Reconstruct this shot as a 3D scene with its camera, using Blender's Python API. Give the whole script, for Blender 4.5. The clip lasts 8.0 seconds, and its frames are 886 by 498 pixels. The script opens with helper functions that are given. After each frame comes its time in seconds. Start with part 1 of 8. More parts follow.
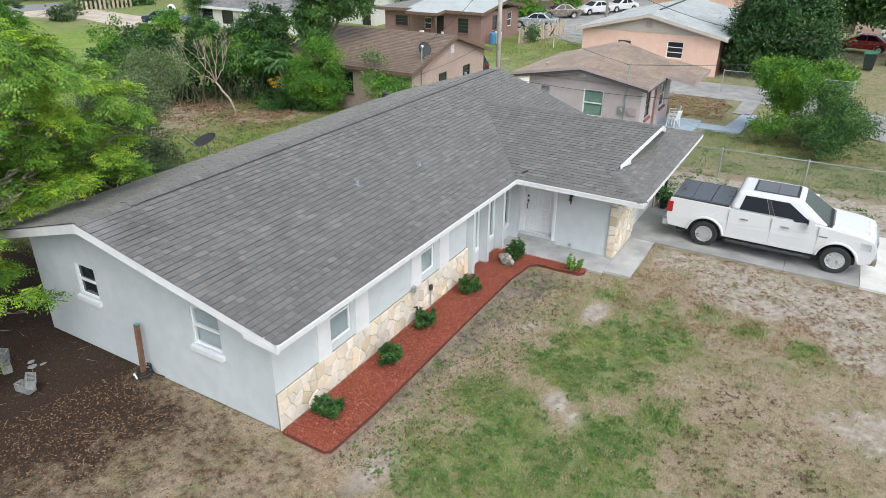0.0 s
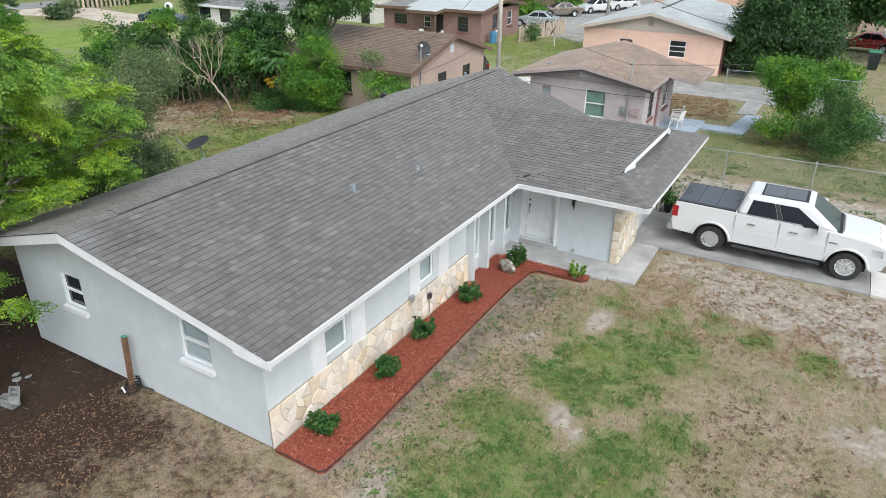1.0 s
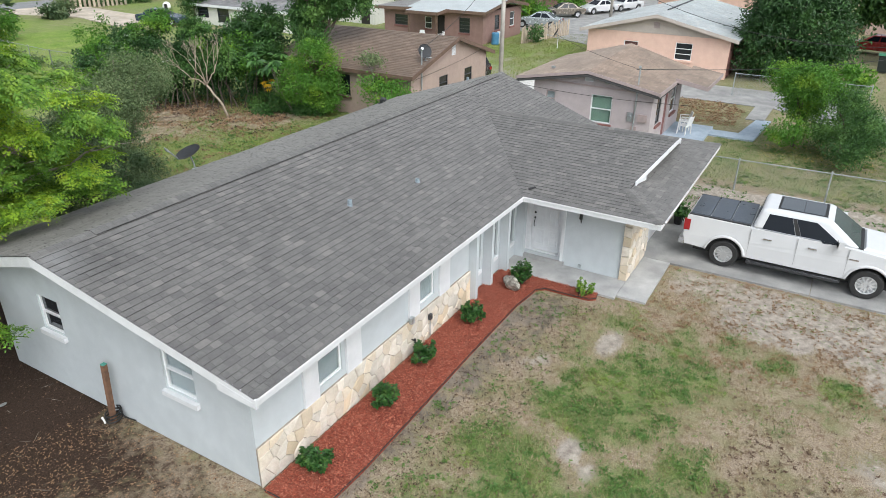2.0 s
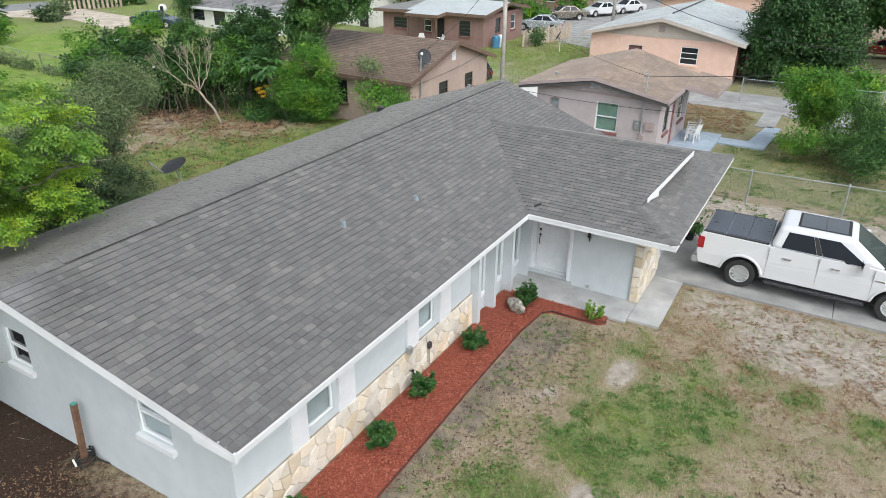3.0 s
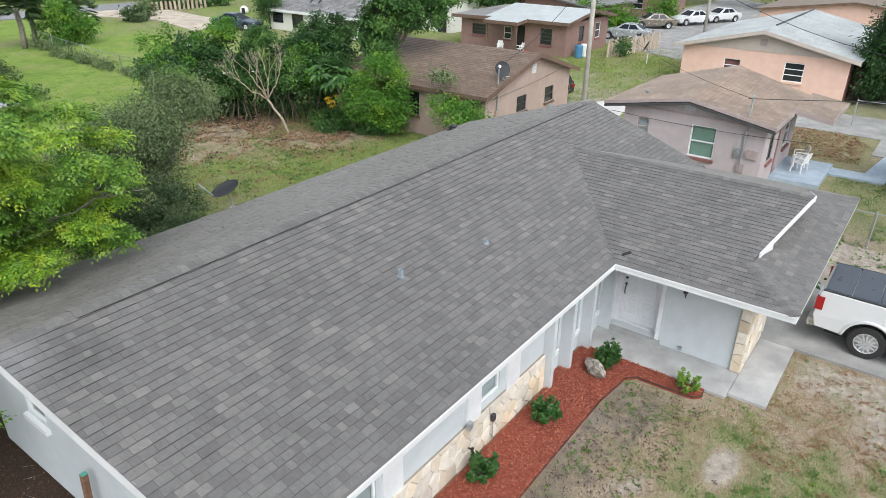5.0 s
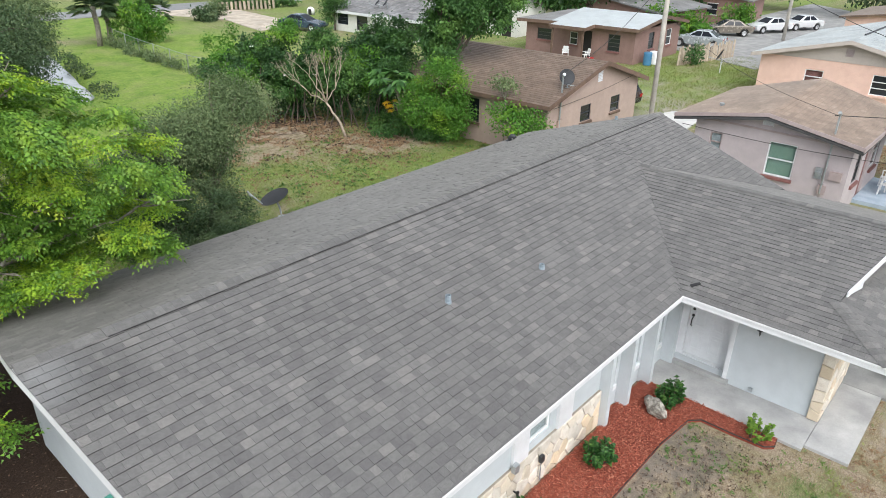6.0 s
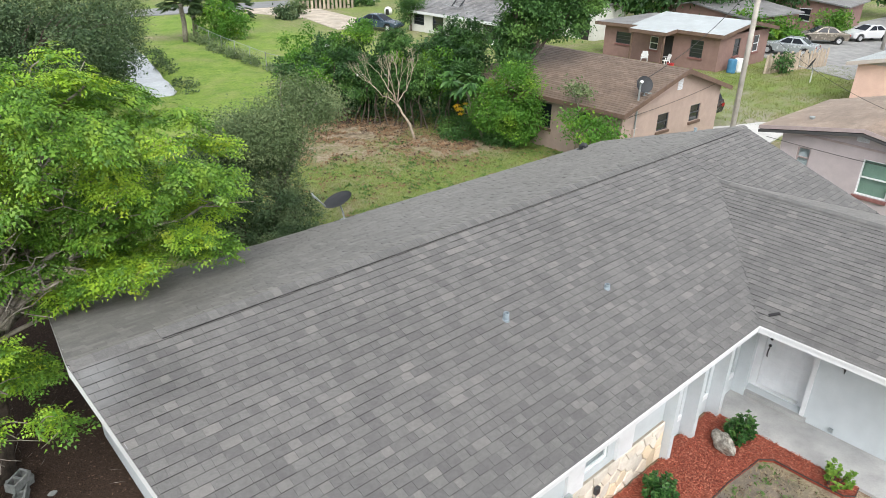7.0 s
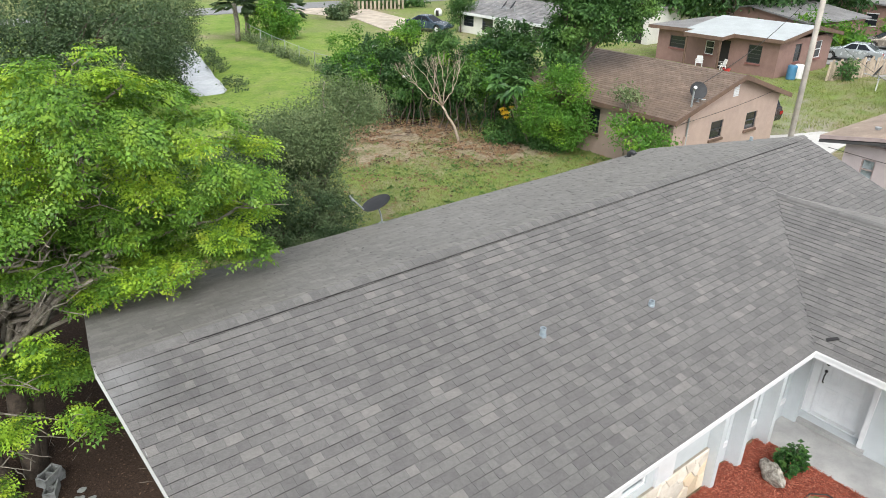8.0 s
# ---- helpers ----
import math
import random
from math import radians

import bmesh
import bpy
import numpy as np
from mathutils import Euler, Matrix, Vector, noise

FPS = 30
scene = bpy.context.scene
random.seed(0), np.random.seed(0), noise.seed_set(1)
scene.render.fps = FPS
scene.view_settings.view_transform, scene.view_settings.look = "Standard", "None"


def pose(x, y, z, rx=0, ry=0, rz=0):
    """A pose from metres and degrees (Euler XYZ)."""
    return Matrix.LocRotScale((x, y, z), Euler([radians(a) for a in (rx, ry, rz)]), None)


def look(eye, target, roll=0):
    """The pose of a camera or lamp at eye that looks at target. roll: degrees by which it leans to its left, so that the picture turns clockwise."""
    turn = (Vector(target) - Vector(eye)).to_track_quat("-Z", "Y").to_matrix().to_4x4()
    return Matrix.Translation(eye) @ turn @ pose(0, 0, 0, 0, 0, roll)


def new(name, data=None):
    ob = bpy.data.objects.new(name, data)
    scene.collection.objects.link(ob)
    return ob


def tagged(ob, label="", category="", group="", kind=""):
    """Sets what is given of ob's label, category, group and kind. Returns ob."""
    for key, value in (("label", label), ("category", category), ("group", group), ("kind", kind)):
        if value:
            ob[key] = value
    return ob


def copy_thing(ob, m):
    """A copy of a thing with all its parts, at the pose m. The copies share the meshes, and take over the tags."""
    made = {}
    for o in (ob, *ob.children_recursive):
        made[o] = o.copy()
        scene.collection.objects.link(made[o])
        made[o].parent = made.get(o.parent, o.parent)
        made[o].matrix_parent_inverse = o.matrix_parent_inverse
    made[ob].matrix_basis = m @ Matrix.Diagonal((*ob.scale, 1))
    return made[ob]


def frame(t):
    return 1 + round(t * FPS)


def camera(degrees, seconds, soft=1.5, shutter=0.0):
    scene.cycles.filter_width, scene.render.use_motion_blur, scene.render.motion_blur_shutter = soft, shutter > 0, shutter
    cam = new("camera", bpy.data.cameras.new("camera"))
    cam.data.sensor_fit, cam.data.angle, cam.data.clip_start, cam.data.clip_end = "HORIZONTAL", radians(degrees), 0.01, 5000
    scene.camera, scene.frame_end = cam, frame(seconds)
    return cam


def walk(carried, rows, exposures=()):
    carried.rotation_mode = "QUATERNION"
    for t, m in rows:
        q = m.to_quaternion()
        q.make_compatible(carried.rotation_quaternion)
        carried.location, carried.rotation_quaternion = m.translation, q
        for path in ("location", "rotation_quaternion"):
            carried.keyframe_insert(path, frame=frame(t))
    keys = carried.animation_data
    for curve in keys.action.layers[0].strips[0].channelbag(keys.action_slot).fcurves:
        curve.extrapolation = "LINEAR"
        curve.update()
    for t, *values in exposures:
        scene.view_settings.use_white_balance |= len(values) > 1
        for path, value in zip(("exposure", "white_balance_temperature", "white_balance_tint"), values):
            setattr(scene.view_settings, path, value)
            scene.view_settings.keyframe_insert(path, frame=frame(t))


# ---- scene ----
cam = camera(66.5, 8.0, soft=0.5)
PATH = [
    (0, (-7.604, -8.132, 9.2), (-6.043, -7.231, 8.332), 0.5),
    (0.5, (-7.409, -8.024, 9.192), (-5.849, -7.125, 8.32), 0.5),
    (1, (-7.095, -7.851, 9.179), (-5.536, -6.952, 8.306), 0.5),
    (1.5, (-6.696, -7.614, 9.204), (-5.139, -6.715, 8.328), 0.6),
    (3, (-5.216, -6.703, 9.176), (-3.656, -5.804, 8.304), 0.7),
    (3.5, (-4.727, -6.442, 9.194), (-3.168, -5.541, 8.323), 0.6),
    (4, (-4.247, -6.109, 9.2), (-2.689, -5.207, 8.329), 0.6),
    (4.5, (-3.764, -5.768, 9.202), (-2.254, -4.788, 8.332), 0.7),
    (6, (-2.49, -4.915, 9.192), (-1.141, -3.718, 8.327), 0.9),
    (6.5, (-2.266, -4.78, 9.209), (-0.984, -3.513, 8.343), 1.0),
    (7, (-2.079, -4.664, 9.228), (-0.868, -3.329, 8.361), 1.0),
    (7.5, (-1.873, -4.535, 9.231), (-0.729, -3.144, 8.361), 1.2),
    (8, (-1.707, -4.431, 9.175), (-0.595, -3.012, 8.31), 1.0),
]
walk(cam, [(t, look(eye, target, roll)) for t, eye, target, roll in PATH], exposures=[(0, 0.44, 6200, 8), (3.5, 0.42, 6200, 8), (6.0, 0.55, 6250, 9), (8.0, 0.68, 6450, 9)])
SKY, SUN = 0.17, 1.3
import itertools

# ---- world, sun, exposure ----
world = bpy.data.worlds.new("overcast_sky")
scene.world = world
world.use_nodes = True
wn, wl = world.node_tree.nodes, world.node_tree.links
wn.clear()
w_sky = wn.new("ShaderNodeTexSky")
w_sky.sky_type = 'NISHITA'
w_sky.sun_disc = False
w_sky.sun_elevation = radians(48)
w_sky.sun_rotation = radians(216)
w_sky.air_density, w_sky.dust_density = 1.0, 3.0
w_hsv = wn.new("ShaderNodeHueSaturation")
w_hsv.inputs["Saturation"].default_value = 0.27
w_bg = wn.new("ShaderNodeBackground")
w_bg.inputs["Strength"].default_value = SKY
w_out = wn.new("ShaderNodeOutputWorld")
wl.new(w_sky.outputs[0], w_hsv.inputs["Color"])
wl.new(w_hsv.outputs[0], w_bg.inputs["Color"])
wl.new(w_bg.outputs[0], w_out.inputs["Surface"])

sun_data = bpy.data.lights.new("sun", 'SUN')
sun_data.energy, sun_data.angle, sun_data.color = SUN, radians(60), (1.0, 0.97, 0.93)
sun = new("sun", sun_data)
sun.matrix_world = look((-16, -22, 33), (0, 0, 0))


# ---- materials ----
def mixn(nt, a, b, fac, blend='MIX'):
    n = nt.nodes.new("ShaderNodeMix")
    n.data_type, n.blend_type = 'RGBA', blend
    for sock, v in ((n.inputs[0], fac), (n.inputs[6], a), (n.inputs[7], b)):
        if isinstance(v, bpy.types.NodeSocket):
            nt.links.new(v, sock)
        elif isinstance(v, tuple):
            sock.default_value = (*v, 1.0)
        else:
            sock.default_value = v
    return n.outputs[2]


def ramp(nt, src, a, b, lo=0.0, hi=1.0):
    n = nt.nodes.new("ShaderNodeMapRange")
    nt.links.new(src, n.inputs[0])
    for i, v in enumerate((a, b, lo, hi)):
        n.inputs[i + 1].default_value = v
    return n.outputs[0]


def noise_node(nt, vec, scale, detail=4.0, rough=0.55):
    n = nt.nodes.new("ShaderNodeTexNoise")
    n.inputs["Scale"].default_value, n.inputs["Detail"].default_value = scale, detail
    n.inputs["Roughness"].default_value = rough
    nt.links.new(vec, n.inputs["Vector"])
    return n.outputs[0]


def coords(nt, rand=""):
    """Object coordinates, shifted by each piece's own random number; and that number."""
    tc = nt.nodes.new("ShaderNodeTexCoord").outputs["Object"]
    if not rand:
        return tc, None
    if rand == "object":
        r = nt.nodes.new("ShaderNodeObjectInfo").outputs["Random"]
    else:
        r = nt.nodes.new("ShaderNodeNewGeometry").outputs["Random Per Island"]
    sc = nt.nodes.new("ShaderNodeVectorMath")
    sc.operation = 'MULTIPLY_ADD'
    cmb = nt.nodes.new("ShaderNodeCombineXYZ")
    for i in range(3):
        nt.links.new(r, cmb.inputs[i])
    nt.links.new(cmb.outputs[0], sc.inputs[0])
    sc.inputs[1].default_value = (37.0, 53.0, 71.0)
    nt.links.new(tc, sc.inputs[2])
    return sc.outputs[0], r


def start(name):
    m = bpy.data.materials.new(name)
    m.use_nodes = True
    return m, m.node_tree, m.node_tree.nodes["Principled BSDF"]


def surface(name, c1, c2, rough=0.8, scale=5.0, fine=60.0, bump=0.15, metal=0.0, rand="", c3=None, vary=0.0,
            big=0.6, stain=0.12, spec=0.5, dist=0.01):
    """A surface of two colours mixed by a grain, with large stains; rand: each piece takes its own shade."""
    m, nt, bsdf = start(name)
    vec, r = coords(nt, rand)
    n1, n2, n3 = noise_node(nt, vec, scale), noise_node(nt, vec, fine, 3.0), noise_node(nt, vec, big, 3.0)
    col = mixn(nt, c1, c2, ramp(nt, n1, 0.35, 0.65))
    if r is not None and c3 is not None:
        col = mixn(nt, col, c3, ramp(nt, r, 0.45, 1.0))
    if r is not None and vary:
        wn2 = nt.nodes.new("ShaderNodeTexWhiteNoise")
        wn2.noise_dimensions = '1D'
        nt.links.new(r, wn2.inputs["W"])
        v = ramp(nt, wn2.outputs["Value"], 0.0, 1.0, 1.0 - vary, 1.0 + vary)
        cmb = nt.nodes.new("ShaderNodeCombineXYZ")
        for i in range(3):
            nt.links.new(v, cmb.inputs[i])
        col = mixn(nt, col, cmb.outputs[0], 1.0, 'MULTIPLY')
    s = ramp(nt, n3, 0.3, 0.7, 1.0 - stain, 1.0 + stain)
    grit = 0.1 if bump else 0.008
    g = ramp(nt, n2, 0.3, 0.7, 1.0 - grit, 1.0 + grit)
    for v in (s, g):
        cmb = nt.nodes.new("ShaderNodeCombineXYZ")
        for i in range(3):
            nt.links.new(v, cmb.inputs[i])
        col = mixn(nt, col, cmb.outputs[0], 1.0, 'MULTIPLY')
    nt.links.new(col, bsdf.inputs["Base Color"])
    nt.links.new(ramp(nt, n1, 0.3, 0.7, max(0.02, rough - 0.08), min(1.0, rough + 0.08)), bsdf.inputs["Roughness"])
    bsdf.inputs["Metallic"].default_value = metal
    bsdf.inputs["Specular IOR Level"].default_value = spec
    if bump:
        b = nt.nodes.new("ShaderNodeBump")
        b.inputs["Strength"].default_value, b.inputs["Distance"].default_value = bump, dist
        nt.links.new(n2, b.inputs["Height"])
        nt.links.new(b.outputs[0], bsdf.inputs["Normal"])
    return m


def leaf_material(name, c1, c2, c3, rough=0.5, trans=0.3, patch=0.9):
    """Leaves: three greens spread leaf by leaf and clump by clump, with light passing through."""
    m, nt, bsdf = start(name)
    vec, r = coords(nt)
    isl = nt.nodes.new("ShaderNodeNewGeometry").outputs["Random Per Island"]
    n1 = noise_node(nt, vec, patch, 3.0)
    col = mixn(nt, c1, c2, ramp(nt, isl, 0.0, 1.0))
    col = mixn(nt, col, c3, ramp(nt, n1, 0.52, 0.70))
    nt.links.new(col, bsdf.inputs["Base Color"])
    bsdf.inputs["Roughness"].default_value = rough
    bsdf.inputs["Specular IOR Level"].default_value = 0.35
    tr = nt.nodes.new("ShaderNodeBsdfTranslucent")
    nt.links.new(col, tr.inputs["Color"])
    mx = nt.nodes.new("ShaderNodeMixShader")
    mx.inputs[0].default_value = trans
    nt.links.new(bsdf.outputs[0], mx.inputs[1])
    nt.links.new(tr.outputs[0], mx.inputs[2])
    nt.links.new(mx.outputs[0], nt.nodes["Material Output"].inputs["Surface"])
    return m


def glass(name, tint=(0.02, 0.025, 0.03), rough=0.04):
    m, nt, bsdf = start(name)
    bsdf.inputs["Base Color"].default_value = (*tint, 1)
    bsdf.inputs["Roughness"].default_value = rough
    bsdf.inputs["Coat Weight"].default_value = 0.5
    return m


def clear_glass(name):
    m, nt, bsdf = start(name)
    bsdf.inputs["Base Color"].default_value = (0.75, 0.8, 0.8, 1)
    bsdf.inputs["Roughness"].default_value = 0.02
    bsdf.inputs["Transmission Weight"].default_value = 1.0
    bsdf.inputs["IOR"].default_value = 1.05
    return m


def roofing(name, dark, mid, warm, rand, streak=0.25, light=(0.80, 0.92), spots=()):
    """Asphalt shingles: every tab its own grey, with mineral grain and rain streaks down the slope."""
    m, nt, bsdf = start(name)
    tc = nt.nodes.new("ShaderNodeTexCoord").outputs["Object"]
    vec, r = coords(nt, rand)
    geo = nt.nodes.new("ShaderNodeNewGeometry").outputs["Position"]
    wn2 = nt.nodes.new("ShaderNodeTexWhiteNoise")
    wn2.noise_dimensions = '1D'
    nt.links.new(r, wn2.inputs["W"])
    col = mixn(nt, dark, mid, ramp(nt, wn2.outputs["Value"], 0.05, 0.95))
    col = mixn(nt, col, warm, ramp(nt, r, *light))
    grain = noise_node(nt, vec, 75.0, 2.0, 0.75)
    blot = noise_node(nt, vec, 14.0, 3.0, 0.6)
    weather = noise_node(nt, geo, 0.55, 4.0, 0.6)
    for v in (ramp(nt, grain, 0.3, 0.7, 0.70, 1.30), ramp(nt, blot, 0.3, 0.7, 0.88, 1.12),
              ramp(nt, weather, 0.3, 0.7, 1.0 - streak * 0.5, 1.0 + streak * 0.5)):
        cmb = nt.nodes.new("ShaderNodeCombineXYZ")
        for i in range(3):
            nt.links.new(v, cmb.inputs[i])
        col = mixn(nt, col, cmb.outputs[0], 1.0, 'MULTIPLY')
    # patches darker or paler than the tabs at set places, broken by noise
    spot_noise = noise_node(nt, geo, 2.2, 4.0, 0.65)
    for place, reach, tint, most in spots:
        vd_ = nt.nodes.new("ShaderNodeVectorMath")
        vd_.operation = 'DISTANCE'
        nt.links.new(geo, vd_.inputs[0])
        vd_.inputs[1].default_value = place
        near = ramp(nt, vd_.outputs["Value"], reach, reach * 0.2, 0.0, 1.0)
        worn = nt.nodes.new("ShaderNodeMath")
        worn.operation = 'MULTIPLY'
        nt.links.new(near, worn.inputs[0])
        nt.links.new(ramp(nt, spot_noise, 0.35, 0.65, 0.1, most), worn.inputs[1])
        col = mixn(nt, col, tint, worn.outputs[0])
    nt.links.new(col, bsdf.inputs["Base Color"])
    bsdf.inputs["Roughness"].default_value = 0.62
    bsdf.inputs["Specular IOR Level"].default_value = 0.4
    bsdf.inputs["Sheen Weight"].default_value, bsdf.inputs["Sheen Roughness"].default_value = 0.2, 0.4
    bsdf.inputs["Sheen Tint"].default_value = (1.0, 0.94, 0.84, 1)
    b = nt.nodes.new("ShaderNodeBump")
    b.inputs["Strength"].default_value, b.inputs["Distance"].default_value = 0.35, 0.004
    nt.links.new(grain, b.inputs["Height"])
    nt.links.new(b.outputs[0], bsdf.inputs["Normal"])
    return m


M = {}
M["wall"] = surface("pale_grey_paint", (0.50, 0.54, 0.56), (0.545, 0.585, 0.605), 0.7, 3, 90, 0.12, stain=0.05, dist=0.004)
M["trim"] = surface("white_paint", (0.66, 0.675, 0.69), (0.72, 0.735, 0.75), 0.45, 4, 80, 0.05, stain=0.04)
M["white_vinyl"] = surface("white_vinyl", (0.78, 0.79, 0.8), (0.82, 0.83, 0.84), 0.35, 6, 80, 0.02, stain=0.03)
M["shingle"] = roofing("shingle_piece", (0.115, 0.112, 0.109), (0.156, 0.152, 0.145), (0.186, 0.179, 0.168), "object", .14, light=(0.90, 0.99))
# spots: one pale and one dark by the gable, two dark on the back slope
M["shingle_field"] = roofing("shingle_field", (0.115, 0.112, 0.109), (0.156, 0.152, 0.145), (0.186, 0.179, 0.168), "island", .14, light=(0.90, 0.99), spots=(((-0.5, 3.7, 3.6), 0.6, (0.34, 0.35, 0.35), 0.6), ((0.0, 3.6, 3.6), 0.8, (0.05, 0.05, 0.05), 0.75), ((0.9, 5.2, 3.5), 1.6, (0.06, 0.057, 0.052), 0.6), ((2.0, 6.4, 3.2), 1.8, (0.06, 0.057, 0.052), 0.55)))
# dark butts, deepened to paint in the shadow line under each course
M["shingle_edge_shade"] = surface("shingle_butt_shade", (0.016, 0.016, 0.016), (0.032, 0.031, 0.031), 0.9)
M["felt"] = surface("roof_felt", (0.05, 0.05, 0.05), (0.07, 0.07, 0.07), 0.9)
M["vent_black"] = surface("black_plastic", (0.012, 0.012, 0.012), (0.02, 0.02, 0.02), 0.6)
M["stone"] = surface("cream_stone", (0.62, 0.56, 0.47), (0.72, 0.67, 0.59), 0.85, 7, 45, 0.5, rand="object", c3=(0.64, 0.52, 0.36),
                     vary=0.12, stain=0.15, dist=0.02)
M["mortar"] = surface("grey_mortar", (0.27, 0.235, 0.19), (0.36, 0.32, 0.27), 0.95, 10, 80, 0.4)
M["glass"] = glass("dark_window_glass")
M["clear"] = clear_glass("clear_window_glass")
M["blind"] = surface("white_blind", (0.36, 0.385, 0.40), (0.44, 0.46, 0.475), 0.8, 3, 40, 0.05)
M["green_blind"] = surface("green_curtain", (0.17, 0.26, 0.20), (0.23, 0.32, 0.26), 0.9, 3, 40, 0.1)
M["concrete"] = surface("pale_concrete", (0.24, 0.24, 0.235), (0.34, 0.335, 0.32), 0.85, 1.6, 50, 0.2, stain=0.16, big=0.5)
M["concrete_porch"] = surface("washed_concrete", (0.32, 0.32, 0.315), (0.43, 0.43, 0.42), 0.85, 1.6, 50, 0.2, stain=0.14, big=0.7)
M["concrete_new"] = surface("white_concrete", (0.54, 0.53, 0.505), (0.62, 0.61, 0.58), 0.85, 1.6, 50, 0.2, stain=0.1)
M["mulch"] = surface("red_mulch", (0.16, 0.03, 0.016), (0.32, 0.07, 0.038), 0.9, 30, 110, 0.8, stain=0.2, dist=0.03)
M["chips"] = surface("red_wood_chips", (0.19, 0.036, 0.02), (0.40, 0.105, 0.06), 0.85, 20, 90, 0.3, rand="island", c3=(0.43, 0.16, 0.10), vary=0.35)
M["edging"] = surface("black_edging", (0.02, 0.02, 0.02), (0.035, 0.033, 0.03), 0.6)
M["bark"] = surface("grey_bark", (0.16, 0.14, 0.11), (0.33, 0.30, 0.255), 0.95, 9, 40, 0.8, stain=0.25, dist=0.03)
M["bark_dark"] = surface("dark_bark", (0.06, 0.045, 0.035), (0.12, 0.095, 0.075), 0.95, 9, 40, 0.8, stain=0.25, dist=0.03)
M["bark_pale"] = surface("bleached_bare_wood", (0.30, 0.24, 0.18), (0.42, 0.35, 0.28), 0.9, 9, 40, 0.5)
M["ash_leaf"] = leaf_material("bright_green_leaves", (0.06, 0.15, 0.02), (0.17, 0.325, 0.036), (0.26, 0.40, 0.042), trans=0.2, patch=2.4)
M["young_leaf"] = leaf_material("yellow_green_new_leaves", (0.20, 0.37, 0.028), (0.32, 0.48, 0.038), (0.41, 0.51, 0.045), trans=0.2, patch=2.0)
M["yard_blade"] = leaf_material("mown_grass_blades", (0.15, 0.20, 0.04), (0.25, 0.30, 0.075), (0.33, 0.30, 0.12), trans=0.3)
M["weed_leaf"] = leaf_material("lawn_weeds", (0.07, 0.15, 0.035), (0.12, 0.22, 0.045), (0.22, 0.29, 0.06), trans=0.25)
M["oak_leaf"] = leaf_material("grey_green_leaves", (0.03, 0.065, 0.024), (0.075, 0.125, 0.048), (0.15, 0.20, 0.09), trans=0.12)
M["oak_grey"] = leaf_material("silvery_green_leaves", (0.07, 0.115, 0.042), (0.145, 0.20, 0.08), (0.24, 0.29, 0.135), trans=0.12)
M["thicket_leaf"] = leaf_material("deep_green_leaves", (0.022, 0.07, 0.016), (0.07, 0.165, 0.033), (0.14, 0.27, 0.055), trans=0.12)
M["citrus_leaf"] = leaf_material("citrus_leaves", (0.06, 0.17, 0.022), (0.12, 0.28, 0.03), (0.24, 0.40, 0.036), trans=0.3)
M["mango_leaf"] = leaf_material("dark_glossy_leaves", (0.022, 0.065, 0.018), (0.045, 0.11, 0.028), (0.06, 0.14, 0.03), rough=0.4, trans=0.15)
M["shrub_leaf"] = leaf_material("shrub_leaves", (0.022, 0.075, 0.018), (0.055, 0.145, 0.03), (0.12, 0.22, 0.05), trans=0.2, patch=6.0)
M["lime_leaf"] = leaf_material("lime_shrub_leaves", (0.12, 0.26, 0.03), (0.22, 0.36, 0.05), (0.30, 0.40, 0.08), trans=0.3)
M["yellow_leaf"] = leaf_material("yellow_leaves", (0.55, 0.36, 0.02), (0.65, 0.45, 0.03), (0.6, 0.4, 0.02), trans=0.3)
M["fallen_leaf"] = leaf_material("fallen_yellow_leaves", (0.36, 0.27, 0.08), (0.48, 0.38, 0.12), (0.40, 0.28, 0.10), trans=0.1)
M["dead_tuft"] = leaf_material("dead_grass_tufts", (0.085, 0.05, 0.032), (0.16, 0.10, 0.062), (0.12, 0.072, 0.045), trans=0.1)
M["dry_leaf"] = leaf_material("dry_brown_fronds", (0.20, 0.115, 0.06), (0.33, 0.21, 0.12), (0.28, 0.17, 0.085), trans=0.1)
M["grass_blade"] = leaf_material("grass_blades", (0.10, 0.19, 0.05), (0.19, 0.275, 0.075), (0.31, 0.32, 0.12), trans=0.3)
M["straw_blade"] = leaf_material("dry_grass_blades", (0.29, 0.225, 0.12), (0.41, 0.335, 0.20), (0.24, 0.165, 0.09), trans=0.2)
M["litter"] = surface("dead_leaf_litter", (0.035, 0.021, 0.014), (0.075, 0.046, 0.03), 0.9, 20, 60, 0.3, rand="island", c3=(0.14, 0.085, 0.052), vary=0.6)
M["car_white"] = surface("white_car_paint", (0.60, 0.61, 0.62), (0.61, 0.62, 0.63), 0.2, 3, 30, 0.0, stain=0.02)
M["alloy"] = surface("bright_alloy", (0.58, 0.59, 0.60), (0.68, 0.69, 0.70), 0.3, 3, 30, 0.0, metal=0.4)
M["seam"] = surface("panel_seam", (0.20, 0.20, 0.21), (0.24, 0.24, 0.25), 0.6)
# brown trunk bark with the crown's shade mixed into its colour
M["bark_brown_shade"] = surface("shaded_brown_trunk_bark", (0.05, 0.038, 0.028), (0.11, 0.085, 0.065), 0.95, 9, 40, 0.8, stain=0.25, dist=0.03)
M["chrome"] = surface("chrome", (0.65, 0.66, 0.68), (0.7, 0.71, 0.73), 0.15, 3, 30, 0.0, metal=1.0)
M["rubber"] = surface("black_rubber", (0.018, 0.018, 0.018), (0.03, 0.03, 0.03), 0.8, 12, 60, 0.3)
M["dark_trim"] = surface("dark_grey_trim", (0.03, 0.032, 0.035), (0.045, 0.047, 0.05), 0.5, 8, 60, 0.1)
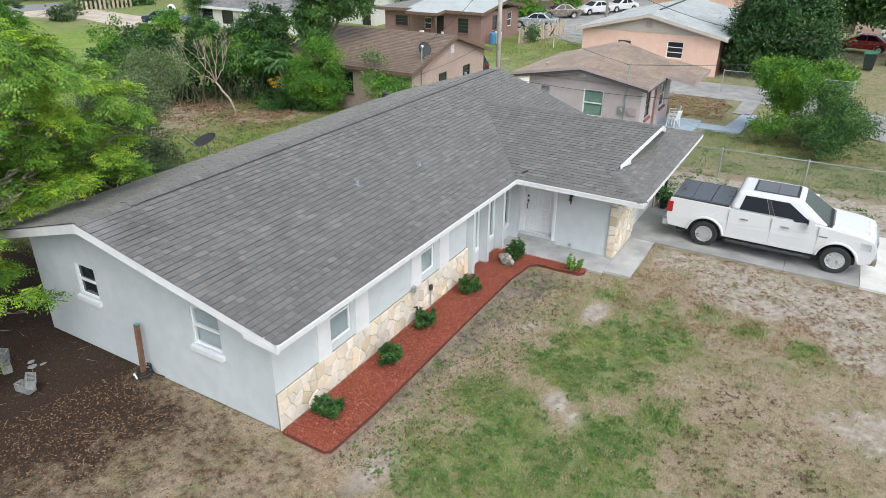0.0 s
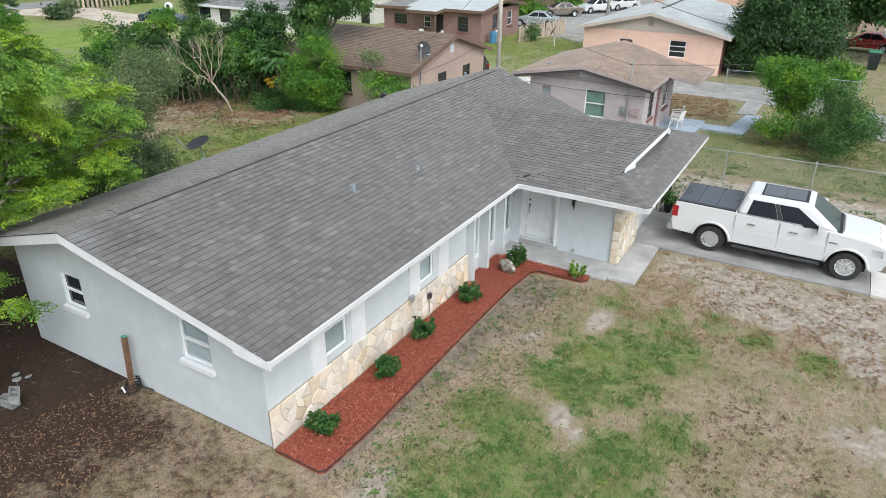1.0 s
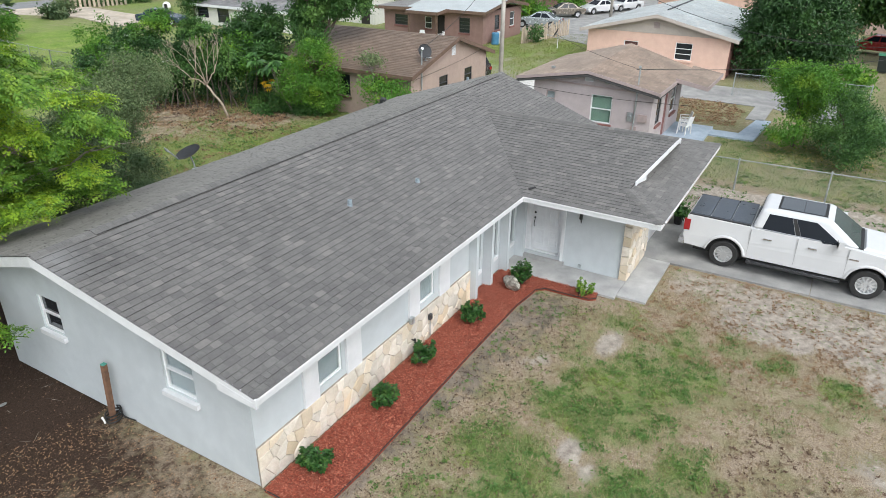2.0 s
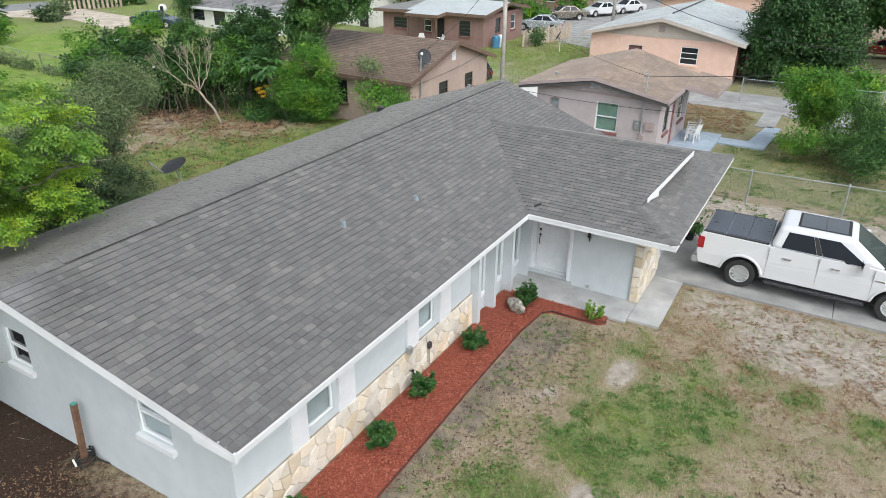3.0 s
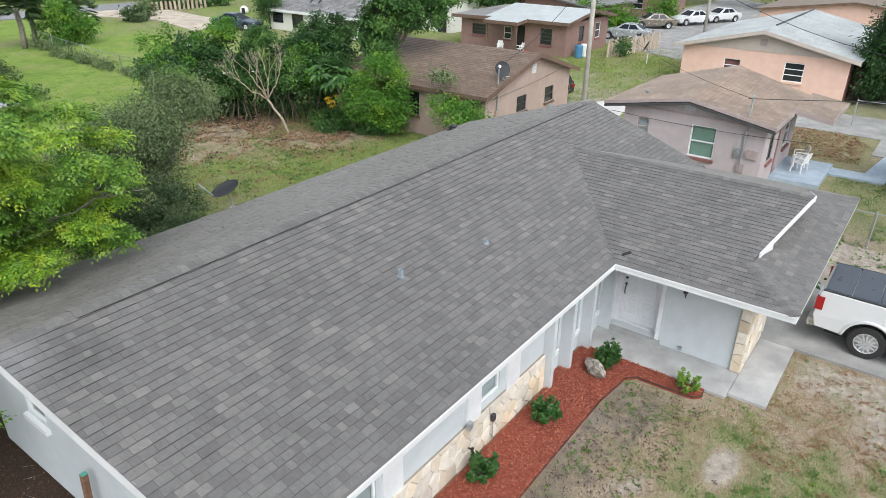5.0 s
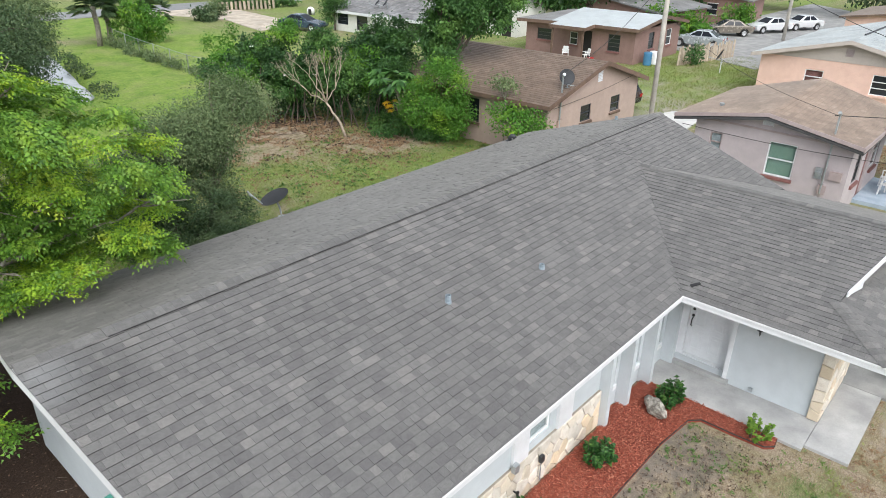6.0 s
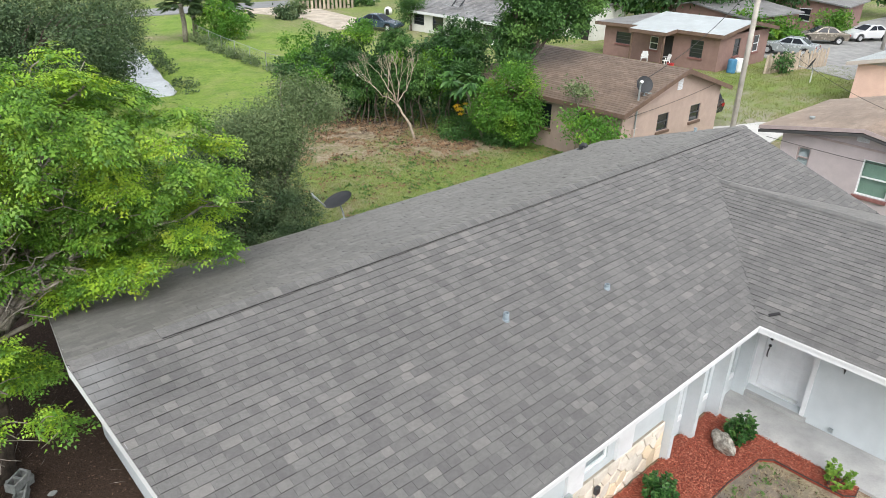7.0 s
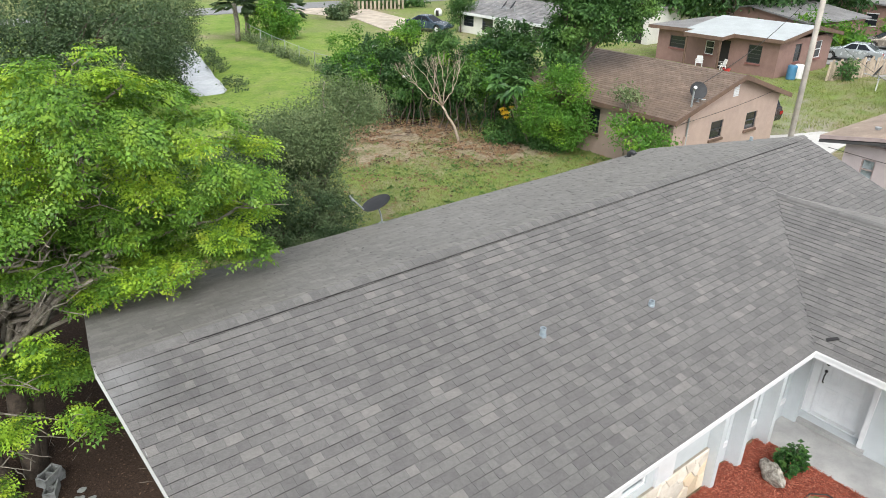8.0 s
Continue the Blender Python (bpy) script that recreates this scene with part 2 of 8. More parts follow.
M["bed_cover"] = surface("charcoal_bed_cover", (0.05, 0.062, 0.078), (0.066, 0.08, 0.1), 0.34, 4, 150, 0.15)
M["car_glass"] = surface("tinted_car_glass", (0.008, 0.011, 0.016), (0.01, 0.013, 0.018), 0.12, bump=0, spec=0.25)
M["sun_glass"] = glass("roof_glass", (0.022, 0.03, 0.036), 0.06)
M["red_lens"] = surface("red_lens", (0.26, 0.008, 0.01), (0.34, 0.014, 0.016), 0.15, 3, 30, 0.0)
M["clear_lens"] = surface("clear_lamp", (0.30, 0.32, 0.34), (0.5, 0.52, 0.54), 0.1, 3, 30, 0.0)
M["galv"] = surface("galvanised_steel", (0.33, 0.36, 0.37), (0.46, 0.49, 0.50), 0.45, 20, 80, 0.1, metal=0.6)
M["pipe_blue"] = surface("pale_metal_pipe", (0.24, 0.30, 0.34), (0.34, 0.40, 0.44), 0.45, 20, 80, 0.1, metal=0.3)
M["dish"] = surface("dark_grey_dish", (0.022, 0.024, 0.027), (0.036, 0.038, 0.042), 0.7, 8, 60, 0.05)
M["wood_post"] = surface("weathered_post", (0.12, 0.065, 0.04), (0.22, 0.12, 0.07), 0.9, 6, 40, 0.5)
M["pole_wood"] = surface("grey_pole_wood", (0.42, 0.39, 0.35), (0.54, 0.51, 0.46), 0.9, 2.5, 40, 0.5)
M["wire"] = surface("black_cable", (0.02, 0.02, 0.02), (0.03, 0.03, 0.03), 0.6)
M["block"] = surface("concrete_block", (0.17, 0.18, 0.175), (0.27, 0.28, 0.275), 0.9, 12, 60, 0.5)
M["rock"] = surface("pitted_limestone", (0.20, 0.18, 0.15), (0.52, 0.49, 0.43), 0.95, 14, 40, 0.9, stain=0.3, dist=0.05)
M["black_iron"] = surface("black_iron", (0.012, 0.012, 0.012), (0.02, 0.02, 0.02), 0.45)
M["purple_wall"] = surface("mauve_stucco", (0.43, 0.38, 0.385), (0.475, 0.42, 0.425), 0.9, 3, 60, 0.25, stain=0.05)
M["maroon"] = surface("maroon_paint", (0.20, 0.085, 0.075), (0.24, 0.11, 0.10), 0.8, 3, 60, 0.2)
M["peach_wall"] = surface("dusty_peach_stucco", (0.40, 0.305, 0.26), (0.45, 0.345, 0.295), 0.9, 3, 60, 0.25, stain=0.05)
M["brown_wall"] = surface("brown_pink_stucco", (0.235, 0.145, 0.125), (0.275, 0.175, 0.15), 0.9, 3, 60, 0.25, stain=0.05)
M["salmon_wall"] = surface("salmon_stucco", (0.72, 0.49, 0.40), (0.77, 0.54, 0.445), 0.9, 3, 60, 0.25, stain=0.05)
M["beige_gable"] = surface("beige_gable_board", (0.46, 0.405, 0.36), (0.50, 0.445, 0.40), 0.85, 3, 60, 0.15, stain=0.05)
M["white_wall"] = surface("cream_white_stucco", (0.62, 0.62, 0.57), (0.67, 0.67, 0.62), 0.9, 3, 60, 0.2, stain=0.05)
M["brown_trim"] = surface("brown_fascia", (0.12, 0.075, 0.055), (0.17, 0.11, 0.08), 0.7, 5, 60, 0.2)
M["mauve_trim"] = surface("mauve_fascia", (0.33, 0.27, 0.26), (0.38, 0.31, 0.30), 0.7, 5, 60, 0.2)
M["brown_roof"] = roofing("brown_shingles", (0.125, 0.086, 0.063), (0.165, 0.118, 0.086), (0.19, 0.14, 0.105), "island", 0.3)
M["tan_roof"] = roofing("tan_shingles", (0.215, 0.155, 0.115), (0.265, 0.195, 0.145), (0.30, 0.225, 0.17), "island", 0.6)
M["grey_roof"] = roofing("pale_grey_shingles", (0.33, 0.37, 0.38), (0.40, 0.435, 0.44), (0.42, 0.44, 0.43), "island", 0.4)
M["dark_roof"] = roofing("dark_grey_shingles", (0.13, 0.13, 0.135), (0.22, 0.22, 0.225), (0.28, 0.27, 0.26), "island", 0.7)
M["white_roof"] = surface("white_metal_roof", (0.42, 0.455, 0.46), (0.49, 0.525, 0.53), 0.5, 2, 30, 0.1, stain=0.08)
# near-black fill that stands in for unlit interiors behind openings
M["dark_inside"] = surface("doorway_dark_fill", (0.02, 0.018, 0.016), (0.03, 0.027, 0.025), 0.9)
M["blue_walk"] = surface("pale_blue_painted_concrete", (0.29, 0.36, 0.43), (0.37, 0.435, 0.505), 0.8, 3, 60, 0.2, stain=0.1)
M["asphalt"] = surface("worn_asphalt", (0.20, 0.205, 0.21), (0.26, 0.265, 0.27), 0.9, 4, 60, 0.2)
M["dirt"] = surface("pale_sandy_dirt", (0.40, 0.34, 0.27), (0.52, 0.46, 0.38), 0.95, 1.5, 40, 0.3, stain=0.2)
# pale base colour paints in the reflection of the white sky
M["water"] = surface("still_water_sky_tint", (0.44, 0.46, 0.46), (0.50, 0.52, 0.52), 0.05, 3, 8, 0.03)
M["white_plastic"] = surface("white_plastic", (0.74, 0.74, 0.73), (0.8, 0.8, 0.79), 0.4, 4, 50, 0.05)
M["blue_plastic"] = surface("blue_plastic", (0.05, 0.17, 0.30), (0.07, 0.21, 0.36), 0.45, 4, 50, 0.05)
M["bin_green"] = surface("dark_green_plastic", (0.012, 0.02, 0.018), (0.02, 0.028, 0.026), 0.5, 4, 50, 0.05)
M["lid_green"] = surface("green_lid", (0.02, 0.16, 0.08), (0.03, 0.2, 0.1), 0.5, 4, 50, 0.05)
M["red_plastic"] = surface("red_plastic", (0.4, 0.03, 0.03), (0.5, 0.05, 0.05), 0.45, 4, 50, 0.05)
M["paint_blue"] = surface("navy_car_paint", (0.03, 0.05, 0.07), (0.04, 0.06, 0.085), 0.25, 3, 30, 0.0)
M["paint_silver"] = surface("silver_car_paint", (0.42, 0.46, 0.47), (0.46, 0.50, 0.51), 0.25, 3, 30, 0.0, metal=0.4)
M["paint_tan"] = surface("bronze_car_paint", (0.20, 0.18, 0.15), (0.24, 0.215, 0.18), 0.25, 3, 30, 0.0, metal=0.4)
M["paint_black"] = surface("black_car_paint", (0.02, 0.02, 0.022), (0.03, 0.03, 0.032), 0.25, 3, 30, 0.0)
M["paint_red"] = surface("dark_red_car_paint", (0.22, 0.02, 0.02), (0.27, 0.03, 0.03), 0.25, 3, 30, 0.0)
M["fence_wood"] = surface("bleached_fence_wood", (0.34, 0.28, 0.21), (0.45, 0.38, 0.30), 0.9, 6, 40, 0.5, rand="object", vary=0.2)


# ---- building helpers ----
class Shape:
    """A bmesh that is filled with simple solids and then linked as one part."""

    def __init__(self, m=None):
        self.bm, self.m = bmesh.new(), m or Matrix()

    def v(self, p):
        return self.bm.verts.new(self.m @ Vector(p))

    def hull(self, low, high):
        """A solid between two loops of the same number of points, closed at both ends."""
        a, b = [self.v(p) for p in low], [self.v(p) for p in high]
        n = len(a)
        self.bm.faces.new(a[::-1])
        self.bm.faces.new(b)
        for i in range(n):
            j = (i + 1) % n
            self.bm.faces.new((a[i], a[j], b[j], b[i]))
        return self

    def box(self, x0, x1, y0, y1, z0, z1):
        return self.hull([(x0, y0, z0), (x1, y0, z0), (x1, y1, z0), (x0, y1, z0)],
                         [(x0, y0, z1), (x1, y0, z1), (x1, y1, z1), (x0, y1, z1)])

    def slab(self, pts, thick):
        """A sheet with these corners as its top, and a thickness straight down."""
        return self.hull([(x, y, z - thick) for x, y, z in pts], pts)

    def tube(self, path, radii, n=7, cap=True):
        pts = [Vector(p) for p in path]
        rings = []
        for i, p in enumerate(pts):
            d = (pts[min(i + 1, len(pts) - 1)] - pts[max(i - 1, 0)]).normalized()
            a = d.orthogonal().normalized()
            if i and abs(ax.dot(d)) < 0.99:
                a = (ax - d * ax.dot(d)).normalized()
            ax = a
            b = d.cross(a)
            r = radii[i] if isinstance(radii, (list, tuple)) else radii
            rings.append([self.v(p + (a * math.cos(k * math.tau / n) + b * math.sin(k * math.tau / n)) * r) for k in range(n)])
        for u, w in zip(rings, rings[1:]):
            for k in range(n):
                self.bm.faces.new((u[k], u[(k + 1) % n], w[(k + 1) % n], w[k]))
        if cap:
            self.bm.faces.new(rings[0][::-1])
            self.bm.faces.new(rings[-1])
        return self

    def lathe(self, profile, n=20, axis=((0, 0, 0), (0, 0, 1))):
        """Rings of (radius, height) round an axis."""
        o, d = Vector(axis[0]), Vector(axis[1]).normalized()
        a = d.orthogonal().normalized()
        b = d.cross(a)
        rings = [[self.v(o + d * h + (a * math.cos(k * math.tau / n) + b * math.sin(k * math.tau / n)) * max(r, 1e-4)) for k in range(n)]
                 for r, h in profile]
        for u, w in zip(rings, rings[1:]):
            for k in range(n):
                self.bm.faces.new((u[k], u[(k + 1) % n], w[(k + 1) % n], w[k]))
        self.bm.faces.new(rings[0][::-1])
        self.bm.faces.new(rings[-1])
        return self

    def bevel(self, w, seg=2):
        es = [e for e in self.bm.edges if len(e.link_faces) == 2 and e.calc_face_angle() > 0.5]
        bmesh.ops.bevel(self.bm, geom=es, offset=w, segments=seg, affect='EDGES', clamp_overlap=True)
        return self


def part(name, shape, material, parent=None, label="", smooth=False):
    bm = shape.bm if isinstance(shape, Shape) else shape
    bmesh.ops.recalc_face_normals(bm, faces=bm.faces[:])
    me = bpy.data.meshes.new(name)
    bm.to_mesh(me)
    bm.free()
    if smooth:
        for p in me.polygons:
            p.use_smooth = True
    me.materials.append(material)
    ob = new(name, me)
    ob.parent = parent
    if label:
        ob["label"] = label
    return ob


def bulk(name, verts, faces, material, parent=None, label="", smooth=False):
    me = bpy.data.meshes.new(name)
    verts = np.asarray(verts, dtype=np.float32).reshape(-1, 3)
    size = np.full(len(faces), len(faces[0])) if isinstance(faces, np.ndarray) else np.array([len(f) for f in faces])
    nf = len(faces)
    flat_ids = faces.ravel().astype(np.int32) if isinstance(faces, np.ndarray) else np.fromiter(itertools.chain.from_iterable(faces), dtype=np.int32)
    me.vertices.add(len(verts))
    me.vertices.foreach_set("co", verts.ravel())
    me.loops.add(len(flat_ids))
    me.loops.foreach_set("vertex_index", flat_ids)
    me.polygons.add(nf)
    me.polygons.foreach_set("loop_start", (np.cumsum(size) - size).astype(np.int32))
    me.update(calc_edges=True)
    me.validate()
    me.polygons.foreach_set("use_smooth", np.full(nf, smooth, dtype=bool))
    me.materials.append(material)
    ob = new(name, me)
    ob.parent = parent
    if label:
        ob["label"] = label
    return ob


def thing(name, label, category, group="", m=None, kind=""):
    ob = new(name)
    ob.empty_display_size = 0.1
    if m is not None:
        ob.matrix_world = m
    return tagged(ob, label, category, group, kind)


def wall_cells(s, u0, u1, z0, z1, holes, place, thick):
    """Fills a wall from u0 to u1 and z0 to z1 with solid cells round its openings; place(u, n, z) gives the world point."""
    us = sorted({u0, u1, *[h[0] for h in holes], *[h[1] for h in holes]})
    zs = sorted({z0, z1, *[h[2] for h in holes], *[h[3] for h in holes]})
    for a, b in zip(us, us[1:]):
        for c, d in zip(zs, zs[1:]):
            mu, mz = (a + b) / 2, (c + d) / 2
            if any(h[0] < mu < h[1] and h[2] < mz < h[3] for h in holes):
                continue
            s.hull([place(a, 0, c), place(b, 0, c), place(b, thick, c), place(a, thick, c)],
                   [place(a, 0, d), place(b, 0, d), place(b, thick, d), place(a, thick, d)])
    # weld the cells into one body and drop the faces between them
    bmesh.ops.remove_doubles(s.bm, verts=s.bm.verts[:], dist=1e-4)
    s.bm.verts.index_update()
    seen = {}
    for f in s.bm.faces:
        seen.setdefault(frozenset(v.index for v in f.verts), []).append(f)
    bmesh.ops.delete(s.bm, geom=[f for fs in seen.values() if len(fs) > 1 for f in fs], context='FACES_ONLY')


def window(parent, place, u0, u1, z0, z1, frame_mat, behind=None, sill_mat=None, depth=0.1, bars=1, sill_out=0.08, pane_mat=None, grid=0):
    """A sash window set back in its opening: frame with rails, a pane for each sash, a sill, and what hangs behind the glass."""
    f = Shape()
    t = 0.045

    def bar(a, b, c, d, n0, n1):
        f.hull([place(a, n0, c), place(b, n0, c), place(b, n1, c), place(a, n1, c)],
               [place(a, n0, d), place(b, n0, d), place(b, n1, d), place(a, n1, d)])
    rings = []
    for n in (depth * .4, depth):
        for a, b, c, d in ((u0, u1, z0, z1), (u0 + t, u1 - t, z0 + t, z1 - t)):
            rings.append([f.v(place(a, n, c)), f.v(place(b, n, c)), f.v(place(b, n, d)), f.v(place(a, n, d))])
    for p, q in ((0, 1), (2, 3), (0, 2), (1, 3)):
        for i in range(4):
            j = (i + 1) % 4
            f.bm.faces.new((rings[p][i], rings[p][j], rings[q][j], rings[q][i]))
    edges = [z0 + t + (z1 - z0 - 2 * t) * k / (bars + 1) for k in range(bars + 2)]
    win = part("window", f, frame_mat, parent, "sash window")
    for z in edges[1:-1]:
        f = Shape()
        bar(u0 + t, u1 - t, z - .022, z + .022, depth * .3, depth)
        part("rail", f, frame_mat, win)
    for k, (a, b) in enumerate(zip(edges, edges[1:])):
        p = Shape()
        p.hull([place(u0 + t, depth * .7, a), place(u1 - t, depth * .7, a), place(u1 - t, depth * .8, a), place(u0 + t, depth * .8, a)],
               [place(u0 + t, depth * .7, b), place(u1 - t, depth * .7, b), place(u1 - t, depth * .8, b), place(u0 + t, depth * .8, b)])
        pane = part("pane", p, pane_mat or (M["clear"] if behind else M["glass"]), win)
        pane.visible_shadow = False
    if behind:
        s = Shape()
        n = depth * 1.25
        s.hull([place(u0, n, z0), place(u1, n, z0), place(u1, n + .01, z0), place(u0, n + .01, z0)],
               [place(u0, n, z1), place(u1, n, z1), place(u1, n + .01, z1), place(u0, n + .01, z1)])
        part("blind", s, behind, win, "drawn window covering")
    if sill_mat:
        s = Shape()
        s.hull([place(u0 - .06, -sill_out, z0 - .13), place(u1 + .06, -sill_out, z0 - .13), place(u1 + .06, depth, z0 - .13), place(u0 - .06, depth, z0 - .13)],
               [place(u0 - .06, -sill_out, z0 - .025), place(u1 + .06, -sill_out, z0 - .025), place(u1 + .06, depth, z0 - .004), place(u0 - .06, depth, z0 - .004)])
        part("sill", s.bevel(.012), sill_mat, win)
    return win


def lattice(x, y, seed):
    h = np.sin(x * 127.1 + y * 311.7 + seed * 74.7) * 43758.5453
    return h - np.floor(h)


def value_noise(x, y, scale, seed=0):
    x, y = np.asarray(x) * scale, np.asarray(y) * scale
    xi, yi = np.floor(x), np.floor(y)
    fx, fy = x - xi, y - yi
    fx, fy = fx * fx * (3 - 2 * fx), fy * fy * (3 - 2 * fy)
    a, b = lattice(xi, yi, seed), lattice(xi + 1, yi, seed)
    c, d = lattice(xi, yi + 1, seed), lattice(xi + 1, yi + 1, seed)
    return (a * (1 - fx) + b * fx) * (1 - fy) + (c * (1 - fx) + d * fx) * fy


def fbm(x, y, scale, seed=0, octaves=4):
    out, amp, tot = 0, 1.0, 0
    for k in range(octaves):
        out = out + amp * value_noise(x, y, scale * 2 ** k, seed + k)
        tot += amp
        amp *= 0.55
    return out / tot


def step(x, a, b):
    t = np.clip((x - a) / (b - a), 0, 1)
    return t * t * (3 - 2 * t)


# ---- ground ----
def ground_material():
    m, nt, bsdf = start("yard_ground")
    geo = nt.nodes.new("ShaderNodeNewGeometry").outputs["Position"]
    att = nt.nodes.new("ShaderNodeAttribute")
    att.attribute_name = "zone"
    sep = nt.nodes.new("ShaderNodeSeparateColor")
    nt.links.new(att.outputs["Color"], sep.inputs[0])
    green, sand, soil, field = sep.outputs[0], sep.outputs[1], sep.outputs[2], att.outputs["Alpha"]
    n_f, n_m, n_b = noise_node(nt, geo, 38.0, 4.0, 0.65), noise_node(nt, geo, 6.0, 5.0, 0.65), noise_node(nt, geo, 1.1, 4.0)
    n_t = noise_node(nt, geo, 110.0, 2.0, 0.7)
    thatch = mixn(nt, (0.19, 0.145, 0.10), (0.43, 0.355, 0.26), ramp(nt, n_f, 0.34, 0.66))
    thatch = mixn(nt, thatch, (0.165, 0.175, 0.07), ramp(nt, n_b, 0.44, 0.62, 0.0, 0.55))
    thatch = mixn(nt, thatch, (0.15, 0.092, 0.06), ramp(nt, n_m, 0.52, 0.66, 0.0, 0.75))
    lawn = mixn(nt, (0.085, 0.125, 0.038), (0.24, 0.285, 0.10), ramp(nt, n_f, 0.32, 0.68))
    lawn = mixn(nt, lawn, (0.075, 0.125, 0.035), ramp(nt, n_b, 0.50, 0.64, 0.0, 0.5))
    lawn = mixn(nt, lawn, (0.26, 0.225, 0.13), ramp(nt, n_m, 0.50, 0.66, 0.0, 0.7))
    sandy = mixn(nt, (0.22, 0.19, 0.16), (0.46, 0.41, 0.345), ramp(nt, n_m, 0.3, 0.7))
    sandy = mixn(nt, sandy, (0.19, 0.16, 0.13), ramp(nt, n_f, 0.56, 0.72, 0.0, 0.7))
    # dark soil, its colour lowered further to hold the tree's shade
    dark = mixn(nt, (0.016, 0.0105, 0.0075), (0.068, 0.043, 0.030), ramp(nt, n_f, 0.35, 0.7))
    dark = mixn(nt, dark, (0.12, 0.078, 0.054), ramp(nt, n_t, 0.56, 0.70, 0.0, 0.65))
    meadow = mixn(nt, (0.16, 0.26, 0.04), (0.26, 0.345, 0.07), ramp(nt, n_b, 0.3, 0.7))
    meadow = mixn(nt, meadow, (0.085, 0.16, 0.03), ramp(nt, n_m, 0.44, 0.62, 0.0, 0.7))
    meadow = mixn(nt, meadow, (0.30, 0.33, 0.11), ramp(nt, n_f, 0.5, 0.72, 0.0, 0.5))
    meadow = mixn(nt, meadow, (0.27, 0.255, 0.12), ramp(nt, noise_node(nt, geo, 0.28, 5.0, 0.7), 0.48, 0.64, 0.0, 0.5))
    meadow = mixn(nt, meadow, (0.10, 0.19, 0.03), ramp(nt, noise_node(nt, geo, 0.6, 4.0, 0.6), 0.5, 0.62, 0.0, 0.5))

    def edge(mask, lo=0.32, hi=0.68):
        a = nt.nodes.new("ShaderNodeMath")
        a.operation = 'ADD'
        nt.links.new(mask, a.inputs[0])
        b = nt.nodes.new("ShaderNodeMath")
        b.operation = 'MULTIPLY_ADD'
        nt.links.new(n_m, b.inputs[0])
        b.inputs[1].default_value, b.inputs[2].default_value = 0.9, -0.45
        nt.links.new(b.outputs[0], a.inputs[1])
        return ramp(nt, a.outputs[0], lo, hi)
    col = mixn(nt, thatch, sandy, edge(sand))
    col = mixn(nt, col, lawn, edge(green, 0.15, 0.85))
    col = mixn(nt, col, dark, edge(soil, 0.25, 0.75))
    col = mixn(nt, col, meadow, edge(field, 0.2, 0.8))
    g = ramp(nt, n_t, 0.32, 0.68, 0.66, 1.34)
    cmb = nt.nodes.new("ShaderNodeCombineXYZ")
    for i in range(3):
        nt.links.new(g, cmb.inputs[i])
    col = mixn(nt, col, cmb.outputs[0], 1.0, 'MULTIPLY')
    nt.links.new(col, bsdf.inputs["Base Color"])
    bsdf.inputs["Roughness"].default_value = 0.95
    bsdf.inputs["Specular IOR Level"].default_value = 0.2
    b = nt.nodes.new("ShaderNodeBump")
    b.inputs["Strength"].default_value, b.inputs["Distance"].default_value = 0.7, 0.03
    nt.links.new(n_f, b.inputs["Height"])
    nt.links.new(b.outputs[0], bsdf.inputs["Normal"])
    return m


def blob(x, y, spots):
    out = np.zeros_like(x)
    for cx, cy, rx, ry, a in spots:
        out = np.maximum(out, a * np.exp(-(((x - cx) / rx) ** 2 + ((y - cy) / ry) ** 2) ** 1.4))
    return out


GREEN = [(6.4, -4.6, 1.88, 1.19, 1.1), (5.0, -4.3, 1.12, 1.12, 1.1), (7.2, -5.7, 1.12, 0.88, 1.0), (5.5, -5.4, 1.00, 0.62, .9), (3.1, -3.4, 0.88, 1.12, 1.1), (1.7, -4.3, 1.50, 1.50, 1.15),
         (.6, -3.1, 1.12, 0.88, .95), (3.4, -5.7, 0.75, 1.12, 1.0), (4.2, -6.3, 0.88, 0.62, .9), (1.9, -5.9, 1.62, 1.12, 1.0), (0, -5, 2.00, 2.00, .9), (8.5, -8.9, 0.69, 0.56, .95),
         (8.9, -7.5, 0.75, 0.50, .7), (8.6, -5.3, 1.00, 0.62, .75), (9.3, -6.5, 0.75, 0.62, .65), (9.0, -3.9, 0.88, 0.62, .6), (-2.0, -6.5, 2.50, 1.88, .7)]
BARE = [(3.8, -4.35, .4, .28, 1.1), (3.4, -4.85, .35, .25, .9), (7.8, -3.9, .7, .3, 1.0), (11.2, -6.9, 1.6, 1.0, .8), (10.9, -9.2, 1.3, 1.3, .95), (9.0, -10.1, .9, .8, .8), (0.2, -2.2, .8, .6, .7),
        (6.0, -10.1, 1.0, .8, .8), (6.2, -9.4, .6, .5, .6), (10.3, -7.9, .7, .4, .9), (6.3, -2.6, .6, .4, .5)]
BROWN = [(5.2, -8.1, 1.6, .9, 1.0), (3.8, -7.7, 1.3, .8, 1.0), (4.2, -9.1, 1.4, .8, .8), (2.5, -9.0, 1.5, 1.2, .7), (6.0, -7.8, .8, .5, .8)]


def plan_shift(x, y):
    """How far the surroundings stand from their first survey, growing with the distance."""
    x, y = np.clip(x, -8, 64), np.clip(y, -14, 70)
    dx = -.131 - .0037 * x - .0299 * y - .00081 * x * x + .00027 * x * y - .00012 * y * y
    dy = -.0056 - .0068 * x + .0107 * y + .00012 * x * x - .00081 * x * y + .00009 * y * y
    return dx, dy


